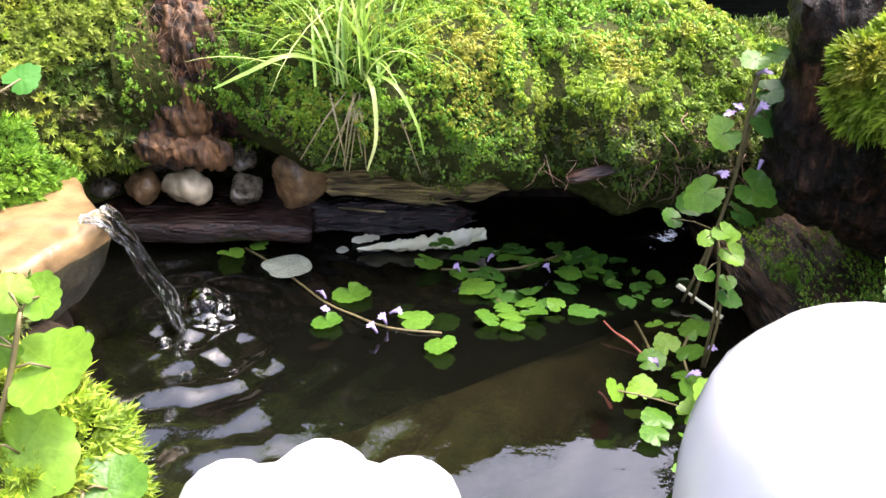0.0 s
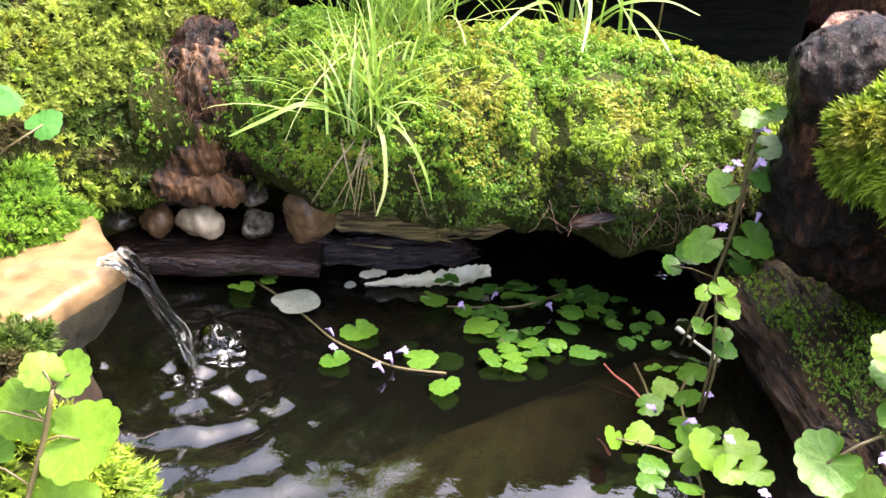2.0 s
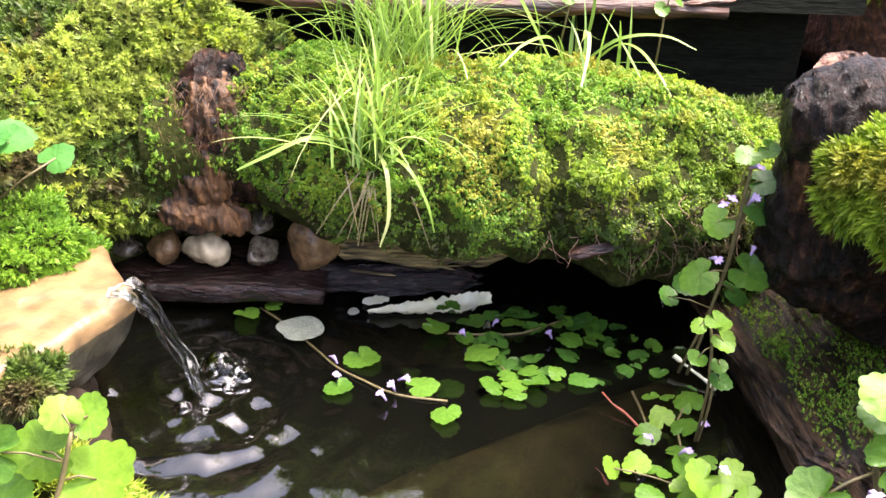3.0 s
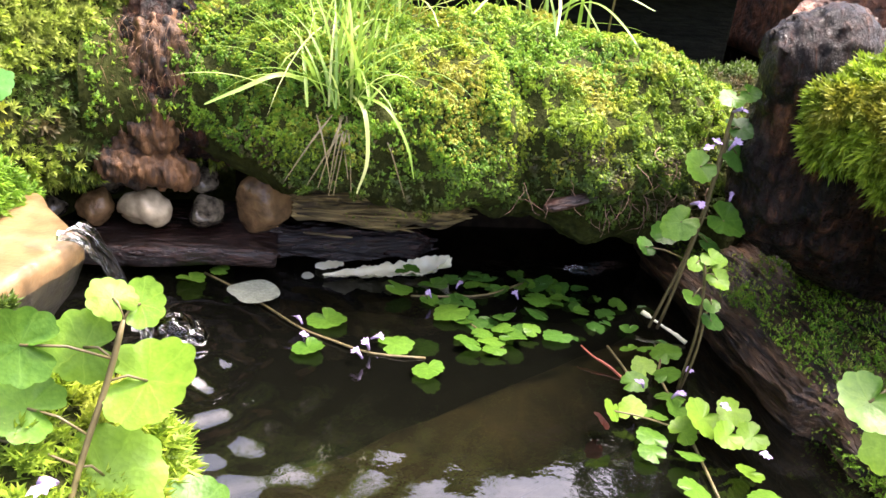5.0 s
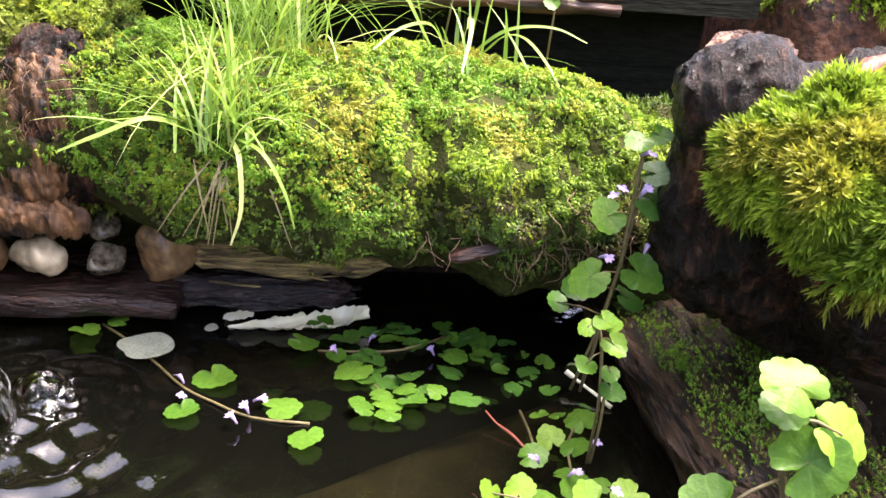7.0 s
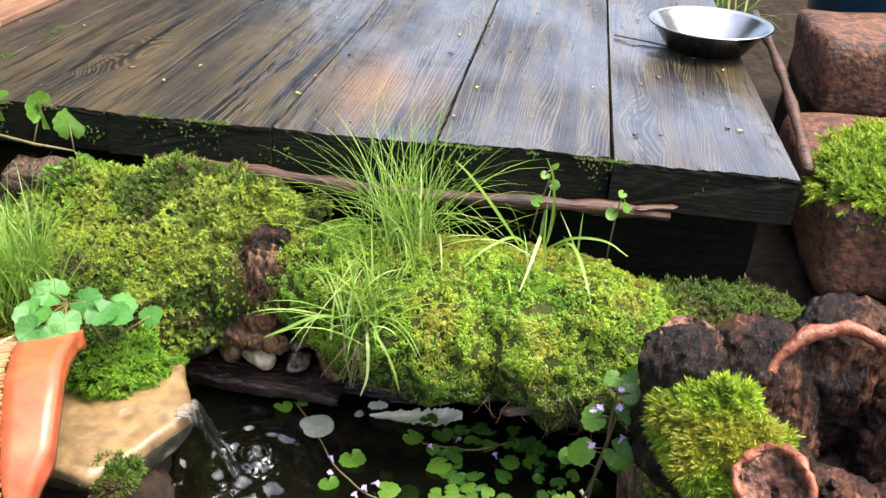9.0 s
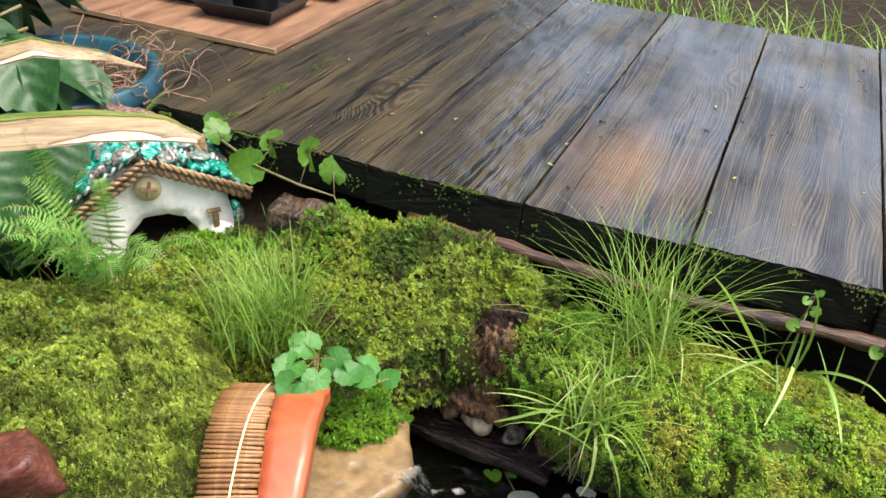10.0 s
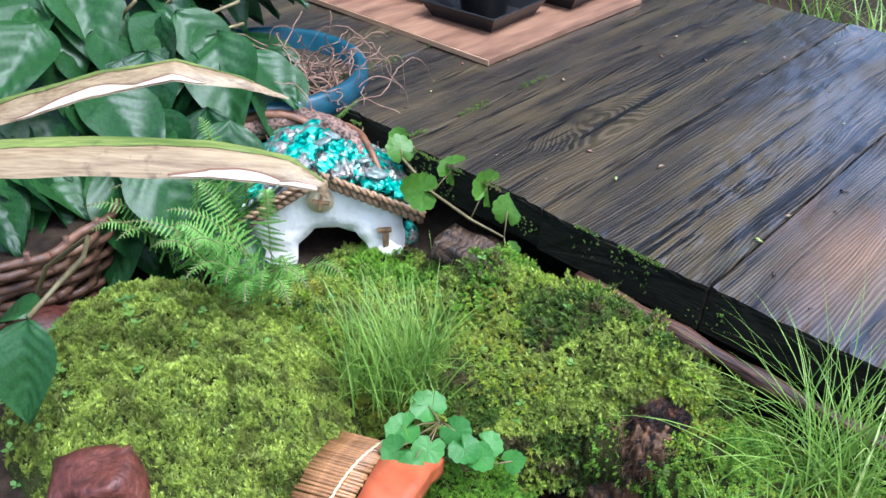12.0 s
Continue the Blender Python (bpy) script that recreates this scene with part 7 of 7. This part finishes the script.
# ---- moss between slab and bridge, and the hedge that the wet boards mirror ----
for k, (x, y, z, r) in enumerate([(-0.104, -0.212, 0.112, 0.030), (-0.085, -0.186, 0.090, 0.022), (-0.055, -0.325, 0.080, 0.013)]):
    skin = rock("hummock", (r * 1.25, r * 1.1, r * (0.95 if k < 2 else 0.5)), 60 + k, 0.4)
    h = thing("moss_hummock", "small green moss hummock beside the slab", "moss", pose(x, y, z))
    link("hummock_body", skin, MOSS_BED, h)
    p, n = sample(skin, 3600, rng, lambda p, n: (p[:, 2] > -0.02) * 1.0)
    link("moss", sprigs("moss", p, n, 0.0085, rng, 9, 0.2), MOSS_GREEN if k < 2 else MOSS_DEEP, h)
HR = np.random.default_rng(77)
along_h = HR.random(9000)
bank_line = np.stack([np.interp(along_h, [0, 0.55, 1], [-3.2, -3.0, -1.7]), np.interp(along_h, [0, 0.55, 1], [-2.0, 3.2, 4.3]), np.zeros(9000)], 1)
c = bank_line + HR.normal(0, 0.28, (9000, 3)) * np.array([1, 1, 0])
c[:, 2] = 0.1 + (4.6 - 0.5 * np.sin(along_h * 23)) * HR.random(9000) ** 0.85
a1, a2 = HR.normal(0, 1, (9000, 3)), HR.normal(0, 1, (9000, 3))
a1 /= np.linalg.norm(a1, axis=1)[:, None]
a2 = np.cross(a1, a2)
a2 /= np.linalg.norm(a2, axis=1)[:, None]
s1, s2 = 0.12 * (0.6 + HR.random((9000, 1))), 0.07 * (0.6 + HR.random((9000, 1)))
hedge = link("hedge", quads_mesh("hedge", np.stack([c - a1 * s1, c + a2 * s2, c + a1 * s1, c - a2 * s2], 1)), leafy("hedge_leaf", (0.010, 0.030, 0.008), (0.035, 0.075, 0.02), 0.5, 0.15, True))
tagged(hedge, "dark garden hedge beyond the deck", "hedge", kind="stuff")

tree = thing("garden_tree", "tall leafy garden tree mirrored in the pond", "tree")
TR = np.random.default_rng(41)
trunk_pts = [(3.45, 3.35, -0.05), (3.40, 3.30, 0.8), (3.32, 3.22, 1.7), (3.20, 3.10, 2.6), (3.12, 3.0, 3.4), (3.08, 2.95, 4.1)]
link("trunk", gnarled(tube_mesh("trunk", smoothed(trunk_pts, 5), smoothed([0.15, 0.12, 0.10, 0.075, 0.05, 0.02], 5), 14), 0.02, 5), BARK_BROWN, tree)
spots = []
for k in range(22):
    a = Vector((3.32 - 0.012 * k, 3.22 - 0.012 * k, 1.9 + 0.098 * k))
    az = 2.4 * k
    ln = (1.35 - 0.03 * k) * (0.8 + 0.4 * TR.random())
    b = a + Vector((math.cos(az) * ln, math.sin(az) * ln, 0.35 + 0.3 * TR.random()))
    limb = arc(a, b, (0, 0, 0.14), 9)
    link("limb", tube_mesh("limb", limb, [0.028 - 0.0026 * j for j in range(9)], 7), BARK_BROWN, tree)
    spots += [np.array(limb[j]) for j in range(3, 9) for _ in range(40)]
c = np.array(spots) + TR.normal(0, 0.13, (len(spots), 3))
a1, a2 = TR.normal(0, 1, (len(c), 3)), TR.normal(0, 1, (len(c), 3))
a1 /= np.linalg.norm(a1, axis=1)[:, None]
a2 = np.cross(a1, a2)
a2 /= np.linalg.norm(a2, axis=1)[:, None]
s1 = 0.055 * (0.6 + TR.random((len(c), 1)))
tagged(link("crown", quads_mesh("crown", np.stack([c - a1 * s1, c + a2 * s1 * 0.55, c + a1 * s1, c - a2 * s1 * 0.55], 1)), leafy("tree_leaf", (0.02, 0.06, 0.012), (0.07, 0.15, 0.03), 0.45, 0.3, True), tree, "dark green leaves"), kind="stuff")

mini = thing("porcelain_ornament", "small glossy white porcelain figure low on the near bank", "ornament")
link("figure", blob_mesh("figure", [((0.143, -0.645, 0.10), (0.143, -0.645, 0.2085), 0.018, 0.0125)], 0.0015, 0.0, 10), PORCELAIN, mini)

upright_ivy("weed_shoot", [(0.30, -0.03, 0.215), (0.305, -0.028, 0.25), (0.312, -0.026, 0.275), (0.316, -0.025, 0.295)],
            [(0.304, -0.034, 0.262, 0.8, 0, 0), (0.320, -0.028, 0.280, 0.7, 0, 0), (0.309, -0.030, 0.291, 0.6, 0, 0), (0.318, -0.024, 0.299, 0.55, 0, 0)],
            "small green weed sprouting behind the stick", [IVY], (), 0.0085, 0.0009, (0, -0.7, 0.7))
upright_ivy("weed_shoot", [(0.385, -0.03, 0.20), (0.388, -0.026, 0.25), (0.392, -0.024, 0.272)],
            [(0.383, -0.032, 0.255, 0.8, 0, 0), (0.397, -0.028, 0.263, 0.75, 0, 0), (0.391, -0.026, 0.276, 0.6, 0, 0)],
            "small green weed sprouting beside the stick", [IVY], (), 0.0085, 0.0009, (0, -0.7, 0.7))

# ---- more broad leaves over the pot and basket ----
for k in range(46):
    q = Vector((LR.uniform(-0.72, -0.53), LR.uniform(-0.30, -0.04), 0))
    q.z = 0.38 - 0.55 * max(0, q.x + 0.66) + LR.uniform(-0.10, 0.05) - 0.16 * max(0, -q.y - 0.25)
    if q.y > -0.16 and q.x > -0.60:
        q.x -= 0.10
    link("leaf", BIG[k % 3], BIGLEAF, shrub, m=shrub.matrix_basis.inverted() @ pose(q.x, q.y, q.z, LR.uniform(-25, 25), LR.uniform(15, 60), LR.uniform(-70, 40)) @ Matrix.Scale(LR.uniform(0.09, 0.14), 4))

for k in range(22):
    q = Vector((LR.uniform(-0.78, -0.60), LR.uniform(-0.44, -0.30), LR.uniform(0.29, 0.35)))
    link("leaf", BIG[k % 3], BIGLEAF, shrub, m=shrub.matrix_basis.inverted() @ pose(q.x, q.y, q.z, LR.uniform(-25, 25), LR.uniform(15, 50), LR.uniform(-70, 40)) @ Matrix.Scale(LR.uniform(0.08, 0.11), 4))

# ---- twigs, weeds and litter ----
tagged(link("leaning_twig", tube_mesh("leaning_twig", arc((0.594, 0.06, 0.285), (0.612, 0.60, 0.320), (0.006, 0, 0.006), 14), [0.0065 + 0.0015 * math.sin(k * 2.0) for k in range(14)], 9), STICK), "rough brown stick leaning beside the deck", "stick")
weeds = tuft("grass_tuft", (0.10, 1.00, 0.20), 0.03, 10, 0.10, 0.004, 1.2, GRASS, "weedy grass beyond the deck", 0.8)
for k in range(14):
    x = -0.35 + 0.075 * k + LR.uniform(-0.03, 0.03)
    roots = [(x + grng.normal(0, 0.03), 0.93 + abs(grng.normal(0, 0.05)), 0.18) for _ in range(40)]
    tagged(link("grass", blades("grass", roots, grng, 0.20, 0.005, 1.2, 0.7), GRASS, weeds), kind="stuff")


def fleck(size, seed):
    r = random.Random(seed)
    return mesh_of("fleck", [(-size * 2, -size * 0.5, 0.0004), (-size, size * 0.7, 0.0012), (size * r.uniform(1, 2), size * 0.4, 0.0006), (size * 1.4, -size * 0.8, 0.0014), (0, 0, 0.0022)],
                   [(0, 4, 1), (1, 4, 2), (2, 4, 3), (3, 4, 0), (0, 1, 2, 3)])


FR2 = random.Random(91)
FLECKS = []
for k in range(6):
    me = fleck(0.0022, k)
    me.materials.append((ROOTS, STICK, GRASS_PALE, BARK_BROWN, STRAP_DRY, BARK)[k])
    FLECKS.append(me)
for k in range(90):
    x, y = FR2.uniform(-0.62, 0.56), FR2.uniform(0.03, 0.84)
    tagged(link("leaf_litter", FLECKS[k % 6], None, m=pose(x, y, 0.3008, 0, 0, FR2.uniform(0, 360)) @ Matrix.Scale(FR2.uniform(0.5, 1.5), 4)), "tiny scrap of leaf litter on the wet deck", "leaf litter", "leaf litter on the deck")
moss_line = np.array([(FR2.gauss(-0.62, 0.004) if k < 500 else FR2.gauss(-0.42, 0.003), FR2.uniform(0.02, 0.55 if k < 500 else 0.3), 0.2995) for k in range(800)])
moss_line = moss_line[np.array([wob(q[0], q[1], 0, 18, 5) for q in moss_line]) > -0.05]
tagged(link("moss_streak", sprigs("moss_streak", moss_line, np.tile((0, 0, 1.0), (len(moss_line), 1)), 0.0045, rng, 6, clump=0), MOSS_DEEP), "green moss growing in the gaps between the boards", "moss", kind="stuff")
edge = np.array([(FR2.uniform(-0.62, 0.55), 0.004 - 0.004 * FR2.random(), FR2.choice((0.299, FR2.uniform(0.255, 0.30)))) for k in range(3000)])
edge = edge[np.array([wob(q[0], q[1], q[2], 22, 15) for q in edge]) > 0.2]
tagged(link("edge_moss", sprigs("edge_moss", edge, np.tile((0, -0.6, 0.6), (len(edge), 1)), 0.0045, rng, 6, clump=0), MOSS_DEEP), "dull moss clinging to the deck's front edge", "moss", kind="stuff")

# ---- seedlings in the moss ----
SR = np.random.default_rng(31)
p1, n1 = sample(mound_skin, 150, SR, lambda p, n: smooth(-0.26, -0.42, p[:, 0]) * 0.9 + 0.06)
p2, n2 = sample(bank_skin, 130, SR, lambda p, n: (p[:, 2] > 0.12) * 0.7)
verts, faces = [], []
for q in np.concatenate([p1, p2]):
    c0, turn0 = Vector(q) + Vector((0, 0, 0.009)), SR.random() * 6.28
    for j in range(3):
        a = turn0 + j * 2.1
        d, s = Vector((math.cos(a), math.sin(a), 0.25)), Vector((-math.sin(a), math.cos(a), 0))
        r = 0.0042 * (0.7 + 0.6 * SR.random())
        i = len(verts)
        verts += [c0, c0 + d * r * 0.6 + s * r * 0.55, c0 + d * r * 1.25 + s * r * 0.3, c0 + d * r * 1.25 - s * r * 0.3, c0 + d * r * 0.6 - s * r * 0.55]
        faces.append((i, i + 1, i + 2, i + 3, i + 4))
tagged(link("seedlings", mesh_of("seedlings", verts, faces, False), leafy("seedling_leaf", (0.07, 0.17, 0.03), (0.20, 0.36, 0.07), 0.45, 0.3, True)), "small three-leaved green seedlings in the moss", "seedlings", kind="stuff")
